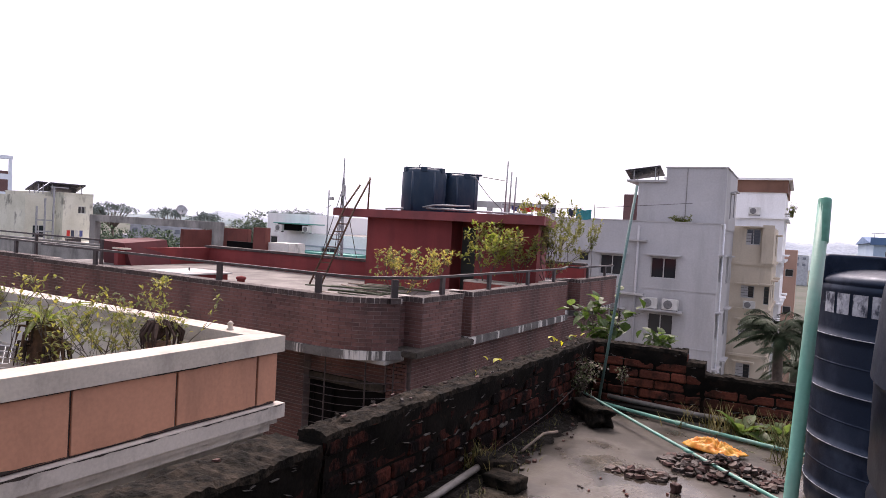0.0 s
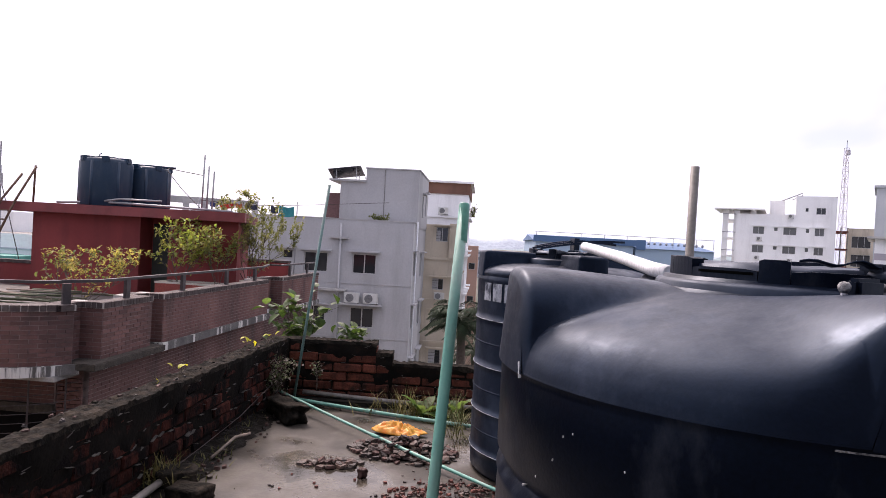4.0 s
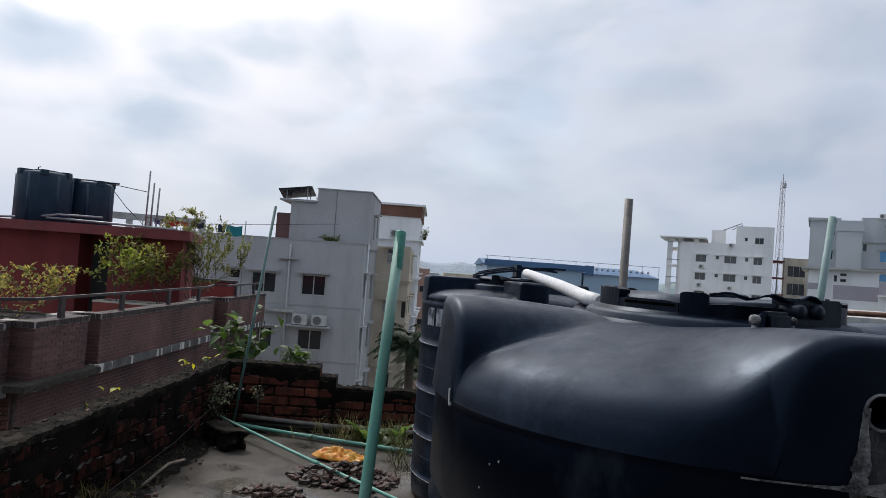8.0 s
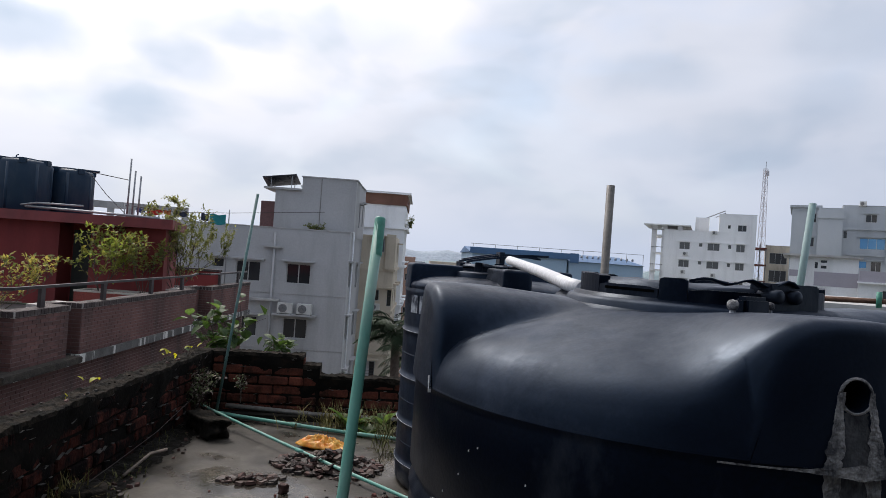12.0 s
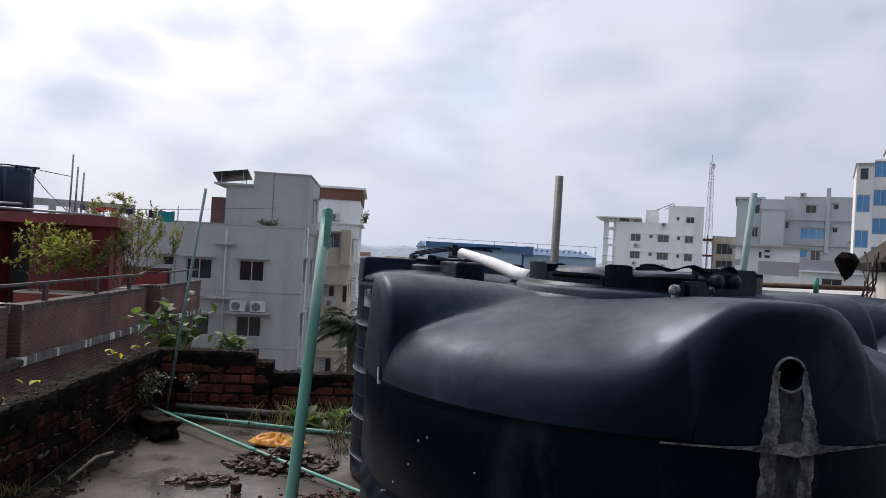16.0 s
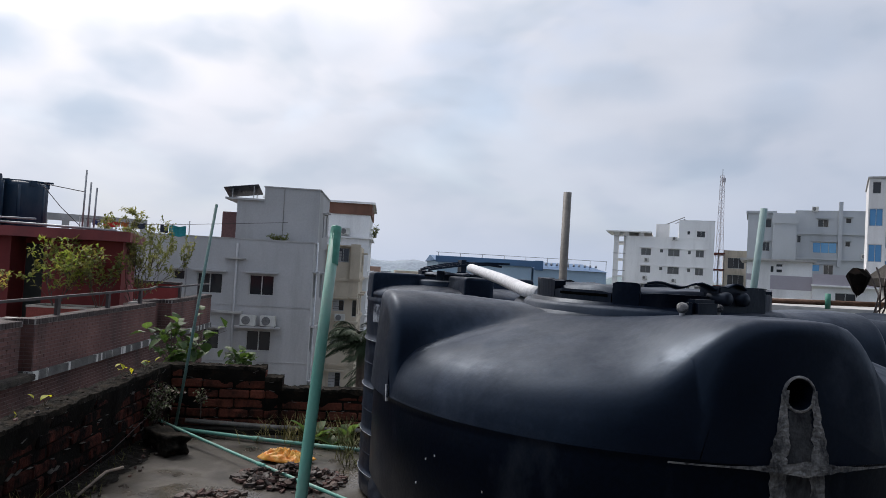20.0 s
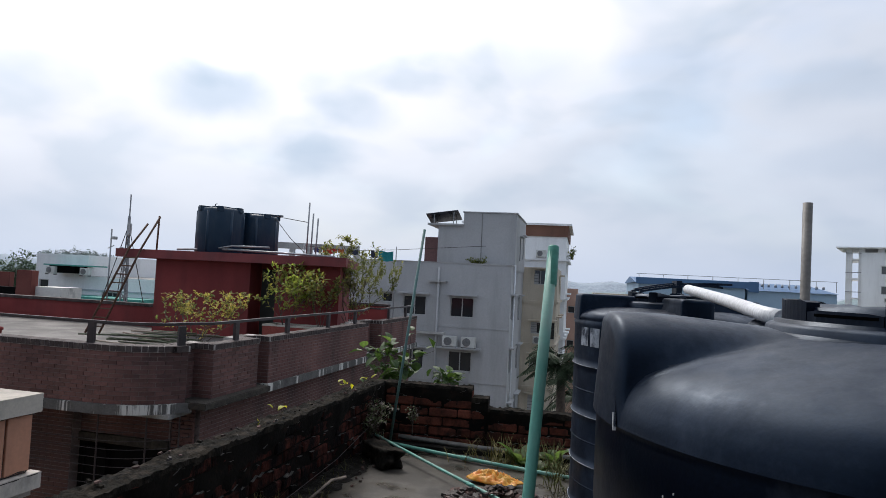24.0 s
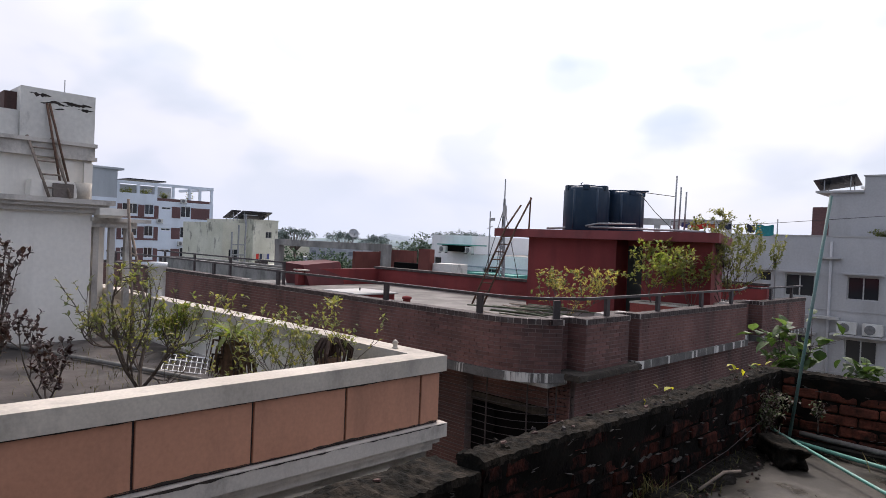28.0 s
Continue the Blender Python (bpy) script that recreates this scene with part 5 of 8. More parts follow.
for nm, n0 in (("parapet_left", 26), ("parapet_left.001", 40), ("parapet_back", 20)):
    wall_ = bpy.data.objects[nm]
    ln_, wd_, ht_ = {"parapet_left": (4.08, 0.25, 0.444), "parapet_left.001": (3.46, 0.14, 0.50), "parapet_back": (0.7, 0.14, 0.48)}[nm]
    chips = [shard_mesh("coping_chip", 900 + k, 1.0, ("coping_old", "brick_bit2", "flake")[k % 3], 0.5) for k in range(6)]
    rr = random.Random(n0)
    for k in range(n0):
        ob = new("coping_chip", chips[rr.randrange(6)])
        ob.parent = wall_
        s = rr.uniform(0.007, 0.022)
        ob.location = (rr.uniform(0.03, ln_ - 0.03), rr.uniform(0.0, wd_), ht_ + 0.016)
        ob.rotation_euler = (rr.uniform(-0.4, 0.4), rr.uniform(-0.4, 0.4), rr.uniform(0, 6.3))
        ob.scale = (s, s * rr.uniform(0.5, 1), s)


def lump(name, label, category, m, sx, sy, sz, material, seed, sub=3, amp=0.25):
    bm = bmesh.new()
    bmesh.ops.create_cube(bm, size=1.0)
    bmesh.ops.subdivide_edges(bm, edges=bm.edges[:], cuts=sub, use_grid_fill=True)
    for v in bm.verts:
        d = noise.noise(v.co * 3 + Vector((seed, 0, 0))) * amp * 0.5 + noise.noise(v.co * 8 + Vector((0, seed, 0))) * amp * 0.2
        p = v.co * (1 + d)
        v.co = Vector((p.x * sx, p.y * sy, max(0.0, (p.z + 0.5)) * sz))
    for f in bm.faces:
        f.smooth = True
    ob = part(name, bm, material, None, m=m)
    return tagged(ob, label, category)


lump("brick_chunk", "broken lump of old brickwork lying on the floor", "rubble", pose(-0.56, 4.76, 0, 0, 0, -52), 0.36, 0.15, 0.13, "coping_old", 2, 6, 0.7)
lump("brick_chunk", "flat slab of broken mortar by the parapet", "rubble", pose(-0.83, 3.36, 0, 0, 0, 20), 0.20, 0.16, 0.09, "coping_old", 4)
lump("brick_chunk", "flat slab of broken mortar by the parapet", "rubble", pose(-0.70, 3.20, 0, 0, 0, -15), 0.20, 0.14, 0.06, "coping_old", 6)
lump("brick_chunk", "red broken brick end on the floor", "rubble", pose(0.14, 3.62, 0, 0, 0, 40), 0.045, 0.035, 0.05, "brick_bit2", 9, 5, 0.9)


def crumpled_bag(label, m, a, b, h, seed):
    """A crushed film bag: a low dome of sharp folds with a wavy outline."""
    bm = bmesh.new()
    rings, seg = 16, 64
    rows = []
    for i in range(rings + 1):
        q = i / rings
        row = []
        for k in range(seg):
            an = 2 * math.pi * k / seg
            c = Vector((math.cos(an), math.sin(an), 0))
            rim = 1 + 0.28 * noise.noise(c * 1.6 + Vector((seed, 0, 0))) + 0.12 * noise.noise(c * 5 + Vector((0, seed, 0)))
            x, y = a * q * rim * c.x, b * q * rim * c.y
            fold = abs(noise.noise(Vector((x * 14 + seed, y * 34, 1)))) + 0.6 * abs(noise.noise(Vector((x * 34, y * 60 + seed, 4))))
            z = h * max(0.0, 1 - q ** 2.6) * (1.15 - 1.25 * fold) * (1 - 0.35 * x / a) + 0.004
            row.append(bm.verts.new((x, y, max(0.002, z))))
        rows.append(row)
    foot = [bm.verts.new((v.co.x * 0.97, v.co.y * 0.97, 0.0)) for v in rows[-1]]
    rows.append(foot)
    for r0, r1 in zip(rows[1:], rows[2:]):
        for k in range(seg):
            bm.faces.new((r0[k], r1[k], r1[(k + 1) % seg], r0[(k + 1) % seg])).smooth = True
    bmesh.ops.remove_doubles(bm, verts=rows[0], dist=0.001)
    bmesh.ops.delete(bm, geom=[v for v in bm.verts if not v.link_faces], context="VERTS")
    bm.faces.new(rows[1])
    bmesh.ops.recalc_face_normals(bm, faces=bm.faces[:])
    return tagged(part("plastic_bag", bm, "bag", None, m=m), label, "bag")


crumpled_bag("crumpled orange and yellow plastic bag", pose(0.31, 4.50, 0.018, 0, 0, -12), 0.175, 0.095, 0.066, 5)
lump("cement_pad", "low mortar strip along the foot of the back parapet", "rubble", pose(0.2, 5.27, 0, 0, 0, -2), 1.5, 0.12, 0.035, "mortar_old", 14, 5, 0.3)


# ---- plants ----
def leaf_geo(bm, p, d, up, l, w, fold=0.25):
    """One folded leaf from p along d."""
    d = d.normalized(); s = d.cross(up)
    s = s.normalized() if s.length > 1e-4 else d.orthogonal().normalized()
    n = s.cross(d)
    a, t = bm.verts.new(p), bm.verts.new(p + d * l - n * l * 0.12)
    if w > 0.6 * l:
        row = None
        for q, k in ((0.22, 0.40), (0.50, 0.50), (0.78, 0.30)):
            c = p + d * l * q - n * l * 0.25 * q * q
            nxt = [bm.verts.new(c + s * w * k + n * w * fold * k), bm.verts.new(c), bm.verts.new(c - s * w * k + n * w * fold * k)]
            if row:
                bm.faces.new((row[0], row[1], nxt[1], nxt[0])); bm.faces.new((row[1], row[2], nxt[2], nxt[1]))
            else:
                bm.faces.new((a, nxt[1], nxt[0])); bm.faces.new((a, nxt[2], nxt[1]))
            row = nxt
        t.co = p + d * l - n * l * 0.3
        bm.faces.new((row[0], row[1], t)); bm.faces.new((row[1], row[2], t))
        return
    m1, m2 = p + d * l * 0.45, p + d * l * 0.45
    l1 = bm.verts.new(m1 + s * w / 2 + n * w * fold); r1 = bm.verts.new(m2 - s * w / 2 + n * w * fold); c = bm.verts.new(m1)
    for f in ((a, l1, c), (c, l1, t), (a, c, r1), (c, r1, t)):
        bm.faces.new(f)


def rand_dir(rr, up=0.0):
    v = Vector((rr.gauss(0, 1), rr.gauss(0, 1), rr.gauss(0, 1) + up))
    return v.normalized()


def shrub(label, m, h, spread, stems, leaves, size, material, seed, category="shrub", name="shrub", wood="bark", tips=None, bare=0.3, thick=0.012, aspect=0.5, group=""):
    """Branching stems with leaves on the twigs; bare: the leafless share of each stem."""
    rr = random.Random(seed)
    t = thing(name, label, category, m, group)
    wood_bm, leaf_bm, leaf2 = bmesh.new(), bmesh.new(), bmesh.new()
    twigs = []
    for s in range(stems):
        an = 2 * math.pi * (s + rr.random()) / stems
        out = spread * rr.uniform(0.3, 1.0)
        top = Vector((out * math.cos(an), out * math.sin(an), h * rr.uniform(0.65, 1.0)))
        pts = []
        for k in range(6):
            q = k / 5
            pts.append(Vector((top.x * q ** 1.3, top.y * q ** 1.3, top.z * q)) + Vector((rr.uniform(-1, 1), rr.uniform(-1, 1), 0)) * 0.03 * h * (0 < k))
        tube(pts, [thick * (1 - 0.8 * k / 5) for k in range(6)], 5, wood_bm)
        for k in range(1, 6):
            for b in range(3):
                base = pts[k - 1].lerp(pts[k], rr.random())
                if base.z < h * bare:
                    continue
                d = rand_dir(rr, 0.5)
                ln = h * rr.uniform(0.12, 0.28)
                mid = base + d * ln * 0.5 + Vector((0, 0, 0.02 * h))
                end = base + d * ln + Vector((0, 0, 0.03 * h))
                tube([base, mid, end], [thick * 0.35, thick * 0.25, thick * 0.12], 4, wood_bm, False)
                twigs += [(base, mid), (mid, end)]
        twigs.append((pts[-2], pts[-1]))
    for i in range(int(leaves * 1.7)):
        a, b = twigs[rr.randrange(len(twigs))]
        p = a.lerp(b, rr.random()) + rand_dir(rr) * size * 0.4
        leaf_geo(leaf2 if tips and rr.random() < 0.35 else leaf_bm, p, rand_dir(rr, 0.25), Vector((0, 0, 1)), size * rr.uniform(0.7, 1.3), size * aspect * rr.uniform(0.8, 1.3))
    part("trunk", wood_bm, wood, t)
    part("foliage", leaf_bm, material, t)
    if tips:
        part("young_foliage", leaf2, tips, t)
    else:
        leaf2.free()
    return t


def branchy(label, m, h, spread, size, leaves, material, seed, category="shrub", name="shrub", wood="bark", tips=None, stems=4, rise=0.5, thick=0.014, aspect=0.45, low=0.15, depth=3, tufts=5):
    """A sparse shrub grown by forking: leaf tufts stand on the ends of thin twigs."""
    rr = random.Random(seed)
    t = thing(name, label, category, m)
    segs, ends = [], []

    def grow(p, d, l, lvl):
        pts = [p]
        for k in range(4):
            d = (d + rand_dir(rr) * 0.22 + Vector((0, 0, 0.10 * rise))).normalized()
            pts.append(pts[-1] + d * l / 4)
        segs.append((pts, lvl))
        if lvl == depth:
            ends.append(pts)
            return
        if lvl >= depth - 2 and lvl > 1:
            ends.append(pts[1:])
        for k in range(rr.randint(3, 4)):
            q = rr.randint(1, 4)
            side = rand_dir(rr); side.z *= 0.6
            grow(pts[q], (d * 0.8 + side * 0.9 + Vector((0, 0, 0.2 * rise))).normalized(), l * rr.uniform(0.5, 0.75), lvl + 1)

    for s in range(stems):
        an = 2 * math.pi * (s + rr.random() * 0.8) / stems
        grow(Vector((0.03 * math.cos(an), 0.03 * math.sin(an), 0)), Vector((math.cos(an), math.sin(an), rise + 0.6 * rr.random())).normalized(), 1.0, 1)
    allp = [p for pts, _ in segs for p in pts]
    zs = sorted(p.z for p in allp); rad = sorted(math.hypot(p.x, p.y) for p in allp)
    kz, kr = h / zs[-1 - len(zs) // 25], spread / rad[-1 - len(rad) // 25]

    def fit_(p):
        # round the crown off softly at its height and width
        z, q = max(0.0, p.z * kz), math.hypot(p.x, p.y) * kr
        z = z if z < 0.8 * h else h * (0.8 + 0.22 * math.tanh((z / h - 0.8) / 0.22))
        s = 1.0 if q < 0.8 * spread else spread * (0.8 + 0.22 * math.tanh((q / spread - 0.8) / 0.22)) / q
        return Vector((p.x * kr * s, p.y * kr * s, z))

    wood_bm, bms = bmesh.new(), (bmesh.new(), bmesh.new())
    for pts, lvl in segs:
        r0 = thick * (1.0, 0.6, 0.32, 0.2)[lvl - 1]
        tube([fit_(p) for p in pts], [r0 * (1 - 0.13 * k) for k in range(len(pts))], 5, wood_bm, False)
    for pts in ends:
        pts = [fit_(p) for p in pts]
        if pts[-1].z < h * low:
            continue
        young = 1 if tips and rr.random() < 0.45 else 0
        for k in range(tufts):
            q = rr.random() ** 0.6 * (len(pts) - 1)
            i = min(len(pts) - 2, int(q))
            p = pts[i].lerp(pts[i + 1], q - i)
            ax = (pts[i + 1] - pts[i]).normalized()
            leaf_geo(bms[young], p, (ax * 0.7 + rand_dir(rr, 0.15)), Vector((0, 0, 1)), size * rr.uniform(0.6, 1.2), size * aspect * rr.uniform(0.8, 1.25))
    part("trunk", wood_bm, wood, t)
    part("foliage", bms[0], material, t)
    if tips:
        part("young_foliage", bms[1], tips, t)
    else:
        bms[1].free()
    return t


def rosette(label, m, n, l, w, material, seed, name="plant", rise=0.7, droop=0.5, category="plant"):
    """A plant of long leaves from one base."""
    rr = random.Random(seed)
    t = thing(name, label, category, m)
    for k in range(n):
        an = 2 * math.pi * (k + rr.uniform(-0.3, 0.3)) / n * 1.0
        ll = l * rr.uniform(0.6, 1.1); up = rise * rr.uniform(0.5, 1.3)
        bm = bmesh.new()
        prev = None
        for i in range(7):
            q = i / 6
            c = Vector((math.cos(an) * ll * q, math.sin(an) * ll * q, ll * (up * q - droop * q * q)))
            ww = w * rr.uniform(0.9, 1.1) * math.sin(math.pi * min(0.97, 0.12 + q * 0.85)) / 2
            s = Vector((-math.sin(an), math.cos(an), 0)) * ww
            row = [bm.verts.new(c - s + Vector((0, 0, ww * 0.4))), bm.verts.new(c), bm.verts.new(c + s + Vector((0, 0, ww * 0.4)))]
            if prev:
                bm.faces.new((prev[0], prev[1], row[1], row[0])); bm.faces.new((prev[1], prev[2], row[2], row[1]))
            prev = row
        for f in bm.faces:
            f.smooth = True
        part("leaf", bm, material, t)
    return t


def grass(label, x, y, a, b, n, h, material, seed, name="grass", z=0.0):
    rr = random.Random(seed)
    bm = bmesh.new()
    for k in range(n):
        p = Vector((x + rr.gauss(0, a), y + rr.gauss(0, b), z))
        d = rand_dir(rr, 1.2); d.z = abs(d.z) + 0.35
        hh = h * rr.uniform(0.4, 1.1); s = Vector((-d.y, d.x, 0)).normalized() * 0.0035
        q = [p, p + d * hh * 0.5, p + d * hh + Vector((d.x, d.y, -0.5)) * hh * 0.25]
        v = [bm.verts.new(q[0] - s), bm.verts.new(q[0] + s), bm.verts.new(q[1] + s * 0.8), bm.verts.new(q[1] - s * 0.8), bm.verts.new(q[2])]
        bm.faces.new(v[:4]); bm.faces.new((v[3], v[2], v[4]))
    return tagged(part(name, bm, material), label, "grass", kind="stuff")


rosette("broad-leaved green plant growing from the roof edge", pose(0.46, 5.04, 0.0), 9, 0.175, 0.092, "leaf_broad", 3, rise=1.3, droop=0.6)
rosette("broad-leaved green plant beside the tank", pose(0.72, 5.08, 0.02), 8, 0.165, 0.085, "leaf_broad", 5, rise=1.25, droop=0.7)
rosette("broad-leaved green plant low on the floor", pose(0.60, 4.92, 0.0), 8, 0.14, 0.075, "leaf_broad", 6, rise=0.7, droop=0.4)
grass("dry and green grass tufts by the back parapet", 0.42, 5.06, 0.20, 0.07, 190, 0.20, "grass_dry", 11)
grass("green grass tufts beside the tank", 0.73, 4.78, 0.04, 0.22, 130, 0.20, "grass_green", 12)
grass("dry grass growing out of the mortar slabs", -0.92, 3.34, 0.06, 0.05, 160, 0.14, "grass_dry", 13, z=0.03)
grass("moss and small weeds along the parapet foot", -0.80, 4.2, 0.05, 0.7, 300, 0.05, "grass_green", 14)
shrub("thin weeds with pale flowers in the parapet corner", pose(-0.74, 5.08, 0.0), 0.46, 0.20, 13, 380, 0.030, "weed", 21, "weed", "weed", "bark", "weed_flower", 0.25, 0.004)
shrub("thin weed growing from the back parapet", pose(-0.42, 5.24, 0.12), 0.24, 0.06, 4, 40, 0.028, "weed", 22, "weed", "weed", "bark", "weed_flower", 0.4, 0.003)
shrub("leafy fig sapling behind the parapet corner", pose(-0.72, 5.86, -0.2), 1.06, 0.20, 7, 110, 0.115, "leaf_fig", 31, "sapling", "sapling", "bark", "leaf_broad", 0.34, 0.012, 0.75)
shrub("small fig sapling behind the back parapet", pose(-0.20, 5.84, 0.0), 0.66, 0.10, 4, 30, 0.095, "leaf_fig", 32, "sapling", "sapling", "bark", "leaf_broad", 0.62, 0.008, 0.8)
for k, (x, y, z, n, s) in enumerate(((-1.00, 3.80, 0.50, 2, 0.042), (-1.03, 3.52, 0.49, 1, 0.038), (-0.86, 4.70, 0.50, 3, 0.042), (-0.80, 5.05, 0.5, 2, 0.045))):
    shrub("yellow-green seedling sprouting from the parapet top", pose(x, y, z), 0.11, 0.07, 3, n, s, "leaf_lime", 40 + k, "seedling", "seedling", "bark", None, 0.3, 0.003, 0.8, "parapet seedlings")
wire = thing("cable", "thin black cable hanging along the parapet", "cable", pose(0, 0, 0))
part("wire", tube([(-1.00, 2.75, 0.01), (-0.93, 3.2, 0.03), (-0.865, 3.8, 0.06), (-0.80, 4.4, 0.10), (-0.73, 5.0, 0.20)], 0.0025, 5), "dark_metal", wire)
part("twig", tube([(-0.78, 3.75, 0.02), (-0.72, 4.02, 0.07), (-0.66, 4.15, 0.06)], 0.010, 6), "bark_dry", wire, "dry pale stick")


# ---- the brick house with the red stair room ----
BR = pose(-4.9, 8.0, 0, 0, 0, -6)
brick_house = thing("house", "dark red brick house with a rounded corner, flat roof and railing", "house", BR)
RIM, ROOFZ = 0.31, -0.43
SH = BR.inverted() @ Vector((-4.0, 8.7, 0))   # where the right face starts
EX, EY = SH.x, SH.y
BACK = EY + 10.6


def rim_path(turn=0.0):
    """The outline of the brick parapet: along the front from the far left, round the corner, back along the right side with its two slots."""
    pts = [(-17.0, 0.30), (-8.1, 0.30), (-8.1, 0.0), (EX - 1.15 - 0.025 * turn, 0.0)]
    for k in range(1, 7 if not turn else 8):
        a = radians(min(-30, -90 + 10 * k - turn))
        pts.append((EX - 1.15 + 1.15 * math.cos(a), 1.15 + 1.15 * math.sin(a)))
    for a, b, off in ((-0.19, 0.17, 0.32), (0.17, 1.43, 0.0), (1.43, 1.79, 0.32), (1.79, 6.48, 0.0), (6.48, 7.49, 0.30), (7.49, 10.6, 0.0)):
        pts += [(EX - off, EY + a), (EX - off, EY + b)]
    return pts


def offset_path(path, t):
    """The path moved t to the left of its run, mitred."""
    P2 = [Vector(p) for p in path]
    out = []
    for i, p in enumerate(P2):
        n1 = (P2[i] - P2[i - 1]).normalized() if i else None
        n2 = (P2[i + 1] - P2[i]).normalized() if i < len(P2) - 1 else None
        n1 = n1 if n1 is not None else n2
        n2 = n2 if n2 is not None else n1
        a, b = Vector((-n1.y, n1.x)), Vector((-n2.y, n2.x))
        m = (a + b)
        m = m / max(0.3, m.dot(a)) if m.length > 1e-4 else a
        out.append(p + m * t)
    return [(v.x, v.y) for v in out]


def sweep_wall(path, z0, z1, thick, bm=None, proud=0.0):
    """A wall along a path, thick to the left of its run."""
    bm = bm or bmesh.new()
    o, i2 = offset_path(path, -proud) if proud else path, offset_path(path, thick)
    n = len(path)
    q = [[bm.verts.new((x, y, z)) for x, y in s] for s, z in ((o, z0), (o, z1), (i2, z1), (i2, z0))]
    for a in range(4):
        b = (a + 1) % 4
        for k in range(n - 1):
            bm.faces.new((q[a][k], q[a][k + 1], q[b][k + 1], q[b][k]))
    for k in (0, n - 1):
        bm.faces.new([q[e][k] for e in range(4)])
    return bm


OUT = rim_path()
part("parapet", sweep_wall(OUT, -0.47, RIM - 0.085, 0.20), "mortar_far", brick_house)
part("coping_bed", sweep_wall(OUT, RIM - 0.085, RIM - 0.006, 0.20, proud=0.013), "coping_joint", brick_house)
part("roof", boxes((-17, EX - 0.36, 0.32, BACK, ROOFZ - 0.20, ROOFZ)), "roof_cement", brick_house)
part("ledge", sweep_wall(OUT[2:], -0.60, -0.47, 0.3, proud=0.05), "drip_ledge", brick_house, "grey ledge with flaking white paint")
part("slab", rbox(EX - 0.30, EX + 0.17, EY - 0.22, EY + 1.60, -0.555, -0.462, 0.012), "moss_concrete", brick_house, "mouldy projecting slab")


def brick_rows(path, z0, rows, course=0.058, length=0.19, odd=None, seed=1):
    """Poses of bricks laid along a path: (x, y, z, angle, length)."""
    rr = random.Random(seed)
    out = []
    for c in range(rows):
        z = z0 + c * course
        pth = odd if odd and c % 2 else path
        for (x0, y0), (x1, y1) in zip(pth, pth[1:]):
            L = math.hypot(x1 - x0, y1 - y0)
            if L < 0.06:
                continue
            an = math.atan2(y1 - y0, x1 - x0)
            s = 0.0 if (c % 2 == 0 or L < 0.25) else -length / 2
            while s < L - 0.04:
                a, b = max(0.0, s), (s + length if L - s - length > 0.06 else L)
                if b - a > 0.05:
                    out.append((x0 + math.cos(an) * a, y0 + math.sin(an) * a, z, an, b - a))
                s = b if b < L else L
    return out


def joined_bricks(poses, depth=0.006, course=0.058, sink=0.02):
    """Many bricks as one mesh."""
    vs, fs = [], []
    for x, y, z, an, l in poses:
        c, s = math.cos(an), math.sin(an)
        k = len(vs)
        for u, v, w in ((0.005, -depth, 0.005), (l - 0.005, -depth, 0.005), (l - 0.005, -depth, course - 0.006), (0.005, -depth, course - 0.006),
                        (0.002, sink, 0.002), (l - 0.002, sink, 0.002), (l - 0.002, sink, course - 0.003), (0.002, sink, course - 0.003)):
            vs.append((x + c * u - s * v, y + s * u + c * v, z + w))
        fs += [tuple(k + i for i in f) for f in ((0, 1, 2, 3), (4, 5, 1, 0), (5, 6, 2, 1), (6, 7, 3, 2), (7, 4, 0, 3))]
    me = bpy.data.meshes.new("bricks")
    me.from_pydata(vs, [], fs)
    return me


def stuff_part(name, me, material, parent, label):
    me.materials.append(M[material])
    ob = new(name, me)
    ob.parent = parent
    return tagged(ob, label, kind="stuff")


rows = brick_rows(OUT, -0.47, 12, odd=rim_path(5.0))
near = [q for q in rows if -1.6 < q[0] and q[1] < EY + 2.4]
near.sort(key=lambda q: (q[0] + 0.3) ** 2 + q[1] ** 2)
single, rest = near[:290], near[290:] + [q for q in rows if q not in near]
FAR_BRICK = {}
for x, y, z, an, l in single:
    key = round(l, 2)
    if key not in FAR_BRICK:
        me = joined_bricks([(0, 0, 0, 0, key)])
        me.name = "brick"
        me.materials.append(M["brick_far"])
        FAR_BRICK[key] = me
    ob = new("brick", FAR_BRICK[key])
    ob.parent = brick_house
    ob.location, ob.rotation_euler = (x, y, z), (0, 0, an)
stuff_part("bricks", joined_bricks(rest), "brick_far_joined", brick_house, "rows of dark red bricks along the parapet")
sold = brick_rows(OUT, RIM - 0.085, 1, 0.085, 0.078)
stuff_part("coping_bricks", joined_bricks([(x, y, z, an, l) for x, y, z, an, l in sold], 0.02, 0.088, 0.21), "coping_brick", brick_house, "upright dark coping bricks with pale joints")

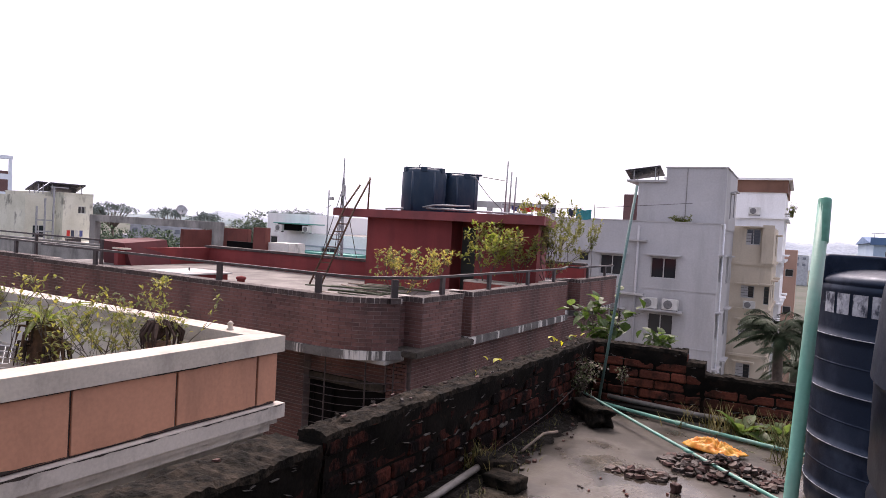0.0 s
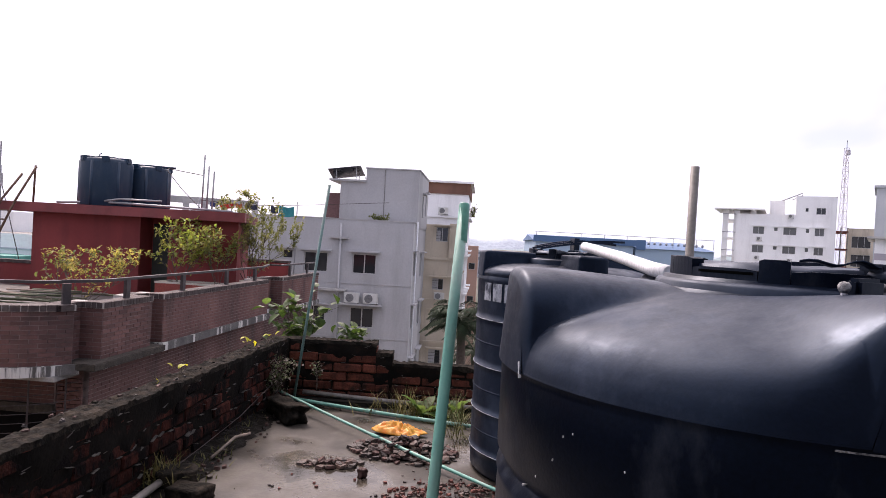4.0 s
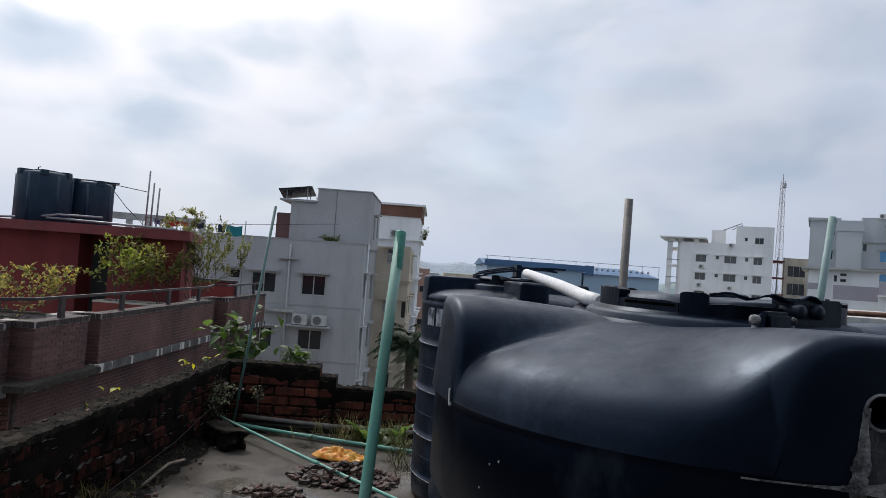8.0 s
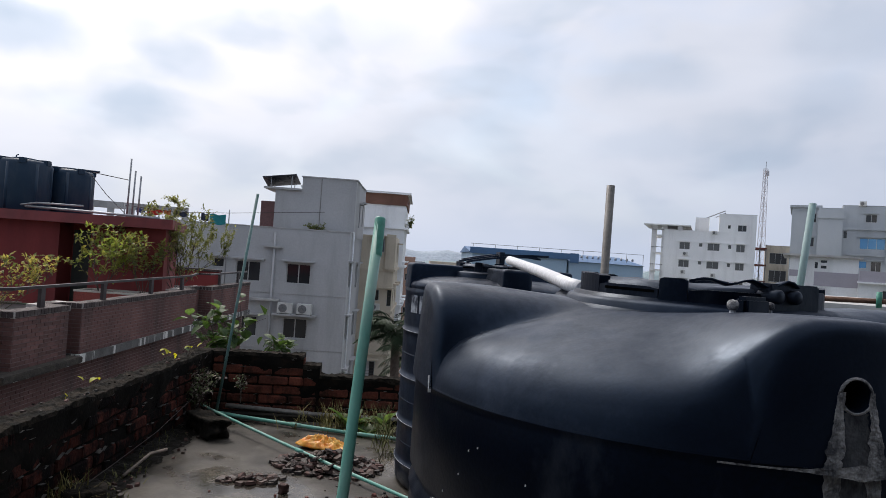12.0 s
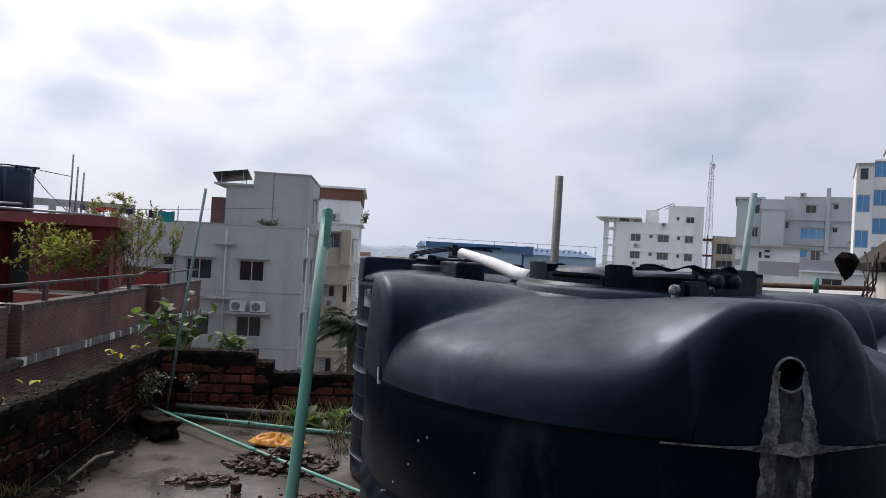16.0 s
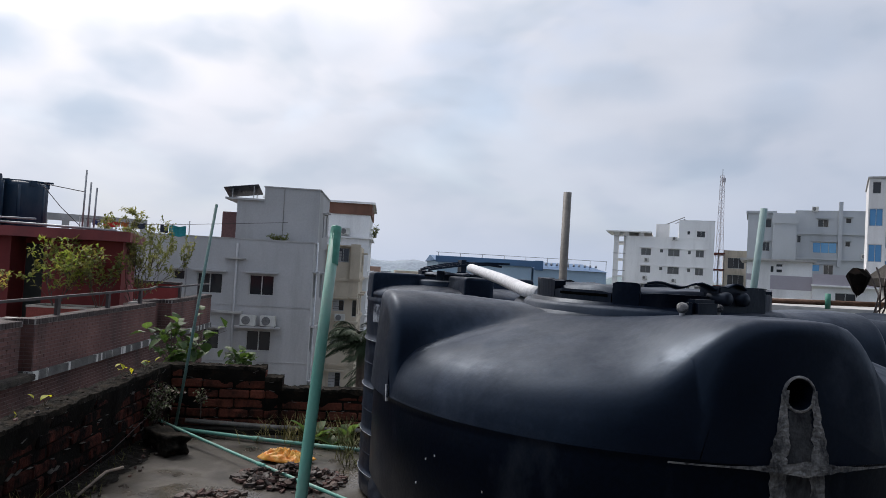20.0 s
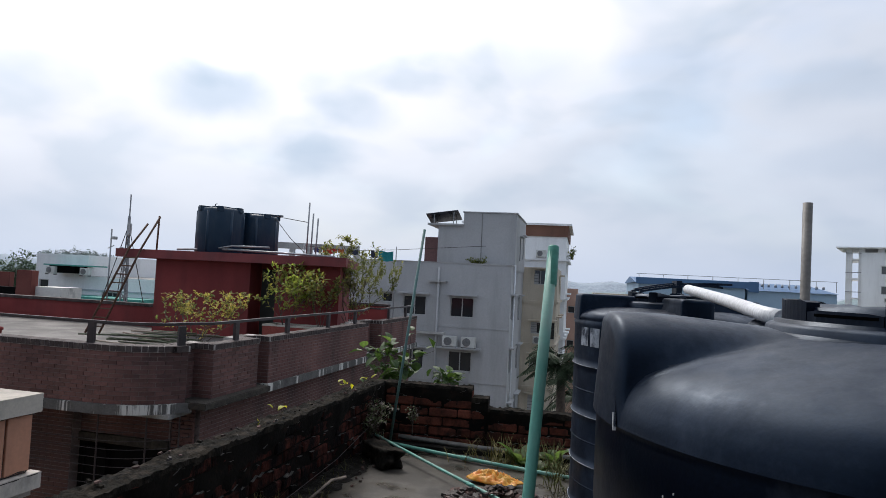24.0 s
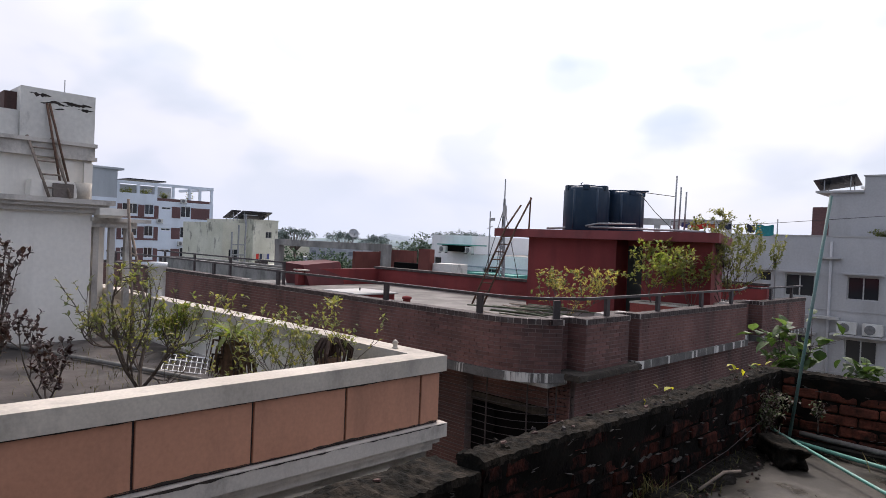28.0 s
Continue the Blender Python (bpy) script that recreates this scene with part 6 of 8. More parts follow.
# lower storeys: the right face goes on in brick, the corner is an open barred balcony
LOWR = [(EX - 0.10, EY + 0.10), (EX - 0.10, BACK)]
part("wall", boxes((-17, -2.2, 0.64, BACK - 0.1, GROUND, -0.60), (-2.2, EX - 0.12, EY + 0.12, BACK - 0.1, GROUND, -0.60)), "mortar_far", brick_house)
part("pier", boxes((-2.198, -1.20, 0.64, EY + 0.015, GROUND, -0.67)), "mortar_far", brick_house)
stuff_part("bricks", joined_bricks(brick_rows([(EX - 0.12, EY + 0.12), (EX - 0.12, EY + 10.4)], -2.57, 34, seed=2) + brick_rows([(-4.2, 0.64), (-2.2, 0.64), (-1.20, 0.64)], -2.57, 33) + brick_rows([(EX - 0.50, EY + 0.016), (EX - 0.14, EY + 0.016)], -2.57, 34)
                                   , 0.006), "brick_far_joined", brick_house, "rows of dark red bricks below the ledge")
part("balcony_floor", boxes((-2.2, EX - 0.14, 0.25, EY + 0.1, -3.55, -3.40)), "moss_concrete", brick_house)
# near-black sheet paints in the shade of the balcony openings
part("balcony_back", boxes((-2.2, EX - 0.14, EY + 0.02, EY + 0.118, -3.4, -1.20)), "void_wall", brick_house, "near-black sheet for the shaded openings inside the balcony")
part("balcony_back", boxes((-2.2, EX - 0.52, EY + 0.02, EY + 0.118, -1.20, -0.60)), "mortar_far", brick_house)
stuff_part("bricks", joined_bricks(brick_rows([(-2.19, EY + 0.02), (EX - 0.54, EY + 0.02)], -1.08, 8, seed=5)), "brick_far_joined", brick_house, "dark red bricks over the balcony openings")
part("lintel", boxes((-1.19, EX - 0.52, EY - 0.03, EY + 0.018, -1.21, -1.085)), "moss_concrete", brick_house, "dark concrete lintel")
part("balcony_ceiling", boxes((-2.2, EX - 0.2, 0.3, EY + 0.1, -0.66, -0.605)), "concrete", brick_house)
win_m = Matrix.Translation((-2.1, EY - 0.05, 0))
# frame and pane both near-black, balcony shade put into their colour
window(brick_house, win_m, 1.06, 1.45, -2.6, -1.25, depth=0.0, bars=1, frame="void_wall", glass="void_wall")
grill = part("balcony_grille", bmesh.new(), "dark_metal", brick_house)
arc = [(-2.2, 0.12), (EX - 1.15, 0.12)] + [(EX - 1.15 + 1.03 * math.cos(radians(-90 + 12 * k)), 1.15 + 1.03 * math.sin(radians(-90 + 12 * k))) for k in range(1, 8)]
for k in range(11):
    z = -0.75 - 0.115 * k
    part("bar", tube([(x, y, z - 0.0) for x, y in arc], 0.005, 5), "rail_metal", grill)
for k in (0, 1, 4, 6, 8):
    part("upright", tube([(*arc[k], -2.2), (*arc[k], -0.60)], 0.012, 5), "rail_metal", grill)

# railing on the parapet
railing = thing("railing", "dark iron railing of flat bars on short posts", "railing", BR)
RP = offset_path(OUT, 0.10)
part("top_rail", sweep_wall(offset_path([p for i, p in enumerate(RP) if i not in (11, 14, 15, 18)], -0.02), 0.575, 0.615, 0.05), "rail_metal", railing)
for x in (-16.2, -12.8, -9.6, -6.15, -2.68, -0.52):
    part("post", boxes((x - 0.05, x + 0.05, 0.08 + (0.3 if x < -8.1 else 0), 0.13 + (0.3 if x < -8.1 else 0), RIM - 0.01, 0.575)), "rail_metal", railing)
for y in (0.9, 2.6, 4.4, 5.9, 8.3, 9.8):
    part("post", boxes((EX - 0.13, EX - 0.08, EY + y - 0.05, EY + y + 0.05, RIM - 0.01, 0.575)), "rail_metal", railing)
part("post", boxes((-0.05, 0.05, -0.025, 0.025, RIM - 0.01, 0.575)), "rail_metal", railing, m=pose(0.555, 0.565, 0, 0, 0, 56))
railing2 = thing("railing", "dark iron railing along the farther roof edge", "railing", BR)
part("top_rail", boxes((-17, -9.0, 2.05, 2.10, 0.62, 0.66)), "rail_metal", railing2)
for x in (-16.4, -14.2, -11.9, -9.05):
    part("post", boxes((x - 0.04, x + 0.04, 2.05, 2.10, ROOFZ, 0.62)), "rail_metal", railing2)

# on its roof
wb_ = tagged(part("roof_wall", boxes((-14.5, -5.6, 9.75, 9.95, ROOFZ, 0.16), (-14.5, -14.3, 6.0, 9.75, ROOFZ, 0.16)), "red_paint", None, m=BR), "low red painted inner wall on the brick house roof", "wall")
tagged(part("roof_wall", rbox(-5.7, 3.5 - 6.0, 18.6, 18.85, ROOFZ, 0.2, 0.01), "red_paint", None, m=BR), "low red painted wall at the back of the roof", "wall")
for a, b, y0, y1, z in ((-14.5, -5.6, 9.70, 10.0, 0.16), (-5.7, -2.5, 18.55, 18.9, 0.2)):
    tagged(part("wall_coping", rbox(a - 0.03, b + 0.03, y0, y1, z, z + 0.09, 0.01), "coping_brick", None, m=BR), "dark brick coping along a low red wall", "coping", kind="structure")
hatch = thing("roof_hatch", "low red painted hatch box with a white slab top", "hatch", BR)
part("base", boxes((-8.85, -7.5, 3.3, 4.6, ROOFZ, -0.13)), "red_paint", hatch)
part("slab", rbox(-8.93, -7.42, 3.22, 4.68, -0.12, -0.08, 0.01), "concrete_pale", hatch)
part("lifting_ring", tube([(-8.2, 3.95, -0.07), (-8.2, 3.95, 0.01)], 0.02, 6), "dark_metal", hatch)
stub = thing("pipe_stub", "short red capped pipe on the roof", "pipe", BR)
part("pipe", lathe([(0.10, ROOFZ), (0.10, -0.22), (0.13, -0.22), (0.13, -0.16), (0.0, -0.12)], 14, cx=-7.0, cy=4.6), "red_paint", stub)
cham = thing("roof_room", "low sloping red painted tank chamber", "building", BR)
bm = bmesh.new()
vs = [bm.verts.new(p) for p in ((-15.5, 6.3, ROOFZ), (-14.0, 6.3, ROOFZ), (-14.2, 8.0, ROOFZ), (-15.5, 8.0, ROOFZ), (-15.7, 6.2, 0.34), (-14.3, 6.2, 0.30), (-14.5, 8.0, 0.42), (-15.6, 8.0, 0.45))]
for f in ((3, 2, 1, 0), (4, 5, 6, 7), (0, 1, 5, 4), (1, 2, 6, 5), (2, 3, 7, 6), (3, 0, 4, 7)):
    bm.faces.new([vs[i] for i in f])
part("wall", bm, "red_shaded", cham)
part("slab", rbox(-14.55, -13.95, 5.95, 6.25, 0.10, 0.15, 0.01), "cap_white", cham)
sticks = thing("bamboo_sticks", "bundle of greenish bamboo sticks lying on the roof", "sticks", BR)
rr = random.Random(4)
for k in range(24):
    x, y = -3.5 + rr.uniform(-0.5, 0.5), 5.7 + rr.uniform(-0.9, 0.6)
    an = rr.uniform(-0.5, 0.3); l = rr.uniform(0.7, 1.3)
    part("stick", tube([(x - l * math.cos(an), y - l * math.sin(an), ROOFZ + 0.03 + 0.01 * k), (x + l * math.cos(an), y + l * math.sin(an), ROOFZ + 0.03 + 0.012 * k)], 0.019, 6), "bamboo" if k % 3 else "bark_dry", sticks)


def planter(label, x, y, w, d, h):
    t = thing("planter", label, "planter", BR @ Matrix.Translation((x, y, ROOFZ)), group="red planters")
    bm = boxes((-w / 2, w / 2, -d / 2, -d / 2 + 0.07, 0, h), (-w / 2, w / 2, d / 2 - 0.07, d / 2, 0, h), (-w / 2, -w / 2 + 0.07, -d / 2 + 0.07, d / 2 - 0.07, 0, h), (w / 2 - 0.07, w / 2, -d / 2 + 0.07, d / 2 - 0.07, 0, h))
    part("box", bm, "red_planter", t)
    part("rim", boxes((-w / 2 - 0.01, w / 2 + 0.01, -d / 2 - 0.01, -d / 2 + 0.075, h, h + 0.04), (-w / 2 - 0.01, w / 2 + 0.01, d / 2 - 0.075, d / 2 + 0.01, h, h + 0.04), (-w / 2 - 0.01, -w / 2 + 0.075, -d / 2 + 0.075, d / 2 - 0.075, h, h + 0.04), (w / 2 - 0.075, w / 2 + 0.01, -d / 2 + 0.075, d / 2 - 0.075, h, h + 0.04)), "cap_white", t)
    part("soil", boxes((-w / 2 + 0.07, w / 2 - 0.07, -d / 2 + 0.07, d / 2 - 0.07, 0, h - 0.05)), "soil", t)
    return t


# shrubs stand where the rays through them cross the roof, in low planters
for lab, x, y, w, h in (("red planter with a white rim holding a citrus shrub", -1.15, 7.6, 1.5, 0.50), ("red planter with a white rim holding a tall thin tree", -0.2, 9.9, 1.3, 0.46)):
    planter(lab, x, y, w, 0.7, h)
branchy("yellowing round leafy shrub on the roof", BR @ pose(-1.92, 4.45, ROOFZ), 1.34, 1.06, 0.105, 0, "leaf_gold", 51, tips="leaf_dull", stems=5, rise=0.8, tufts=3, depth=4, low=0.42, thick=0.011)
branchy("bright green citrus shrub with upright branches on the roof", BR @ pose(-1.48, 7.6, ROOFZ + 0.43), 1.58, 0.78, 0.140, 0, "leaf_bright", 52, tips="leaf_yel", stems=5, rise=1.6, tufts=3, depth=4, low=0.16, thick=0.012)
branchy("yellowish loose citrus shrub beside another", BR @ pose(-0.62, 7.8, ROOFZ + 0.43), 1.40, 0.66, 0.115, 0, "leaf_yel", 53, tips="leaf_dull", stems=4, rise=1.1, tufts=3, depth=4, low=0.2, thick=0.010)
branchy("airy thin-leaved tree in a roof planter", BR @ pose(-0.72, 9.9, ROOFZ + 0.40), 2.42, 1.42, 0.108, 0, "leaf_olive", 54, tips="leaf_dull", stems=6, rise=0.7, tufts=9, depth=4, low=0.20, category="tree", name="small_tree", thick=0.012)

# the stair room
PENT = pose(-9.87, 16.96, 0, 0, 0, -6)
pent = thing("stair_room", "dull red painted stair room with a flat overhanging roof", "building", PENT)
part("wall", boxes((0, 2.9, 0, 4.5, ROOFZ, 1.60), (2.9, 3.65, 0.6, 4.5, ROOFZ, 1.60)), "red_paint", pent)
def prism(poly, z0, z1):
    """An upright body over a plan polygon."""
    bm = bmesh.new()
    lo, hi = ([bm.verts.new((x, y, z)) for x, y in poly] for z in (z0, z1))
    bm.faces.new(lo[::-1]); bm.faces.new(hi)
    for k in range(len(poly)):
        n = (k + 1) % len(poly)
        bm.faces.new((lo[k], lo[n], hi[n], hi[k]))
    return bm


part("wall", prism([(3.652, 0.02), (5.45, 0.02), (3.95, 4.498), (3.652, 4.498)], ROOFZ, 1.60), "red_paint", pent)
part("door", boxes((2.95, 3.60, 0.55, 0.60, ROOFZ, 1.45)), "door_olive", pent, "dark olive closed door in the recess")
part("roof", prism([(-1.05, -0.35), (5.75, -0.35), (4.1, 4.8), (-1.05, 4.8)], 1.60, 1.83), "red_slab", pent)
part("roof_pipe", tube([(0.7, -0.1, 1.87), (2.0, 0.0, 1.93), (3.6, 0.0, 1.90), (5.2, 0.2, 1.86)], 0.03, 6), "steel", pent)
part("roof_pipe", tube([(1.4, 0.05, 1.88), (2.4, -0.15, 2.02), (3.5, -0.15, 2.02)], 0.025, 6), "steel", pent)


def far_tank(x, y, r, h, turn):
    t = thing("water_tank", "black plastic water tank on the red stair room roof", "water tank", PENT @ pose(x, y, 1.83, 0, 0, turn), group="stair room water tanks")
    prof = [(0, 0), (r - 0.02, 0), (r, 0.02), (r, h - 0.12), (r - 0.01, h - 0.05), (r - 0.05, h), (r * 0.55, h + 0.03), (0, h + 0.035)]
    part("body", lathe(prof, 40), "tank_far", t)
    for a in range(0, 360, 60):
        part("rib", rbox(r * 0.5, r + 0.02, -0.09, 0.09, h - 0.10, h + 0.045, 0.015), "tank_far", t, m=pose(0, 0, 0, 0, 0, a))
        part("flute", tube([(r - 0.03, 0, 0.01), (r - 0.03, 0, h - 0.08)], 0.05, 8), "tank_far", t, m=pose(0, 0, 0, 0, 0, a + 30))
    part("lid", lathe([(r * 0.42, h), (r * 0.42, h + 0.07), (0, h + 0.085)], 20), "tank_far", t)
    return t


far_tank(1.63, 0.45, 0.62, 1.22, 0)
t2 = far_tank(2.12, 1.62, 0.60, 1.16, 25)
part("overflow_pipe", tube([(0.3, -0.3, 1.20), (0.72, -0.45, 1.18)], 0.025, 6), "tank_far", t2)
part("vent", tube([(-0.2, 0, 1.2), (-0.2, 0, 1.36), (-0.15, 0, 1.38)], 0.015, 6), "tank_far", bpy.data.objects["water_tank.003"]) if "water_tank.003" in bpy.data.objects else None
poles = thing("roof_poles", "thin steel poles and stay wires on the stair room roof", "poles", PENT)
for x, y, h in ((4.05, 0.9, 3.35), (4.18, 0.9, 3.05), (4.42, 0.7, 2.9)):
    part("pole", tube([(x, y, 1.83), (x + 0.02, y, h)], 0.022, 6), "steel", poles)
part("cable", tube([(2.72, 1.5, 3.0), (4.05, 0.9, 2.80)], 0.010, 5), "dark_metal", poles)
part("cable", tube([(2.72, 1.5, 2.95), (3.4, 1.1, 2.4), (4.0, 0.9, 1.95)], 0.010, 5), "dark_metal", poles)
wash = thing("clothes_line", "washing line with red, orange and teal clothes behind the trees", "clothes", pose(-7.6, 22.4, 0.22, 0, 0, 14))
part("line", tube([(0, 0, 2.15), (1.6, 0, 2.06), (3.2, 0, 2.18), (6.5, 0, 2.5)], 0.008, 5), "dark_metal", wash)
part("line_post", tube([(0, 0, ROOFZ - 0.22), (0, 0, 2.2)], 0.02, 6), "steel", wash)
part("line_post", tube([(3.25, 0, ROOFZ - 0.22), (3.25, 0, 2.3)], 0.02, 6), "steel", wash)
for x0, x1, c, dz in ((0.35, 0.62, "cloth_blue", 0.15), (0.66, 1.15, "cloth_red", 0.17), (1.18, 1.4, "cloth_orange", 0.16), (1.5, 1.9, "cloth_dark", 0.18), (2.35, 2.6, "cloth_dark", 0.26), (2.62, 3.15, "cloth_teal", 0.34)):
    bm = bmesh.new()
    n = 8
    rws = [[bm.verts.new((x0 + (x1 - x0) * i / n, 0.03 * math.sin(i * 1.9 + r), 2.10 - dz * r + 0.02 * math.sin(i))) for i in range(n + 1)] for r in (0, 0.5, 1)]
    for a, b in zip(rws, rws[1:]):
        for i in range(n):
            bm.faces.new((a[i], a[i + 1], b[i + 1], b[i])).smooth = True
    part("garment", bm, c, wash)
ladder = thing("ladder", "rusty iron ladder leaning on the stair room roof", "ladder", PENT)
for dx in (0.0, 0.42):
    part("rail", tube([(-0.95 + dx, -1.35, ROOFZ), (-0.55 + dx * 0.9, -0.42, 1.86), (-0.35 + dx * 0.9, 0.0, 2.55 if not dx else 2.75)], 0.028, 6), "rust", ladder)
for k in range(9):
    q = 0.08 + 0.1 * k
    a = Vector((-0.95, -1.35, ROOFZ)).lerp(Vector((-0.55, -0.42, 1.86)), q)
    part("rung", tube([a, a + Vector((0.41, 0, 0))], 0.018, 5), "rust", ladder)
part("stay", tube([(-0.02, 0.0, 1.83), (0.0, 0.0, 2.78)], 0.025, 6), "rust", ladder)
mast = thing("antenna_mast", "lattice antenna mast with stay wires behind the stair room", "mast", pose(-12.9, 20.2, 0, 0, 0, -6))
for a in range(3):
    part("leg", tube([(0.14 * math.cos(a * 2.09), 0.14 * math.sin(a * 2.09), -0.43), (0.02 * math.cos(a * 2.09), 0.02 * math.sin(a * 2.09), 3.0)], 0.026, 5), "steel", mast)
br = bmesh.new()
for k in range(11):
    z0, z1 = -0.4 + 0.3 * k, -0.1 + 0.3 * k
    w0, w1 = 0.14 * (1 - (z0 + 0.43) / 3.9), 0.14 * (1 - (z1 + 0.43) / 3.9)
    for a in range(3):
        tube([(w0 * math.cos(a * 2.09), w0 * math.sin(a * 2.09), z0), (w1 * math.cos((a + 1) * 2.09), w1 * math.sin((a + 1) * 2.09), z1)], 0.015, 4, br)
part("bracing", br, "steel", mast)
part("spike", tube([(0, 0, 2.8), (0, 0, 3.72)], 0.024, 5), "steel", mast)
part("panel_aerial", rbox(-0.06, 0.06, -0.05, 0.05, 2.35, 2.75, 0.02), "frame", mast, m=pose(0.12, -0.1, 0))
part("panel_aerial", rbox(-0.08, 0.08, -0.05, 0.05, 1.75, 1.95, 0.02), "frame", mast, m=pose(-0.12, -0.12, 0))
for dx, dy in ((-1.2, -0.4), (1.1, 0.3), (0.5, -1.2), (-0.6, 0.9)):
    part("stay_wire", tube([(0, 0, 2.7), (dx * 0.7, dy * 0.7, -0.43)], 0.013, 4), "dark_metal", mast)
mast_b = thing("antenna_mast", "thin pole with a small camera on it", "mast", pose(-13.5, 20.2, 0))
part("pole", tube([(0, 0, -0.43), (0, 0, 2.55)], 0.025, 6), "steel", mast_b)
part("camera_box", rbox(0.02, 0.20, -0.05, 0.05, 2.2, 2.3, 0.01), "frame", mast_b)
part("cross_arm", tube([(-0.1, 0, 1.9), (0.12, 0, 2.0)], 0.015, 5), "steel", mast_b)
beam = thing("roof_frame", "pale concrete roof frame with open bays behind the stair room", "building", pose(-10.9, 27.5, 0, 0, 0, 18))
part("beam", boxes((0, 3.8, 0, 0.3, 2.45, 2.72)), "concrete_pale", beam)
for x in (0.0, 0.75, 1.5, 2.3, 3.0, 3.55):
    part("column", boxes((x, x + 0.25, 0.02, 0.28, GROUND, 2.45)), "concrete_pale", beam)
part("slab", boxes((-0.2, 4.0, -0.2, 3.0, 1.85, 2.0)), "concrete_pale", beam)


def dish(x, y, z, r, yaw, base=-0.43):
    t = thing("satellite_dish", "grey satellite dish on a short pole", "dish", pose(x, y, 0, 0, 0, yaw))
    part("reflector", lathe([(0.0, 0.0), (r * 0.5, 0.03 * r), (r * 0.8, 0.11 * r), (r, 0.2 * r), (r, 0.23 * r), (r * 0.8, 0.14 * r), (0, 0.03 * r)], 24), "steel", t, m=pose(0, 0, z, 62, 0, 0))
    part("pole", tube([(0, 0.1, base), (0, 0.05, z)], 0.03, 6), "steel", t)
    part("arm", tube([(0, 0, z - r * 0.8), (0, -r * 0.9, z)], 0.012, 5), "dark_metal", t)


dish(-22.6, 22.1, 1.55, 0.24, 60, 1.1)

# ---- the peach house ----
PC = pose(-3.72, 5.2, 0, 0, 0, -6)
PROOF = -0.5
peach = thing("house", "peach panelled house with an off-white coping round its roof", "house", PC)
cop = sweep_wall([(0.0, -12.0), (0.0, 0.0), (-12.0, 0.0)], 0.06, 0.22, 0.28)
part("coping", cop, "cap_white", peach)
part("inner_parapet", sweep_wall([(-0.10, -12.0), (-0.10, -0.10), (-12.0, -0.10)], PROOF, 0.06, 0.15), "cream_wall", peach)
part("wall", boxes((-12, -0.12, -12, -0.12, GROUND, PROOF - 0.25)), "cap_white", peach)
part("roof", boxes((-12, -0.14, -12, -0.14, PROOF - 0.25, PROOF)), "roof_old", peach)
ys = [-0.05, -0.32] + [-0.32 - 0.91 * k for k in range(1, 9)]
for b, a in zip(ys, ys[1:]):
    part("panel", rbox(-0.12, -0.035, a + 0.012, b - 0.012, -0.44, 0.045, 0.004, 1), "peach", peach)
xs = [-0.05, -1.0, -2.0, -3.0]
for b, a in zip(xs, xs[1:]):
    part("panel", rbox(a + 0.012, b - 0.012, -0.12, -0.035, -0.44, 0.045, 0.004, 1), "peach", peach)
part("panel_backing", sweep_wall([(-0.06, -12.0), (-0.06, -0.06), (-12.0, -0.06)], -0.46, 0.06, 0.05), "dark_metal", peach)
for z0, z1, o in ((-0.60, -0.46, 0.02), (-0.66, -0.60, -0.03), (-0.74, -0.66, -0.08), (-0.82, -0.74, -0.12), (-1.0, -0.82, -0.2)):
    part("cornice", sweep_wall([(o, -12.0), (o, o), (-12.0, o)], z0, z1, 0.3), "cornice", peach)
part("lower_panel", boxes((-0.15, -0.115, -8, -0.3, -2.4, -1.05)), "peach", peach)


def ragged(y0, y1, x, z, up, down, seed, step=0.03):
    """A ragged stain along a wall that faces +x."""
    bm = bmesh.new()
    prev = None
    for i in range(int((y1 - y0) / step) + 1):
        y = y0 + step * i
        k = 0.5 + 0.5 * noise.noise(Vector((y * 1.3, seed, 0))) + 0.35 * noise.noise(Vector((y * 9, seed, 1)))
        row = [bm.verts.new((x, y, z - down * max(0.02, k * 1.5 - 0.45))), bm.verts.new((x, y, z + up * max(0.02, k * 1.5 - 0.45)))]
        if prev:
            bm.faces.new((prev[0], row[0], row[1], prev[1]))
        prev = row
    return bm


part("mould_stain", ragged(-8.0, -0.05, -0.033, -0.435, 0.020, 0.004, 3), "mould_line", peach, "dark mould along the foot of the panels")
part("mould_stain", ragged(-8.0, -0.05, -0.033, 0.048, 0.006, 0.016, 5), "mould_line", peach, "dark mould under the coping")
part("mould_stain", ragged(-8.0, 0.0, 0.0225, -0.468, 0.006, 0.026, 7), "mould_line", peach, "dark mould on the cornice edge")


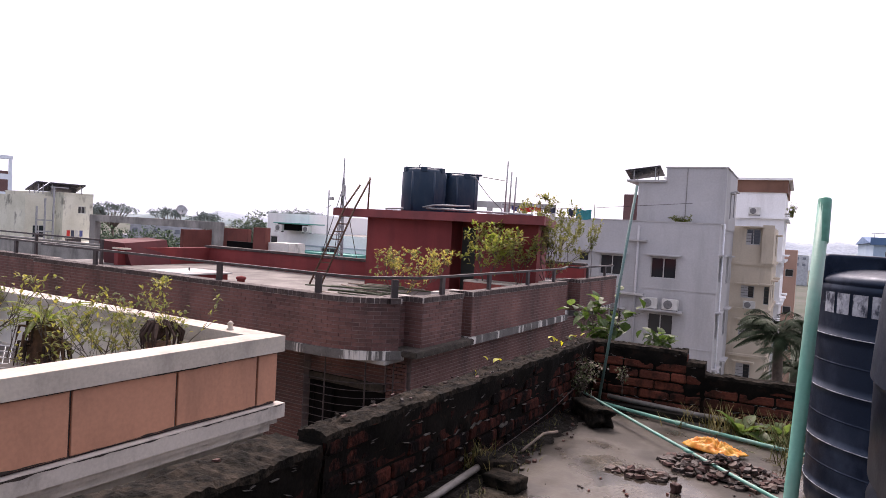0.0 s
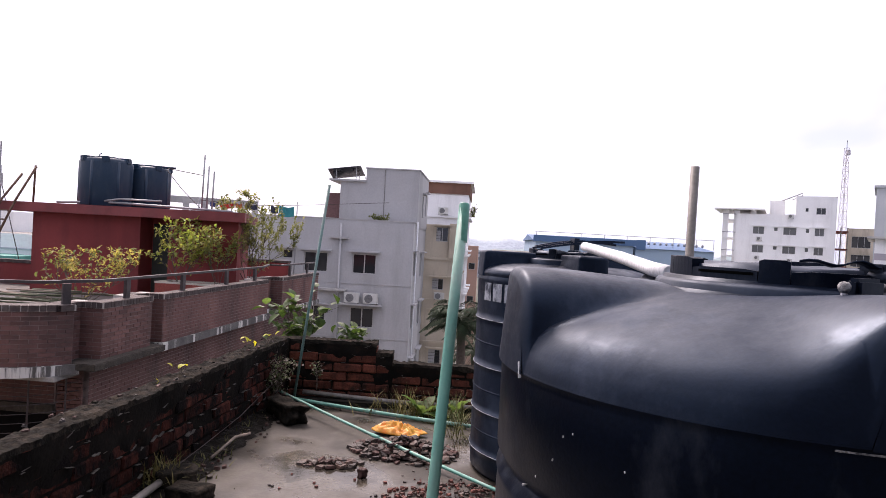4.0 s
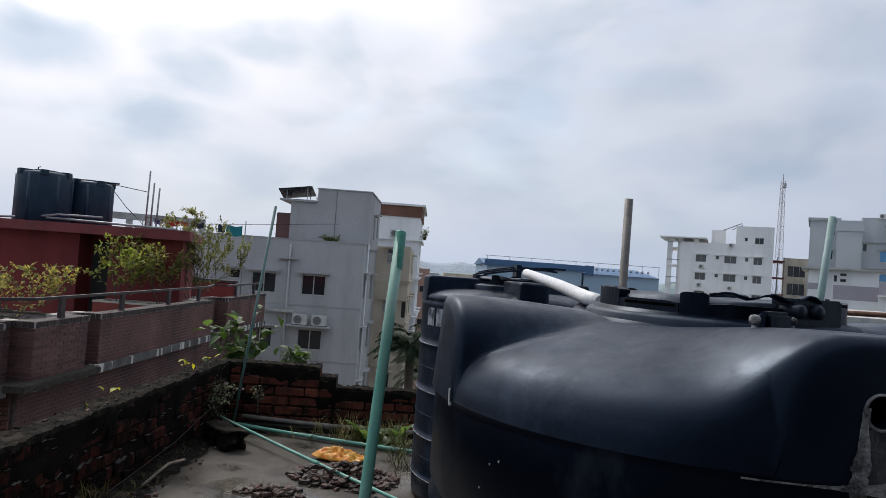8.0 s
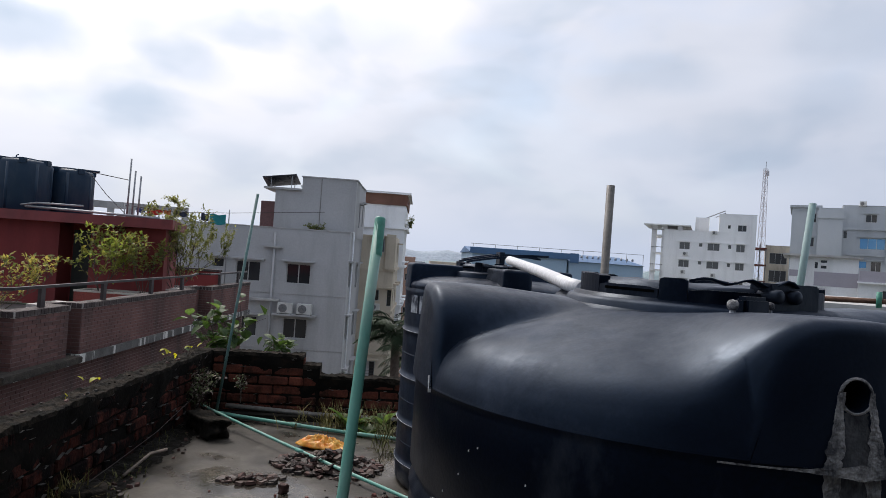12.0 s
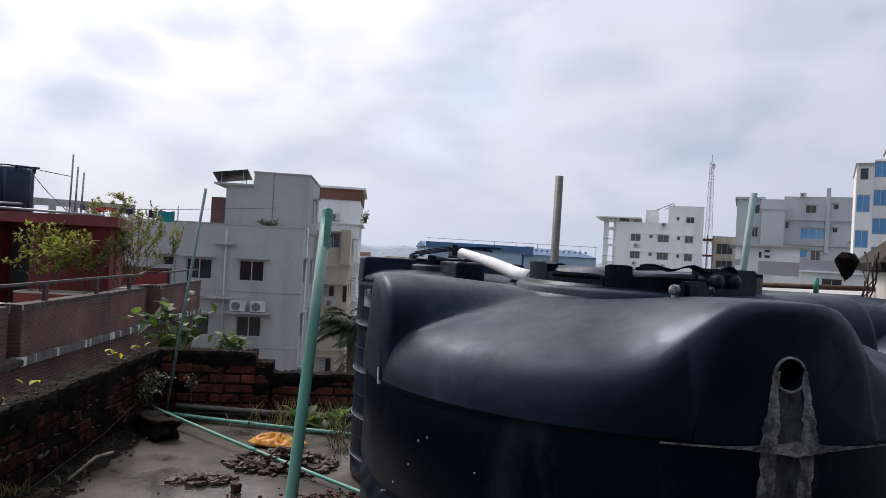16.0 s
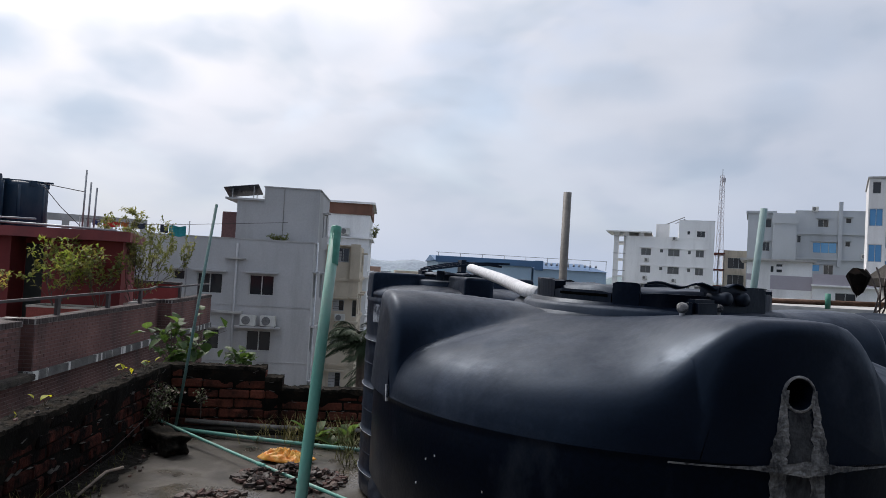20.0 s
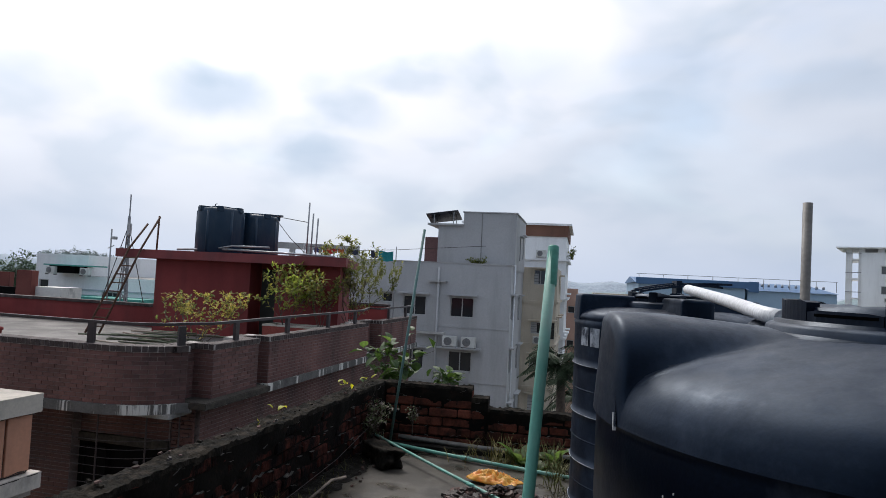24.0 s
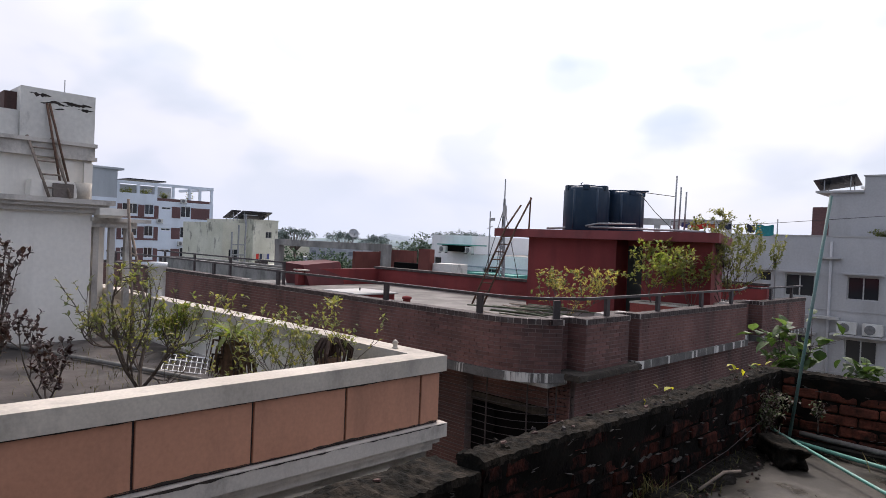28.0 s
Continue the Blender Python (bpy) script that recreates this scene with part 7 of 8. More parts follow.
def stair(x, y):
    """The cream stair house on the peach roof."""
    O = pose(x, y, 0, 0, 0, 84)
    t = thing("stair_room", "tall cream rendered stair room with mouldings and a mould-stained top", "building", O)
    part("wall", boxes((-4.0, 0.0, 0.0, 3.0, PROOF, 1.58)), "cream_wall", t)
    part("cornice", boxes((-4.05, 0.10, -0.10, 3.1, 1.58, 1.66), (-4.1, 0.20, -0.20, 3.2, 1.66, 1.72), (-4.1, 0.27, -0.27, 3.25, 1.72, 1.80)), "cornice", t)
    part("upper_wall", boxes((-4.0, 0.0, 0.10, 2.9, 1.80, 2.44)), "cream_wall", t)
    for a, b in ((-0.42, -0.28), (-0.13, 0.0)):
        part("pilaster", boxes((a, b, 0.04, 0.10, 1.80, 2.40)), "cream_wall", t)
    part("band", boxes((-4.05, 0.05, 0.0, 3.0, 2.44, 2.50), (-4.02, 0.03, 0.05, 2.95, 2.50, 2.66), (-4.05, 0.05, 0.0, 3.0, 2.66, 2.72)), "cornice", t)
    part("tank_room", boxes((-1.05, 0.02, 0.08, 2.9, 2.72, 3.50)), "stained_wall", t)
    part("tank_room", boxes((-1.22, -1.052, 0.3, 1.2, 3.12, 3.42)), "brick_far", t, "reddish brick end")
    part("tank_room", boxes((-4.0, -1.052, 0.14, 2.9, 2.72, 3.12)), "stained_wall", t)
    for k, (xa, xb, zz, am) in enumerate(((-0.95, -0.62, 3.40, 0.06), (-0.80, -0.35, 3.30, 0.05), (-0.50, -0.02, 3.33, 0.07), (-0.60, -0.42, 3.22, 0.03), (-0.25, 0.0, 3.26, 0.05))):
        bm = bmesh.new()
        prev = None
        n = 30
        for i in range(n + 1):
            q = i / n
            xx = xa + (xb - xa) * q
            wob = 0.04 * noise.noise(Vector((xx * 6, k, 3)))
            wd = am * math.sin(math.pi * q) * max(0.05, 0.5 + 0.9 * noise.noise(Vector((xx * 22, k, 7))))
            row = [bm.verts.new((xx, 0.0775, zz + wob - wd)), bm.verts.new((xx, 0.0775, zz + wob + wd * 0.6))]
            if prev:
                bm.faces.new((prev[0], row[0], row[1], prev[1]))
            prev = row
        part("mould_patch", bm, "mould_line", t, "black mould patch")
    part("rod", tube([(-0.3, 0.6, 3.5), (-0.3, 0.6, 3.8)], 0.008, 5), "steel", t)
    part("tank_box", rbox(-0.95, -0.30, -0.22, 0.08, 1.80, 2.06, 0.01), "cream_wall", t)
    part("crate", rbox(-0.66, -0.36, -0.26, -0.224, 1.80, 2.02, 0.008), "brown_stone", t, "dark brown board leaning on the box")
    part("tub", lathe([(0.0, 1.80), (0.13, 1.80), (0.17, 2.06), (0.165, 2.06), (0.12, 1.82), (0, 1.82)], 16, cx=-0.22, cy=-0.10), "cap_white", t)
    # open wing with piers beside it
    part("wing_roof", boxes((0.0, 0.75, 0.05, 2.2, 1.36, 1.46), (-0.02, 0.95, -0.05, 2.3, 1.46, 1.52)), "cornice", t)
    for a in (0.08, 0.34, 0.60):
        part("pier", boxes((a, a + 0.09, 0.15, 0.26, PROOF, 1.36)), "cornice", t)
    part("wing_wall", boxes((0.0, 0.75, 1.6, 1.75, PROOF, 1.36)), "cream_wall", t)
    part("hood", boxes((0.02, 0.46, -0.30, 0.1, 1.56, 1.68), (0.06, 0.40, -0.22, 0.1, 1.52, 1.56)), "cream_wall", t)
    part("drain_pipe", lathe([(0.14, PROOF), (0.14, 0.72), (0.16, 0.72), (0.16, 0.80), (0.0, 0.80)], 16, cx=1.0, cy=-0.25), "white_pipe", t)
    lad = thing("ladder", "old wooden ladder against the stair room", "ladder", O)
    part("rail", tube([(-0.72, -0.30, 1.80), (-0.96, 0.05, 2.74)], 0.022, 6), "bark_dry", lad)
    part("rail", tube([(-0.42, -0.30, 1.80), (-0.62, 0.05, 2.74)], 0.022, 6), "bark_dry", lad)
    for k in range(4):
        q = 0.15 + 0.22 * k
        part("rung", tube([Vector((-0.72, -0.30, 1.80)).lerp(Vector((-0.96, 0.05, 2.74)), q), Vector((-0.42, -0.30, 1.80)).lerp(Vector((-0.62, 0.05, 2.74)), q)], 0.014, 5), "bark_dry", lad)
    lad2 = thing("ladder", "narrow rusty ladder leaning up the tank room wall", "ladder", O)
    part("rail", tube([(-0.50, -0.2, 1.80), (-0.70, 0.06, 3.28)], 0.018, 6), "rust", lad2)
    part("rail", tube([(-0.36, -0.2, 1.80), (-0.66, 0.06, 3.28)], 0.018, 6), "rust", lad2)
    lad3 = thing("ladder", "wooden ladder leaning between the roof and the wing", "ladder", O)
    part("rail", tube([(0.55, -0.5, PROOF), (0.45, -0.32, 1.85)], 0.022, 6), "bark_dry", lad3)
    part("rail", tube([(0.85, -0.5, PROOF), (0.52, -0.32, 1.30)], 0.022, 6), "bark_dry", lad3)
    for k in range(5):
        part("rung", tube([Vector((0.55, -0.5, PROOF)).lerp(Vector((0.47, -0.36, 1.3)), 0.1 + 0.18 * k), Vector((0.85, -0.5, PROOF)).lerp(Vector((0.54, -0.36, 1.2)), 0.1 + 0.18 * k)], 0.013, 5), "bark_dry", lad3)
    return t


stair(-10.98, 4.9)

# plants and loose things on the peach roof
branchy("small tree with sparse yellow-green leaves on the peach roof", PC @ pose(-3.26, -1.74, PROOF), 1.45, 1.02, 0.075, 0, "leaf_dull", 61, tips="leaf_yel", stems=4, rise=0.45, tufts=4, depth=4, low=0.25, category="tree", name="small_tree", thick=0.022)
branchy("wide thin shrub with sparse yellow leaves by the far coping", PC @ pose(-2.0, -0.85, PROOF), 1.22, 0.88, 0.072, 0, "leaf_dull", 62, tips="leaf_yel", stems=4, rise=0.8, tufts=3, depth=4, low=0.35, thick=0.01)
branchy("wide thin shrub with sparse yellow leaves near the corner", PC @ pose(-1.30, -0.75, PROOF), 1.12, 0.80, 0.072, 0, "leaf_dull", 63, tips="leaf_yel", stems=4, rise=0.8, tufts=3, depth=4, low=0.35, thick=0.009)
branchy("bright green bushy potted plant", PC @ pose(-5.0, -0.6, PROOF), 0.78, 0.40, 0.06, 0, "leaf", 64, tips="leaf_yel", stems=6, rise=1.2, tufts=5, depth=4, low=0.05, thick=0.01)
branchy("tall dark red-leaved shrub beside the coping", PC @ pose(-3.55, -3.2, PROOF), 1.70, 0.55, 0.075, 0, "leaf_red", 65, stems=3, rise=1.5, tufts=10, low=0.15, thick=0.018, aspect=0.6)
branchy("dark red-leaved low shrub", PC @ pose(-3.1, -2.75, PROOF), 0.95, 0.50, 0.07, 0, "leaf_red", 66, stems=3, rise=1.0, tufts=8, low=0.15, thick=0.012, aspect=0.6)
palm = rosette("fan palm with green fronds on a shaggy brown trunk", PC @ pose(-2.55, -0.95, PROOF + 0.62), 30, 0.50, 0.060, "leaf", 8, "fan_palm", 0.95, 0.75, "palm")
part("trunk", lathe([(0.0, -0.62), (0.12, -0.62), (0.15, -0.30), (0.13, -0.05), (0.06, 0.04), (0, 0.05)], 14), "palm_fibre", palm, "shaggy brown trunk")
rr = random.Random(17)
for k in range(46):
    a = rr.uniform(0, 6.28); z = rr.uniform(-0.35, 0.02); q = rr.uniform(0.20, 0.30)
    part("dead_frond", tube([(0.10 * math.cos(a), 0.10 * math.sin(a), z), (q * 0.85 * math.cos(a), q * 0.85 * math.sin(a), z + 0.02), (q * math.cos(a), q * math.sin(a), z - rr.uniform(0.15, 0.28))], [0.020, 0.016, 0.004], 5), "palm_fibre" if k % 3 else "palm_dark", palm)
stump = thing("dried_palm_head", "dark dried palm head curling over the coping", "plant", PC @ pose(-0.95, -0.75, PROOF))
part("trunk", tube([(0, 0, 0), (0.02, 0, 0.4), (0.0, 0, 0.62)], [0.09, 0.10, 0.12], 10), "palm_fibre", stump)
for k in range(22):
    a = rr.uniform(0, 6.28); l = rr.uniform(0.12, 0.26)
    part("dry_frond", tube([(0, 0, 0.66), (l * 0.6 * math.cos(a), l * 0.6 * math.sin(a), 0.80), (l * math.cos(a), l * math.sin(a), 0.70), (l * math.cos(a) * 0.9, l * math.sin(a) * 0.9, 0.56)], [0.03, 0.022, 0.014, 0.006], 5), "palm_dark", stump)
lant = thing("lantern", "small white lantern standing on the coping corner", "lantern", PC @ pose(-0.60, -0.17, 0.22))
part("body", lathe([(0.0, 0.0), (0.036, 0.0), (0.036, 0.010), (0.025, 0.016), (0.028, 0.055), (0.036, 0.060), (0.016, 0.085), (0.0, 0.092)], 12), "cap_white", lant)
rack = thing("wire_rack", "white wire rack lying on the roof", "rack", PC @ pose(-3.9, -0.9, PROOF + 0.10, 24, 8, 62) @ Matrix.Scale(0.62, 4))
for k in range(9):
    part("wire", tube([(-0.45 + 0.11 * k, -0.3, 0), (-0.45 + 0.11 * k, 0.3, 0)], 0.008, 5), "white_pipe", rack)
for y in (-0.3, -0.1, 0.1, 0.3):
    part("wire", tube([(-0.47, y, 0.01), (0.45, y, 0.01)], 0.010, 5), "white_pipe", rack)
pipe("floor_pipe", "pale pipe lying along the peach roof", [PC @ Vector(p) for p in ((-8.0, -2.6, PROOF + 0.04), (-5.0, -1.6, PROOF + 0.04), (-3.0, -1.0, PROOF + 0.04))], 0.03, "gray_pipe", 8)
grass("dead leaves and twigs scattered on the peach roof", -8.0, 3.9, 0.9, 0.6, 300, 0.10, "grass_dry", 71, z=PROOF)


# ---- the pale grey house ----
def ac_unit(m, label="white air conditioner outdoor unit on a wall shelf", s=1.0):
    t = thing("air_conditioner", label, "air conditioner", m, group="wall air conditioners")
    part("casing", rbox(-0.42 * s, 0.42 * s, -0.30 * s, 0.0, 0.0, 0.58 * s, 0.02 * s), "ac_white", t)
    part("fan_grille", lathe([(0.235 * s, 0.0), (0.235 * s, 0.012), (0.20 * s, 0.016), (0.0, 0.016)], 20), "ac_grille", t, m=pose(-0.10 * s, -0.301 * s, 0.29 * s, 90, 0, 0))
    for x in (-0.38 * s, 0.38 * s):
        part("bracket", boxes((x - 0.02 * s, x + 0.02 * s, -0.34 * s, 0, -0.05, 0)), "dark_metal", t)
    return t


GP = pose(-0.72, 34.77, 0, 0, 0, -4)
gray = thing("house", "pale grey four storey house with sunshades over its windows", "house", GP)
gray["shade_mat"] = "gray_wall"
S3 = -2.84
fw, sw = [], []
for k in range(3):
    dz = S3 * k
    fw += [(8.83, 10.09, -0.51 + dz, 0.55 + dz)]
for k in range(3):
    dz = S3 * k
    fw += [(6.22, 7.5, -0.52 + dz, 0.53 + dz), (5.06, 5.6, 0.11 + dz, 0.57 + dz, 1)]
    sw += [(0.55, 1.6, -0.55 + dz, 0.70 + dz, 2), (4.2, 5.4, -0.75 + dz, 0.62 + dz, 2)]
block(gray, -12.0, 0, 0, 7.2, GROUND, 2.12, "gray_wall", front=fw, right=sw, win=dict(shade=0.28), parapet=0.20, sill="concrete_pale")
block(gray, -7.0, 0.95, 7.2, 16, GROUND, 2.12, "gray_wall", name="rear_wall", right=[(2.0, 3.2, -0.55 + S3 * k, 0.75 + S3 * k, 2) for k in range(3)], win=dict(shade=0.28))
for z in (-1.05, -3.9, -6.75):
    part("string_course", boxes((-12.0, 0.02, -0.03, -0.002, z, z + 0.05)), "gray_wall", gray)
part("down_pipe", tube([(-3.85, -0.08, 2.1), (-3.85, -0.08, -8)], 0.06, 8), "gray_wall", gray)
part("down_pipe", tube([(0.10, 0.9, 2.4), (0.10, 0.9, -8)], 0.05, 8), "white_pipe", gray)
part("pipe_box", boxes((-4.4, -3.4, -0.25, -0.002, 1.30, 1.38)), "concrete_pale", gray)
part("pipe_box", boxes((-5.0, -3.4, -0.3, -0.002, -1.46, -1.34)), "concrete_pale", gray)
part("shelf", boxes((-3.7, -1.45, -0.5, -0.002, -2.14, -2.06)), "gray_wall", gray)
block(gray, -4.25, -2.85, 1.06, 7.0, 2.12, 4.44, "gray_wall", name="tower_wall")
block(gray, -2.85, 0.05, 1.05, 7.0, 2.12, 5.18, "gray_wall", name="tower_wall", right=[(2.4, 3.0, 2.75, 4.0, 1), (4.3, 5.0, 2.9, 4.2, 1)], win=dict(shade=0.2))
part("seam", boxes((-1.84, -1.80, 1.03, 1.048, 2.2, 5.15)), "concrete", gray, "dark vertical joint")
part("tower_lip", boxes((-2.90, 0.10, 1.0, 7.05, 5.18, 5.24)), "gray_wall", gray)
part("balcony_slab", boxes((-4.85, -2.85, 0.9, 4.0, 4.44, 4.54)), "gray_wall", gray)
sol = thing("solar_panel", "dark tilted solar panel on a roof frame", "solar panel", GP @ pose(-3.95, 1.6, 4.54))
part("panel", boxes((-1.0, 0.82, -0.6, 0.6, -0.02, 0.02)), "solar", sol, m=pose(-0.05, 0.1, 0.45, -20, -8, 0))
for x, y, h in ((-0.6, -0.4, 0.52), (0.5, -0.4, 0.68), (-0.6, 0.5, 0.22), (0.5, 0.5, 0.36)):
    part("leg", tube([(x, y, 0), (x, y, h)], 0.025, 5), "steel", sol)
shrub("small shrub growing on the grey house roof", GP @ pose(-1.9, 0.6, 2.12), 0.6, 0.75, 8, 260, 0.13, "leaf_dull", 81, bare=0.05)
for x in (-3.05, -2.05):
    ac_unit(GP @ pose(x, -0.12, -2.03), s=0.92)
chim = tagged(part("chimney", rbox(-0.38, 0.42, -0.4, 0.4, 0, 1.72, 0.02), "brown_wall", None, m=pose(-5.35, 37.4, 2.1, 0, 0, -4)), "dark red brick stack on the roof behind", "chimney")
tagged(part("stack_base", boxes((-0.4, 0.4, -0.35, 0.35, -18.1, 0.0)), "gray_wall", None, m=pose(-5.35, 37.4, 2.1, 0, 0, -4)), "grey wall under the brick stack", "wall")

# ---- behind the grey house ----
wt = thing("house", "white tall house with a brown top storey band", "house", pose(2.81, 51.73, 0, 0, 0, -4))
wt["shade_mat"] = "white_wall"
block(wt, -8.0, 0, 0, 9, GROUND, 5.2, "white_wall", front=[(5.2, 6.2, 0.3 - 3 * k, 1.6 - 3 * k) for k in range(3)], right=[(1.0, 2.4, 2.3 - 3 * k, 3.7 - 3 * k) for k in range(4)] + [(5.0, 6.4, 2.3 - 3 * k, 3.7 - 3 * k) for k in range(4)], win=dict(shade=0.4))
part("top_band", boxes((-8.0, 0.1, -0.1, 9.1, 5.2, 6.05)), "brown_top", wt)
part("top_slab", boxes((-8.2, 0.35, -0.35, 9.3, 6.05, 6.2)), "white_wall", wt)
for z in (3.35, 0.35, -2.65):
    part("string_course", boxes((-8.1, 0.25, -0.25, 9.2, z, z + 0.14)), "white_wall", wt)
ac_unit(wt.matrix_basis @ pose(-1.9, -0.1, 3.6), s=0.9)
shrub("small plant hanging from the white house roof", wt.matrix_basis @ pose(0.4, 0.3, 3.49), 0.9, 0.5, 6, 140, 0.15, "leaf_dull", 82, bare=0.1)
yh = thing("house", "faded buff house with shuttered windows and grilles", "house", pose(1.86, 41.76, 0, 0, 0, -4))
yh["shade_mat"] = "yellow_wall"
block(yh, -6.0, 0, 0, 8, GROUND, 2.5, "yellow_wall", front=[(4.51, 5.21, -1.61, -0.90), (5.70, 5.97, -1.91, -0.88, 1), (4.5, 5.25, -3.9, -2.95), (4.6, 5.35, 1.45, 2.35), (4.5, 5.25, -6.4, -5.4)], right=[(1.2, 2.3, -1.9, -0.7), (4.5, 5.8, -1.9, -0.7), (1.2, 2.3, -4.6, -3.4), (4.5, 5.8, 0.8, 2.0)], win=dict(shade=0.35, grille=True))
for z in (0.28, -2.35, -5.0):
    part("slab_edge", boxes((-6.0, 0.12, -0.12, 8.0, z, z + 0.15)), "yellow_wall", yh)
part("pier", boxes((-0.55, 0.05, -0.25, 0.0, 0.42, 2.6)), "yellow_wall", yh)
ac_unit(yh.matrix_basis @ pose(-1.0, -0.15, -2.2), s=0.75)
og = thing("house", "salmon pink house edge with dark balconies", "house", pose(4.3, 60.0, 0, 0, 0, -4))
block(og, -3.0, 0.0, 0, 8, GROUND, 1.25, "salmon_wall", front=[(2.2, 2.8, -0.9 - 3 * k, -0.3 - 3 * k, 1) for k in range(3)])

# coconut palm in the gap
def coconut(x, y, top, label, n=26, l=2.5, seed=1):
    rr = random.Random(seed)
    t = thing("coconut_palm", label, "palm", pose(x, y, GROUND))
    H = top - GROUND
    part("trunk", tube([(0.5 * math.sin(k * 0.25), 0, H * k / 8) for k in range(9)], [0.20 - 0.009 * k for k in range(9)], 8), "bark", t)
    tx = 0.5 * math.sin(2.0)
    for k in range(n):
        an = 2 * math.pi * k / n + rr.uniform(-0.15, 0.15); up = rr.uniform(0.25, 1.65); ll = l * rr.uniform(0.8, 1.15)
        pts = []
        for i in range(9):
            q = i / 8
            pts.append(Vector((tx + math.cos(an) * ll * q * (1 - 0.15 * up), math.sin(an) * ll * q * (1 - 0.15 * up), H + ll * (up * q - (0.55 + 0.35 * up) * q * q * 1.1))))
        bm = tube(pts, [0.03 - 0.003 * i for i in range(9)], 4)
        for i in range(1, 9):
            d = (pts[i] - pts[i - 1]); s = Vector((-math.sin(an), math.cos(an), 0))
            for j in range(3):
                p = pts[i - 1] + d * (j / 3)
                w = 0.55 * math.sin(math.pi * min(1, 0.12 + 0.85 * (i - 1 + j / 3) / 8))
                for sg in (-1, 1):
                    leaf_geo(bm, p, s * sg + d.normalized() * 0.5 + Vector((0, 0, -0.35)), Vector((0, 0, 1)), w * 0.85, 0.05)
        part("frond", bm, "leaf_palm", t)
    return t


coconut(0.95, 20.0, -1.15, "coconut palm with drooping dark green fronds", 30, 1.45, 5)
coconut(1.6, 23.0, -2.4, "lower coconut palm with drooping fronds", 16, 1.4, 6)

# ---- houses to the right ----
ww = thing("house", "white four storey house with rows of sliding windows", "house", pose(54.13, 88.91, 0, 0, 0, -28) @ Matrix.Diagonal((0.91, 1, 1, 1)))
ww["shade_mat"] = "white_wall"
fr = []
for z0, z1 in ((5.1, 6.15), (2.48, 3.52), (-0.2, 0.85), (-2.9, -1.85)):
    fr += [(13.6 - 11.15, 13.6 - 9.57, z0, z1), (13.6 - 6.92, 13.6 - 5.15, z0, z1), (13.6 - 2.72, 13.6 - 1.48, z0, z1), (13.6 - 8.2, 13.6 - 7.7, z0 + 0.5, z1 - 0.05, 1), (13.6 - 3.9, 13.6 - 3.45, z0 + 0.4, z1 - 0.1, 1)]
block(ww, -13.6, 0, 0, 12, GROUND, 7.4, "white_wall", front=fr, win=dict(shade=0.25, glass="glass_pale"), parapet=0.45)
block(ww, -5.4, 0, 0.004, 12, 7.85, 10.2, "white_wall", name="upper_wall", front=[(2.74, 3.99, 8.05, 8.95), (1.3, 1.7, 8.4, 8.9, 1)], parapet=0.25)
block(ww, -9.0, -6.9, 2.0, 8, 7.42, 10.0, "white_wall", name="stair_wall")
part("slab", boxes((-16.8, -9.6, -0.8, 9, 8.45, 8.62)), "white_wall", ww)
for x in (-15.6, -14.0, -11.6):
    part("pier", boxes((x, x + 0.8, 0.5, 1.0, 7.0 if x > -13.6 else GROUND, 8.45)), "white_wall", ww)
for z in (6.9, 4.3, 1.7, -1.0, -3.7):
    part("balcony_slab", boxes((-15.6, -13.6, 0.3, 8, z, z + 0.2)), "white_wall", ww)
    part("balcony_rail", boxes((-15.6, -13.62, 0.28, 0.34, z + 0.9, z + 1.0), (-15.6, -15.5, 0.28, 8, z + 0.9, z + 1.0)), "steel", ww)
part("roof_frame", tube([(-7.5, 3, 10.0), (-4.6, 3, 11.2), (-4.4, 3, 10.2)], 0.08, 5), "steel", ww)
part("roof_frame", tube([(-6.0, 3, 10.2), (-4.5, 3, 10.9)], 0.06, 5), "steel", ww)
for x, z in ((-10.2, 4.2), (-10.4, 1.5), (-6.0, 7.45), (-5.9, 1.3)):
    ac_unit(ww.matrix_basis @ pose(x, -0.05, z), s=0.9)
tw = thing("radio_tower", "tall red and white lattice radio tower", "tower", pose(78.7, 127.8, 0, 0, 0, 20))
for i, (sx, sy) in enumerate(((-1, -1), (1, -1), (1, 1), (-1, 1))):
    part("leg", tube([(sx * 0.85, sy * 0.85, GROUND), (sx * 0.28, sy * 0.28, 24.0)], 0.045, 4), "tower_grey", tw)
br = bmesh.new()
for k in range(26):
    z0, z1 = GROUND + 1.54 * k, GROUND + 1.54 * (k + 1)
    w0, w1 = (0.85 - 0.57 * (z - GROUND) / 40 for z in (z0, z1))
    c = [(-1, -1), (1, -1), (1, 1), (-1, 1)]
    for i in range(4):
        a, b = c[i], c[(i + 1) % 4]
        tube([(a[0] * w0, a[1] * w0, z0), (b[0] * w1, b[1] * w1, z1)], 0.03, 4, br)
        tube([(a[0] * w1, a[1] * w1, z1), (b[0] * w1, b[1] * w1, z1)], 0.03, 4, br)
part("bracing", br, "tower_grey", tw)
part("dish", rbox(-0.4, 0.4, -0.6, -0.3, 22.6, 23.6, 0.1), "tower_grey", tw)
part("spike", tube([(0, 0, 23.5), (0, 0, 25.5)], 0.06, 4), "steel", tw)
og2 = thing("house", "unfinished buff house with open dark floors", "house", pose(61.5, 98.0, 0, 0, 0, -30) @ Matrix.Diagonal((0.9, 1, 1, 1)))
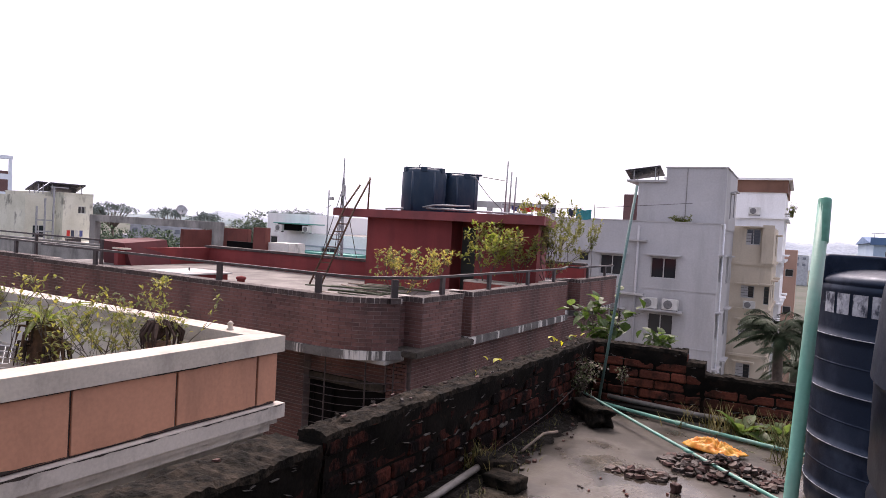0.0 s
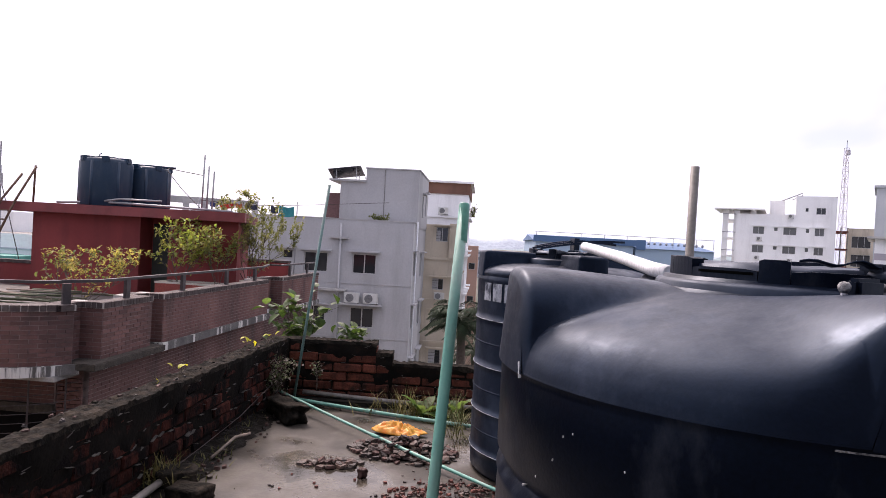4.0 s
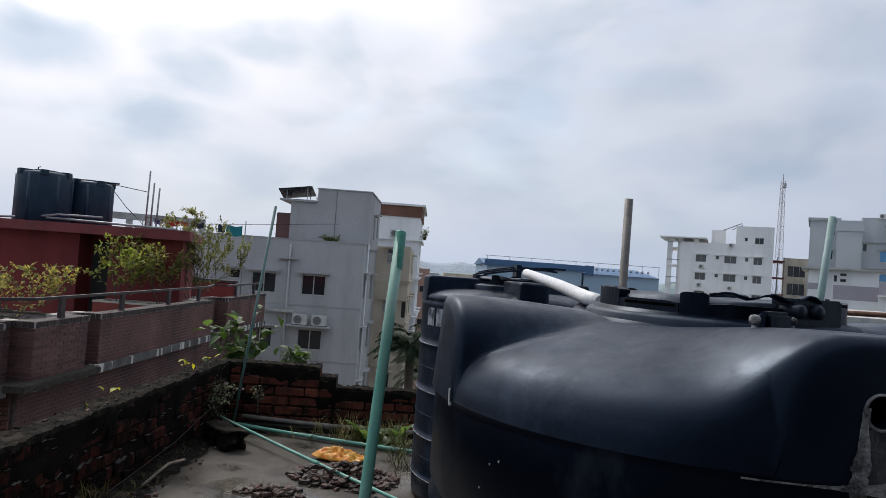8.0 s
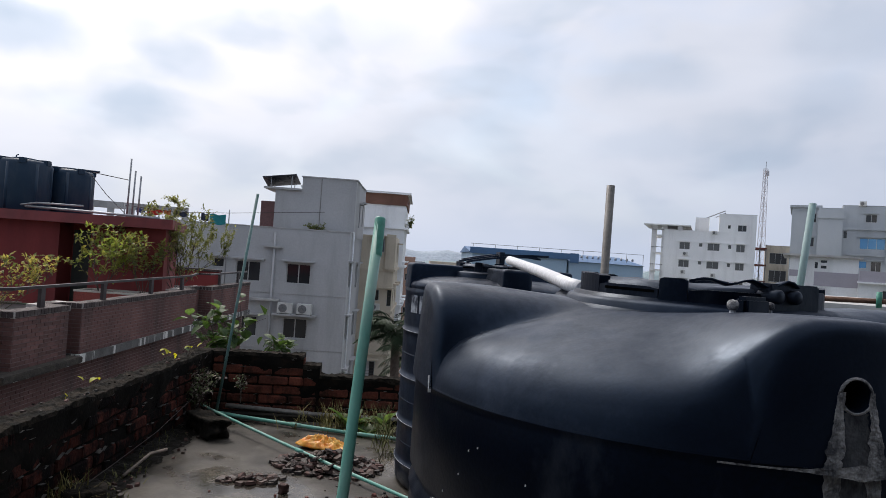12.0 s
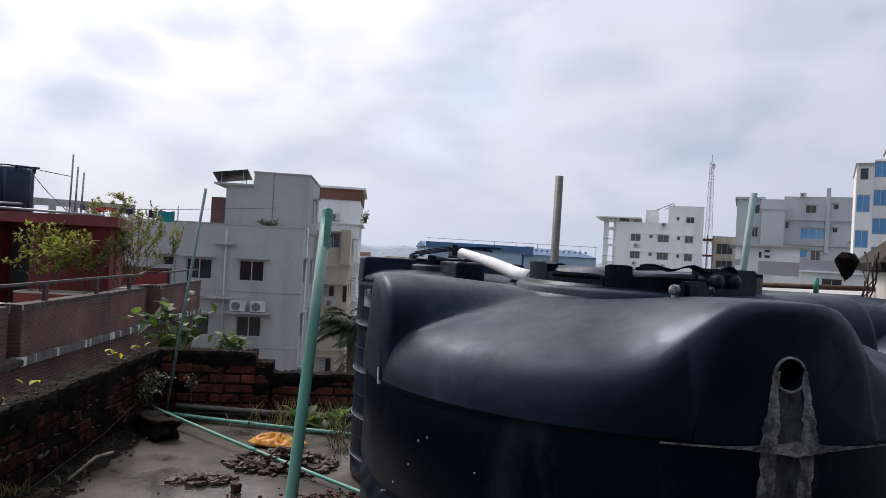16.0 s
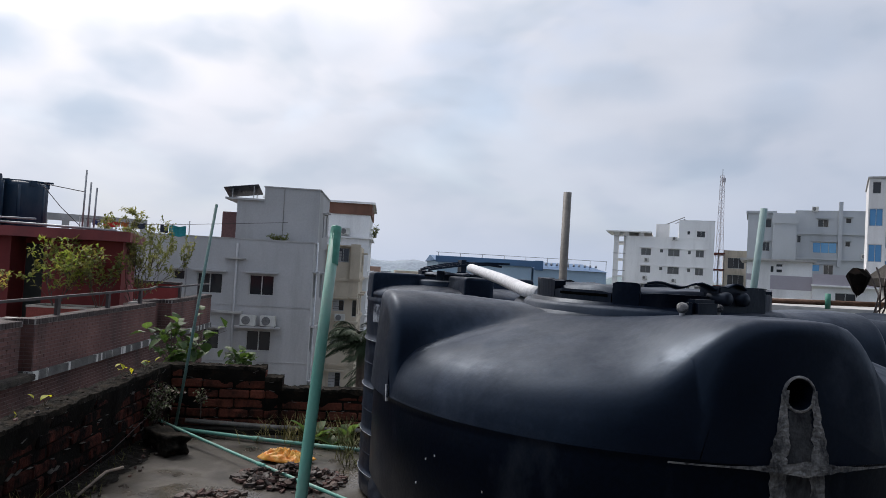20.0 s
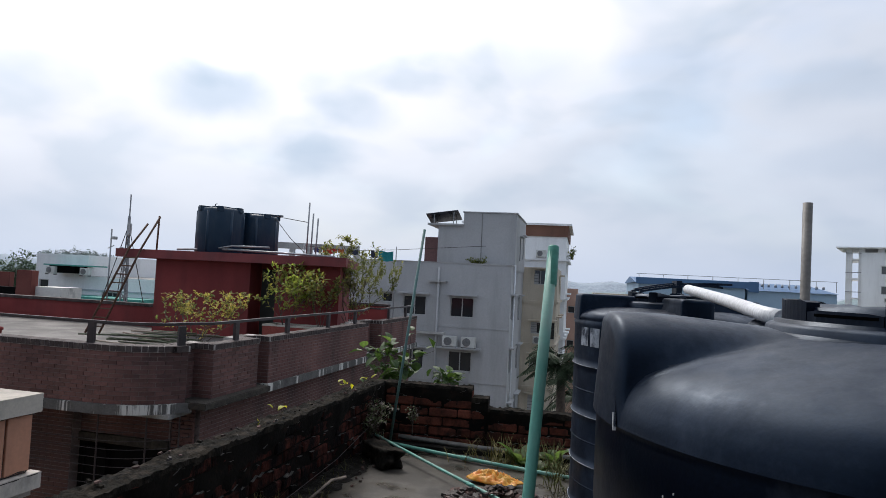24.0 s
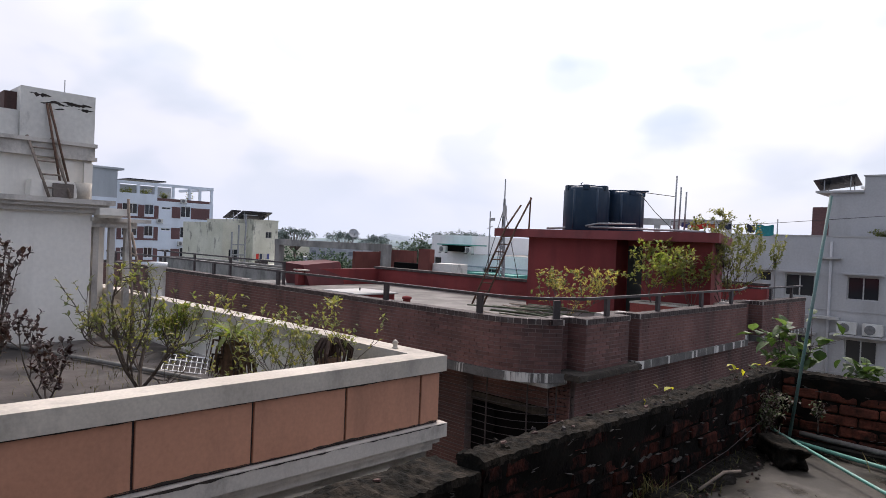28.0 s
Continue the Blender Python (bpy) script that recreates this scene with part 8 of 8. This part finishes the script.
block(og2, 0, 8.5, 0, 10, GROUND, 6.4, "yellow_wall", front=[(0.5, 3.2, 4.0, 5.7, 3), (4.6, 7.8, 4.0, 5.7, 3), (0.5, 3.2, 1.2, 3.0, 3), (4.2, 7.9, 1.0, 3.2, 2)], parapet=0.4)
for x in (4.6, 6.4):
    brl = thing("water_barrel", "dark blue plastic barrel on the open floor", "barrel", og2.matrix_basis @ pose(x, -0.8, 1.0))
    part("drum", lathe([(0.0, 0.0), (0.62, 0.0), (0.65, 0.1), (0.65, 0.75), (0.68, 0.8), (0.65, 0.85), (0.65, 1.5), (0.5, 1.65), (0.0, 1.7)], 18), "tank_far", brl)
    part("lid", lathe([(0.0, 1.68), (0.3, 1.69), (0.3, 1.78), (0.0, 1.82)], 14), "tank_far", brl)
part("balcony_slab", boxes((4.0, 8.6, -1.6, -0.002, 0.80, 1.0)), "concrete", og2)
part("scaffold_floor", boxes((-2.4, -0.02, -0.6, 6, 3.6, 3.8), (-2.4, -0.02, -0.6, 6, 1.0, 1.2), (-2.4, -0.02, -0.6, 6, 6.2, 6.4)), "brick_red_far", og2)
for x in (-2.35, -1.2, -0.25):
    part("scaffold_post", boxes((x, x + 0.2, -0.58, -0.4, GROUND, 6.9)), "concrete", og2)
gb_ = thing("house", "blue grey five storey house with balconies and a stair tower", "house", pose(47.34, 70.74, 0, 0, 0, -34) @ Matrix.Diagonal((0.87, 1, 1, 1)))
gb_["shade_mat"] = "bluegray_wall"
block(gb_, 0, 3.0, 0, 9, GROUND, 9.85, "bluegray_wall", front=[(1.85, 2.69, 5.49, 6.55), (2.1, 2.8, 8.2, 9.2, 1), (1.85, 2.69, 2.6, 3.6)], win=dict(shade=0.2))
part("top_slab", boxes((-0.25, 3.4, -0.3, 9.2, 9.85, 10.1)), "bluegray_wall", gb_)
block(gb_, 3.0, 5.7, -1.2, 8, GROUND, 9.4, "bluegray_wall", name="bay_wall", parapet=0.3)
part("bay_band", boxes((2.85, 5.85, -1.35, -1.19, 8.6, 9.5)), "bluegray_wall", gb_)
block(gb_, 5.7, 13.4, 0.3, 9, GROUND, 9.9, "bluegray_wall", name="main_wall", front=[(2.49, 3.7, 8.4, 9.27), (1.99, 4.7, 5.49, 6.7, 3, dict(glass="blue_glass")), (5.6, 6.2, 8.9, 9.45, 1), (5.62, 6.16, 6.3, 6.83, 1), (0.0 + 0.2, 0.6, 6.6, 7.4, 1), (2.0, 2.9, 3.4, 4.2, 1, dict(glass="blue_glass")), (3.3, 4.4, 3.1, 4.2, 2)], win=dict(shade=0.25), parapet=0.3)
part("slab_band", boxes((5.6, 13.5, 0.0, 0.298, 7.55, 7.85), (5.6, 13.5, 0.0, 0.298, 4.75, 4.95)), "bluegray_wall", gb_)
part("column", boxes((10.45, 10.9, -0.2, 0.298, 4.0, 11.2)), "bluegray_wall", gb_)
block(gb_, 13.4, 17.5, 0.6, 9, GROUND, 7.9, "bluegray_wall", name="wing_wall", front=[(0.3, 1.9, 5.3, 6.6), (0.3, 1.9, 2.4, 3.6)], win=dict(shade=0.2), parapet=0.3)
part("roof_frame", boxes((13.6, 15.6, 1.0, 1.1, 9.6, 9.7), (13.6, 13.7, 1.0, 1.1, 7.9, 9.6), (15.5, 15.6, 1.0, 1.1, 7.9, 9.6)), "steel", gb_)
for x, z in ((7.6, 10.15), (5.7, 3.9), (13.2, 5.0)):
    ac_unit(gb_.matrix_basis @ pose(x + 0.2, 0.2, z), s=0.9)
wh_ = thing("house", "low white house with a lilac band and flat slab roof", "house", pose(33.63, 49.83, 0, 0, 0, -34) @ Matrix.Diagonal((0.87, 1, 1, 1)))
block(wh_, 0, 5.4, 0, 8, GROUND, 3.5, "white_wall", front=[(2.46, 2.98, 3.05, 3.28, 1), (2.48, 2.96, 2.6, 2.85, 1), (2.0, 2.25, 2.6, 3.1, 1), (1.4, 1.8, 0.9, 1.2, 1)])
part("roof_slab", boxes((-0.6, 5.7, -0.5, 8.3, 3.5, 3.66)), "concrete_pale", wh_)
part("lilac_band", boxes((2.0, 5.42, -0.02, -0.003, 1.25, 2.35), (-0.02, 1.0, -0.02, -0.003, 1.9, 2.4)), "lilac_wall", wh_)
block(wh_, 5.4, 16, -0.6, 8, GROUND, 1.75, "white_wall", name="wing_wall", front=[(1.78, 3.38, 0.4, 1.22, 2), (3.4 + 1.6, 6.1, 0.45, 1.22, 2), (8.0, 9.6, 0.4, 1.22, 2)])
part("balcony", boxes((5.4, 16, -1.0, -0.6, 1.75, 2.6)), "lilac_wall", wh_)
part("balcony_slab", boxes((5.3, 16, -1.1, -0.3, 1.66, 1.78)), "white_wall", wh_)
bl_ = thing("house", "white tower block with bands of blue glass", "house", pose(44.16, 49.32, 0, 0, 0, -40) @ Matrix.Diagonal((0.8, 1, 1, 1)))
bb = [(0.10, 1.30, 6.95 - 3.0 * k, 8.42 - 3.0 * k, 2, dict(glass="blue_glass")) for k in range(3)]
block(bl_, 0, 1.55, 0, 9, GROUND, 10.95, "white_wall", front=bb + [(0.32, 1.07, 9.68, 10.68, 1)])
part("top_slab", boxes((-0.12, 1.62, -0.15, 9, 10.95, 11.1)), "concrete_pale", bl_)
block(bl_, 1.55, 2.95, 0.5, 9, GROUND, 11.45, "white_wall", name="glass_bay", front=[(0.06, 1.34, 9.95 - 2.4 * k, 11.3 - 2.4 * k, 2, dict(glass="blue_glass")) for k in range(6)])
block(bl_, 2.95, 9.0, -0.2, 9, GROUND, 13.0, "white_wall", name="main_wall", front=[(0.5 + 2.0 * j, 1.6 + 2.0 * j, 9.2 - 2.6 * k, 10.8 - 2.6 * k, 2, dict(glass="blue_glass" if j else "glass")) for k in range(5) for j in range(3)])
part("top_slab", boxes((2.8, 9.2, -0.4, 9.2, 13.0, 13.15)), "concrete_pale", bl_)

nx_ = thing("house", "next house with a plain pale concrete roof edge", "house", pose(8.4, 12.0, 0, 0, 0, -6))
part("wall", boxes((0, 16, 0.1, 9, GROUND, 0.92)), "concrete_pale", nx_)
part("roof_edge", boxes((-0.08, 16.1, 0.0, 9.1, 0.92, 1.04)), "concrete_pale", nx_)

# ---- far ahead ----
wr = thing("warehouse", "long warehouse with pale walls and a blue sheet roof", "warehouse", pose(22.64, 148.1, 0, 0, 0, -4))
block(wr, 0, 21.5, 0, 40, GROUND, 3.2, "blue_wall", roof=False)
bm = bmesh.new()
for a, b, z0, z1 in ((-0.6, 22.0, 3.2, 4.35), (22.0, 39.2, 2.6, 4.1)):
    vs = [bm.verts.new(p) for p in ((a, -0.5, z0), (b, -0.5, z0), (b, 20, z1 + 0.4), (a, 20, z1 + 0.4), (a, 40, z0), (b, 40, z0))]
    for f in ((0, 1, 2, 3), (3, 2, 5, 4), (0, 3, 4), (1, 5, 2)):
        bm.faces.new([vs[i] for i in f])
part("roof", bm, "blue_roof", wr)
part("parapet_band", boxes((-0.6, 22.0, -0.6, -0.5, 2.9, 4.3), (22.0, 24.0, -0.6, -0.5, 2.2, 4.4)), "blue_roof", wr)
block(wr, 22.0, 39.0, 0.1, 40, GROUND, 2.6, "blue_wall", name="wing_wall", roof=False)
part("roof_rail", boxes((-0.5, 39.0, 0.0, 0.08, 5.05, 5.15), *[(x, x + 0.1, 0.0, 0.08, 3.0, 5.05) for x in (0, 5, 10, 15, 20, 25, 30, 35, 38.8)]), "steel", wr)
for x in range(12):
    part("roof_vent", lathe([(0.0, 0), (0.25, 0), (0.3, 0.35), (0.2, 0.6), (0, 0.7)], 8, cx=23.5 + 1.35 * x, cy=6), "steel", wr, m=pose(0, 0, 3.5))
fb = thing("house", "low buff house far off with dark openings", "house", pose(8.2, 90.0, 0, 0, 0, -4))
block(fb, 0, 5.2, 0, 8, GROUND, 0.8, "yellow_wall", front=[(0.4, 1.6, -0.4, 0.35, 1), (2.6, 3.6, -0.4, 0.3, 1)])

# ---- houses to the left ----
ap = thing("house", "white apartment house with brown tile bands and a roof terrace", "house", pose(-79.68, 51.06, 0, 0, 0, 84))
ap["shade_mat"] = "hazed_white_wall"
aw = []
for z in (3.2, 0.5, -2.2):
    aw += [(15.3 - 11.7, 15.3 - 9.9, z, z + 1.25, 3), (15.3 - 9.0, 15.3 - 7.9, z, z + 1.25, 2), (15.3 - 6.9, 15.3 - 5.7, z + 0.75, z + 1.05, 2), (15.3 - 4.4, 15.3 - 3.1, z - 0.1, z + 1.3, 2)]
block(ap, -15.3, 0, 0, 12, GROUND, 5.0, "hazed_white_wall", front=aw, roof=True, win=dict(frame="white_wall"))
for z in (3.0, 0.3, -2.4):
    for a, b in ((-12.3, -11.75), (-9.85, -9.05), (-7.85, -7.3), (-5.6, -4.45), (-3.05, -0.5)):
        part("brown_band", boxes((a, b, -0.03, -0.002, z - 0.1, z + 1.35)), "brown_wall", ap)
    part("brown_band", boxes((-12.3, -7.3, -0.03, -0.002, z - 0.35, z - 0.105)), "brown_wall", ap)
part("stair_tower", boxes((-15.3, -12.4, 0.002, 8, 5.0, 8.4)), "bluegray_wall", ap)
part("tower_slab", boxes((-15.5, -11.7, -0.2, 8.2, 8.4, 8.65)), "bluegray_wall", ap)
part("terrace_beam", boxes((-12.4, 0.0, 0.0, 0.3, 6.85, 7.2), (-0.35, 0.0, 0.3, 10, 6.85, 7.2)), "hazed_white_wall", ap)
for x in (-12.4, -10.0, -7.8, -5.6, -3.4, -2.0, -0.35):
    part("terrace_pier", boxes((x, x + 0.3, 0.02, 0.28, 5.0, 6.85)), "hazed_white_wall", ap)
part("terrace_wall", boxes((-12.4, -7.8, 0.01, 0.2, 5.0, 5.75)), "hazed_white_wall", ap)
part("terrace_wall", boxes((-7.5, -0.5, 0.01, 0.2, 5.0, 5.35)), "brown_wall", ap)
part("terrace_back", boxes((-12.0, -4.5, 3.0, 3.2, 5.0, 6.9)), "bluegray_wall", ap)
part("pergola", boxes((-10.6, -5.8, 1.5, 6, 7.5, 7.65)), "solar", ap)
for k, x in enumerate((-11.5, -10.8, -9.4, -8.6, -6.4, -3.0)):
    shrub("potted plant on the far roof terrace", ap.matrix_basis @ pose(x, 0.7, 5.0), 1.3, 0.5, 5, 70, 0.3, "leaf_dull", 90 + k, bare=0.1, group="terrace plants")
for x, z in ((-2.0, 4.9), (-5.0, 2.2), (-2.2, -0.6)):
    ac_unit(ap.matrix_basis @ pose(x - 2.2, -0.1, z), s=0.9)
old = thing("house", "old white house black with mould, solar panels on its roof", "house", pose(-39.15, 30.52, 0, 0, 0, 84))
block(old, -2.0, 0, 0, 7, GROUND, 2.15, "mouldy_wall", front=[(1.0, 1.5, 1.06, 1.52, 2)], parapet=0.15)
block(old, -3.9, -2.0, 0.8, 7, GROUND, 2.05, "mouldy_wall", name="wing_wall", front=[(0.5, 1.3, -0.6, 0.2)])
part("low_wing", boxes((-3.9, 0.3, -2.2, -0.002, GROUND, -0.75)), "mouldy_wall", old)
part("pipe_rack", boxes((-3.85, -2.75, -0.4, -0.3, 0.5, 0.58), (-3.85, -3.77, -0.4, -0.3, -0.75, 1.4), (-3.35, -3.27, -0.4, -0.3, -0.75, 1.9), (-2.83, -2.75, -0.4, -0.3, -0.75, 2.6), (-3.85, -2.75, -0.4, -0.3, -0.2, -0.12), (-3.0, -1.9, -0.4, -0.3, 2.6, 2.66)), "steel", old)
for x0, x1 in ((-2.55, -0.2), (-3.4, -2.7)):
    s_ = thing("solar_panel", "row of dark solar panels on the old house roof", "solar panel", old.matrix_basis @ pose((x0 + x1) / 2, 1.0, 2.30))
    part("panel", boxes((-(x1 - x0) / 2, (x1 - x0) / 2, -0.7, 0.7, -0.03, 0.03)), "solar", s_, m=pose(0, 0.2, 0.36, -22, 0, 0))
    for x in (-(x1 - x0) / 2 + 0.2, (x1 - x0) / 2 - 0.2):
        part("leg", tube([(x, -0.3, -0.1), (x, -0.3, 0.50)], 0.03, 4), "steel", s_)
        part("leg", tube([(x, 0.7, -0.1), (x, 0.7, 0.14)], 0.03, 4), "steel", s_)
part("stair_flight", boxes((-2.9, -2.0, -2.1, -1.9, -0.748, -0.5)), "dark_metal", old)
for k, c in enumerate(("cloth_red", "cloth_dark", "frame", "cloth_blue")):
    part("garment", boxes((-1.9 + 0.28 * k, -1.7 + 0.28 * k, -0.35, -0.33, -0.45, -0.05)), c, old)

gt = thing("roof_frame", "grey concrete roof frame over a red walled terrace", "building", pose(-20.14, 21.78, 0, 0, 0, -4))
part("beam", boxes((-8.8, 0.0, 0.0, 0.35, 0.80, 1.12)), "concrete", gt)
part("column", boxes((-0.38, 0.0, 0.02, 0.33, GROUND, 0.80)), "concrete", gt)
part("column", boxes((-8.8, -8.4, 0.02, 0.33, GROUND, 0.80)), "concrete", gt)
part("wall", boxes((-2.9, -0.42, 2.2, 2.4, GROUND, 0.85)), "brick_red_far", gt)
part("wall", boxes((-2.9, -2.7, 0.5, 2.2, GROUND, 0.7)), "brick_red_far", gt)
rw = thing("house", "red brick roof wall beside a black water trough", "building", pose(-19.0, 21.9, 0, 0, 0, -4))
part("wall", boxes((0.72, 1.38, 0, 0.3, GROUND, 1.0)), "brick_red_far", rw)
part("dark_wall", boxes((-0.9, 0.718, 0.1, 0.4, GROUND, 0.35)), "void_wall", rw)
part("box", boxes((1.385, 2.5, 0.2, 1.2, GROUND, 0.42)), "stained_wall", rw)
part("slab", boxes((2.0, 4.4, -0.6, 0.18, -0.75, -0.62), (2.1, 4.2, -0.4, 0.17, GROUND, -0.75)), "concrete", rw)
lo = thing("house", "row of low roofs behind the brick house", "house", pose(-20.0, 19.6, 0, 0, 0, -4))
block(lo, -18, 14, 0, 1.6, GROUND, -0.6, "concrete", parapet=0.3)
wh2 = thing("house", "white house with a green awning and air conditioners", "house", pose(-28.08, 34.75, 0, 0, 0, -4))
block(wh2, 0, 3.45, 0, 8, GROUND, 1.8, "white_wall", front=[(0.25, 0.90, -0.32, 0.32, 1), (1.27, 2.25, -1.0, -0.45, 3)])
block(wh2, 3.45, 9.5, -0.2, 8, GROUND, 0.62, "white_wall", name="wing_wall", front=[(1.2, 2.4, -1.0, -0.2)])
part("string_course", boxes((0, 9.5, -0.26, -0.202, -0.18, -0.1)), "bluegray_wall", wh2)
part("roof_shed", boxes((1.7, 3.4, -0.9, -0.01, 0.75, 1.15)), "void_wall", wh2)
part("awning", boxes((1.5, 4.4, -1.1, 0.4, 1.15, 1.22)), "awning_green", wh2)
part("awning", boxes((3.0, 8.6, -2.2, -0.21, -0.62, -0.42)), "awning_green", wh2)
part("shed_wall", boxes((3.2, 8.4, -2.0, -0.21, GROUND, -0.62)), "yellow_wall", wh2)
for x in (2.0, 4.2):
    ac_unit(wh2.matrix_basis @ pose(x, -0.95, 0.68), s=0.7)


# ---- trees and hills ----
def broad_tree(x, y, h, w, seed, label, flat=0.35, n=170, size=1.0, material="far_leaf", trunk_h=0.62):
    """A spreading tree: trunk, limbs and a ragged crown of leaf clumps."""
    rr = random.Random(seed)
    t = thing("tree", label, "tree", pose(x, y, GROUND), group="far trees")
    wood = bmesh.new()
    tube([(0, 0, 0), (0.2, 0, h * trunk_h * 0.5), (0, 0.2, h * trunk_h)], [w * 0.045, w * 0.035, w * 0.028], 6, wood)
    cl = []
    for k in range(15):
        an = 2 * math.pi * k * 0.382 + rr.uniform(-0.3, 0.3); r = w * 0.5 * math.sqrt((k + 0.5) / 15) * rr.uniform(0.85, 1.1)
        e = Vector((r * math.cos(an), r * math.sin(an), h * (0.97 - flat * 0.30 * (r / (w * 0.5)) ** 2 - rr.uniform(0, 0.16 * flat))))
        tube([(0, 0.2, h * trunk_h), (e.x * 0.5, e.y * 0.5, h * (trunk_h + 0.13)), e], [w * 0.02, w * 0.014, w * 0.006], 5, wood)
        cl.append(e)
    part("trunk", wood, "bark", t)
    bm = bmesh.new()
    for k in range(n):
        c = cl[rr.randrange(15)]
        p = c + Vector((rr.gauss(0, w * 0.075), rr.gauss(0, w * 0.075), rr.gauss(0, h * (0.012 + flat * 0.06))))
        for j in range(9):
            leaf_geo(bm, p + rand_dir(rr) * size * 0.6, rand_dir(rr, 0.3), Vector((0, 0, 1)), size * rr.uniform(0.4, 0.8), size * 0.5)
    part("crown", bm, material, t)
    return t


LT = "broad flat-crowned rain tree far off in haze"
for k, (x, y, h, w, fl) in enumerate(((-163, 133, 19.6, 13, 0.22), (-152, 143, 19.0, 11, 0.20), (-168, 130, 18.4, 10, 0.25), (-145, 150, 18.2, 9, 0.25), (-132, 176, 21.0, 20, 0.20))):
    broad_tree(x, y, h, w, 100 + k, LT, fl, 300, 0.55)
for k, (x, y, h, w) in enumerate(((-69.5, 57, 14.9, 7), (-65.5, 57.5, 15.3, 6), (-62, 57.5, 15.2, 6), (-58, 54.5, 15.0, 5), (-73, 58, 14.7, 7))):
    broad_tree(x, y, h, w, 110 + k, "leafy green town tree behind the low roofs", 0.8, 460, 0.46, "mid_leaf")
for k, (x, y, h, w) in enumerate(((-64, 76.5, 18.4, 5.5), (-72.8, 82, 17.0, 6), (-69, 80, 16.6, 5), (-64, 101, 17.4, 10), (-60, 100, 16.4, 11), (-50, 84, 15.5, 9), (-45, 30, 15.4, 6), (-31, 40, 14.6, 6))):
    broad_tree(x, y, h, w, 120 + k, "round-crowned green tree among the houses", 1.0, 460, 0.48, "mid_leaf")


def ridge(name, label, y, x0, x1, z, amp, seed, material, depth=60, step=12):
    bm = bmesh.new()
    n = int((x1 - x0) / step)
    rows = []
    for j, (dy, k) in enumerate(((0, 0.0), (depth * 0.3, 0.7), (depth * 0.6, 1.0), (depth, 0.0))):
        rows.append([bm.verts.new((x0 + step * i, y + dy + 0.1 * abs(x0 + step * i), GROUND + k * (z - GROUND + amp * (noise.noise(Vector((i * 0.08, seed, 0))) + 0.5 * noise.noise(Vector((i * 0.35, seed, 3))) + 0.25 * noise.noise(Vector((i * 0.9, j, seed))))))) for i in range(n + 1)])
    for a, b in zip(rows, rows[1:]):
        for i in range(n):
            bm.faces.new((a[i], a[i + 1], b[i + 1], b[i])).smooth = True
    return tagged(part(name, bm, material), label, "hills", kind="structure")


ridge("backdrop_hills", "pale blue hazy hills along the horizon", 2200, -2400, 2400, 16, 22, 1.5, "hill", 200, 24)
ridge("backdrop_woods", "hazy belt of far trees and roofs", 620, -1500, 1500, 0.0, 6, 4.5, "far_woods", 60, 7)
rr = random.Random(77)
for k in range(46):
    an = rr.uniform(-62, 78); d = rr.uniform(190, 520)
    x, y = -math.sin(radians(an)) * d, math.cos(radians(an)) * d
    w, dp = rr.uniform(8, 20), rr.uniform(8, 16); top = rr.uniform(-9, -0.5)
    h_ = thing("house", "small hazy house block far off in the town", "house", pose(x, y, 0, 0, 0, an * 0.5), group="far town houses")
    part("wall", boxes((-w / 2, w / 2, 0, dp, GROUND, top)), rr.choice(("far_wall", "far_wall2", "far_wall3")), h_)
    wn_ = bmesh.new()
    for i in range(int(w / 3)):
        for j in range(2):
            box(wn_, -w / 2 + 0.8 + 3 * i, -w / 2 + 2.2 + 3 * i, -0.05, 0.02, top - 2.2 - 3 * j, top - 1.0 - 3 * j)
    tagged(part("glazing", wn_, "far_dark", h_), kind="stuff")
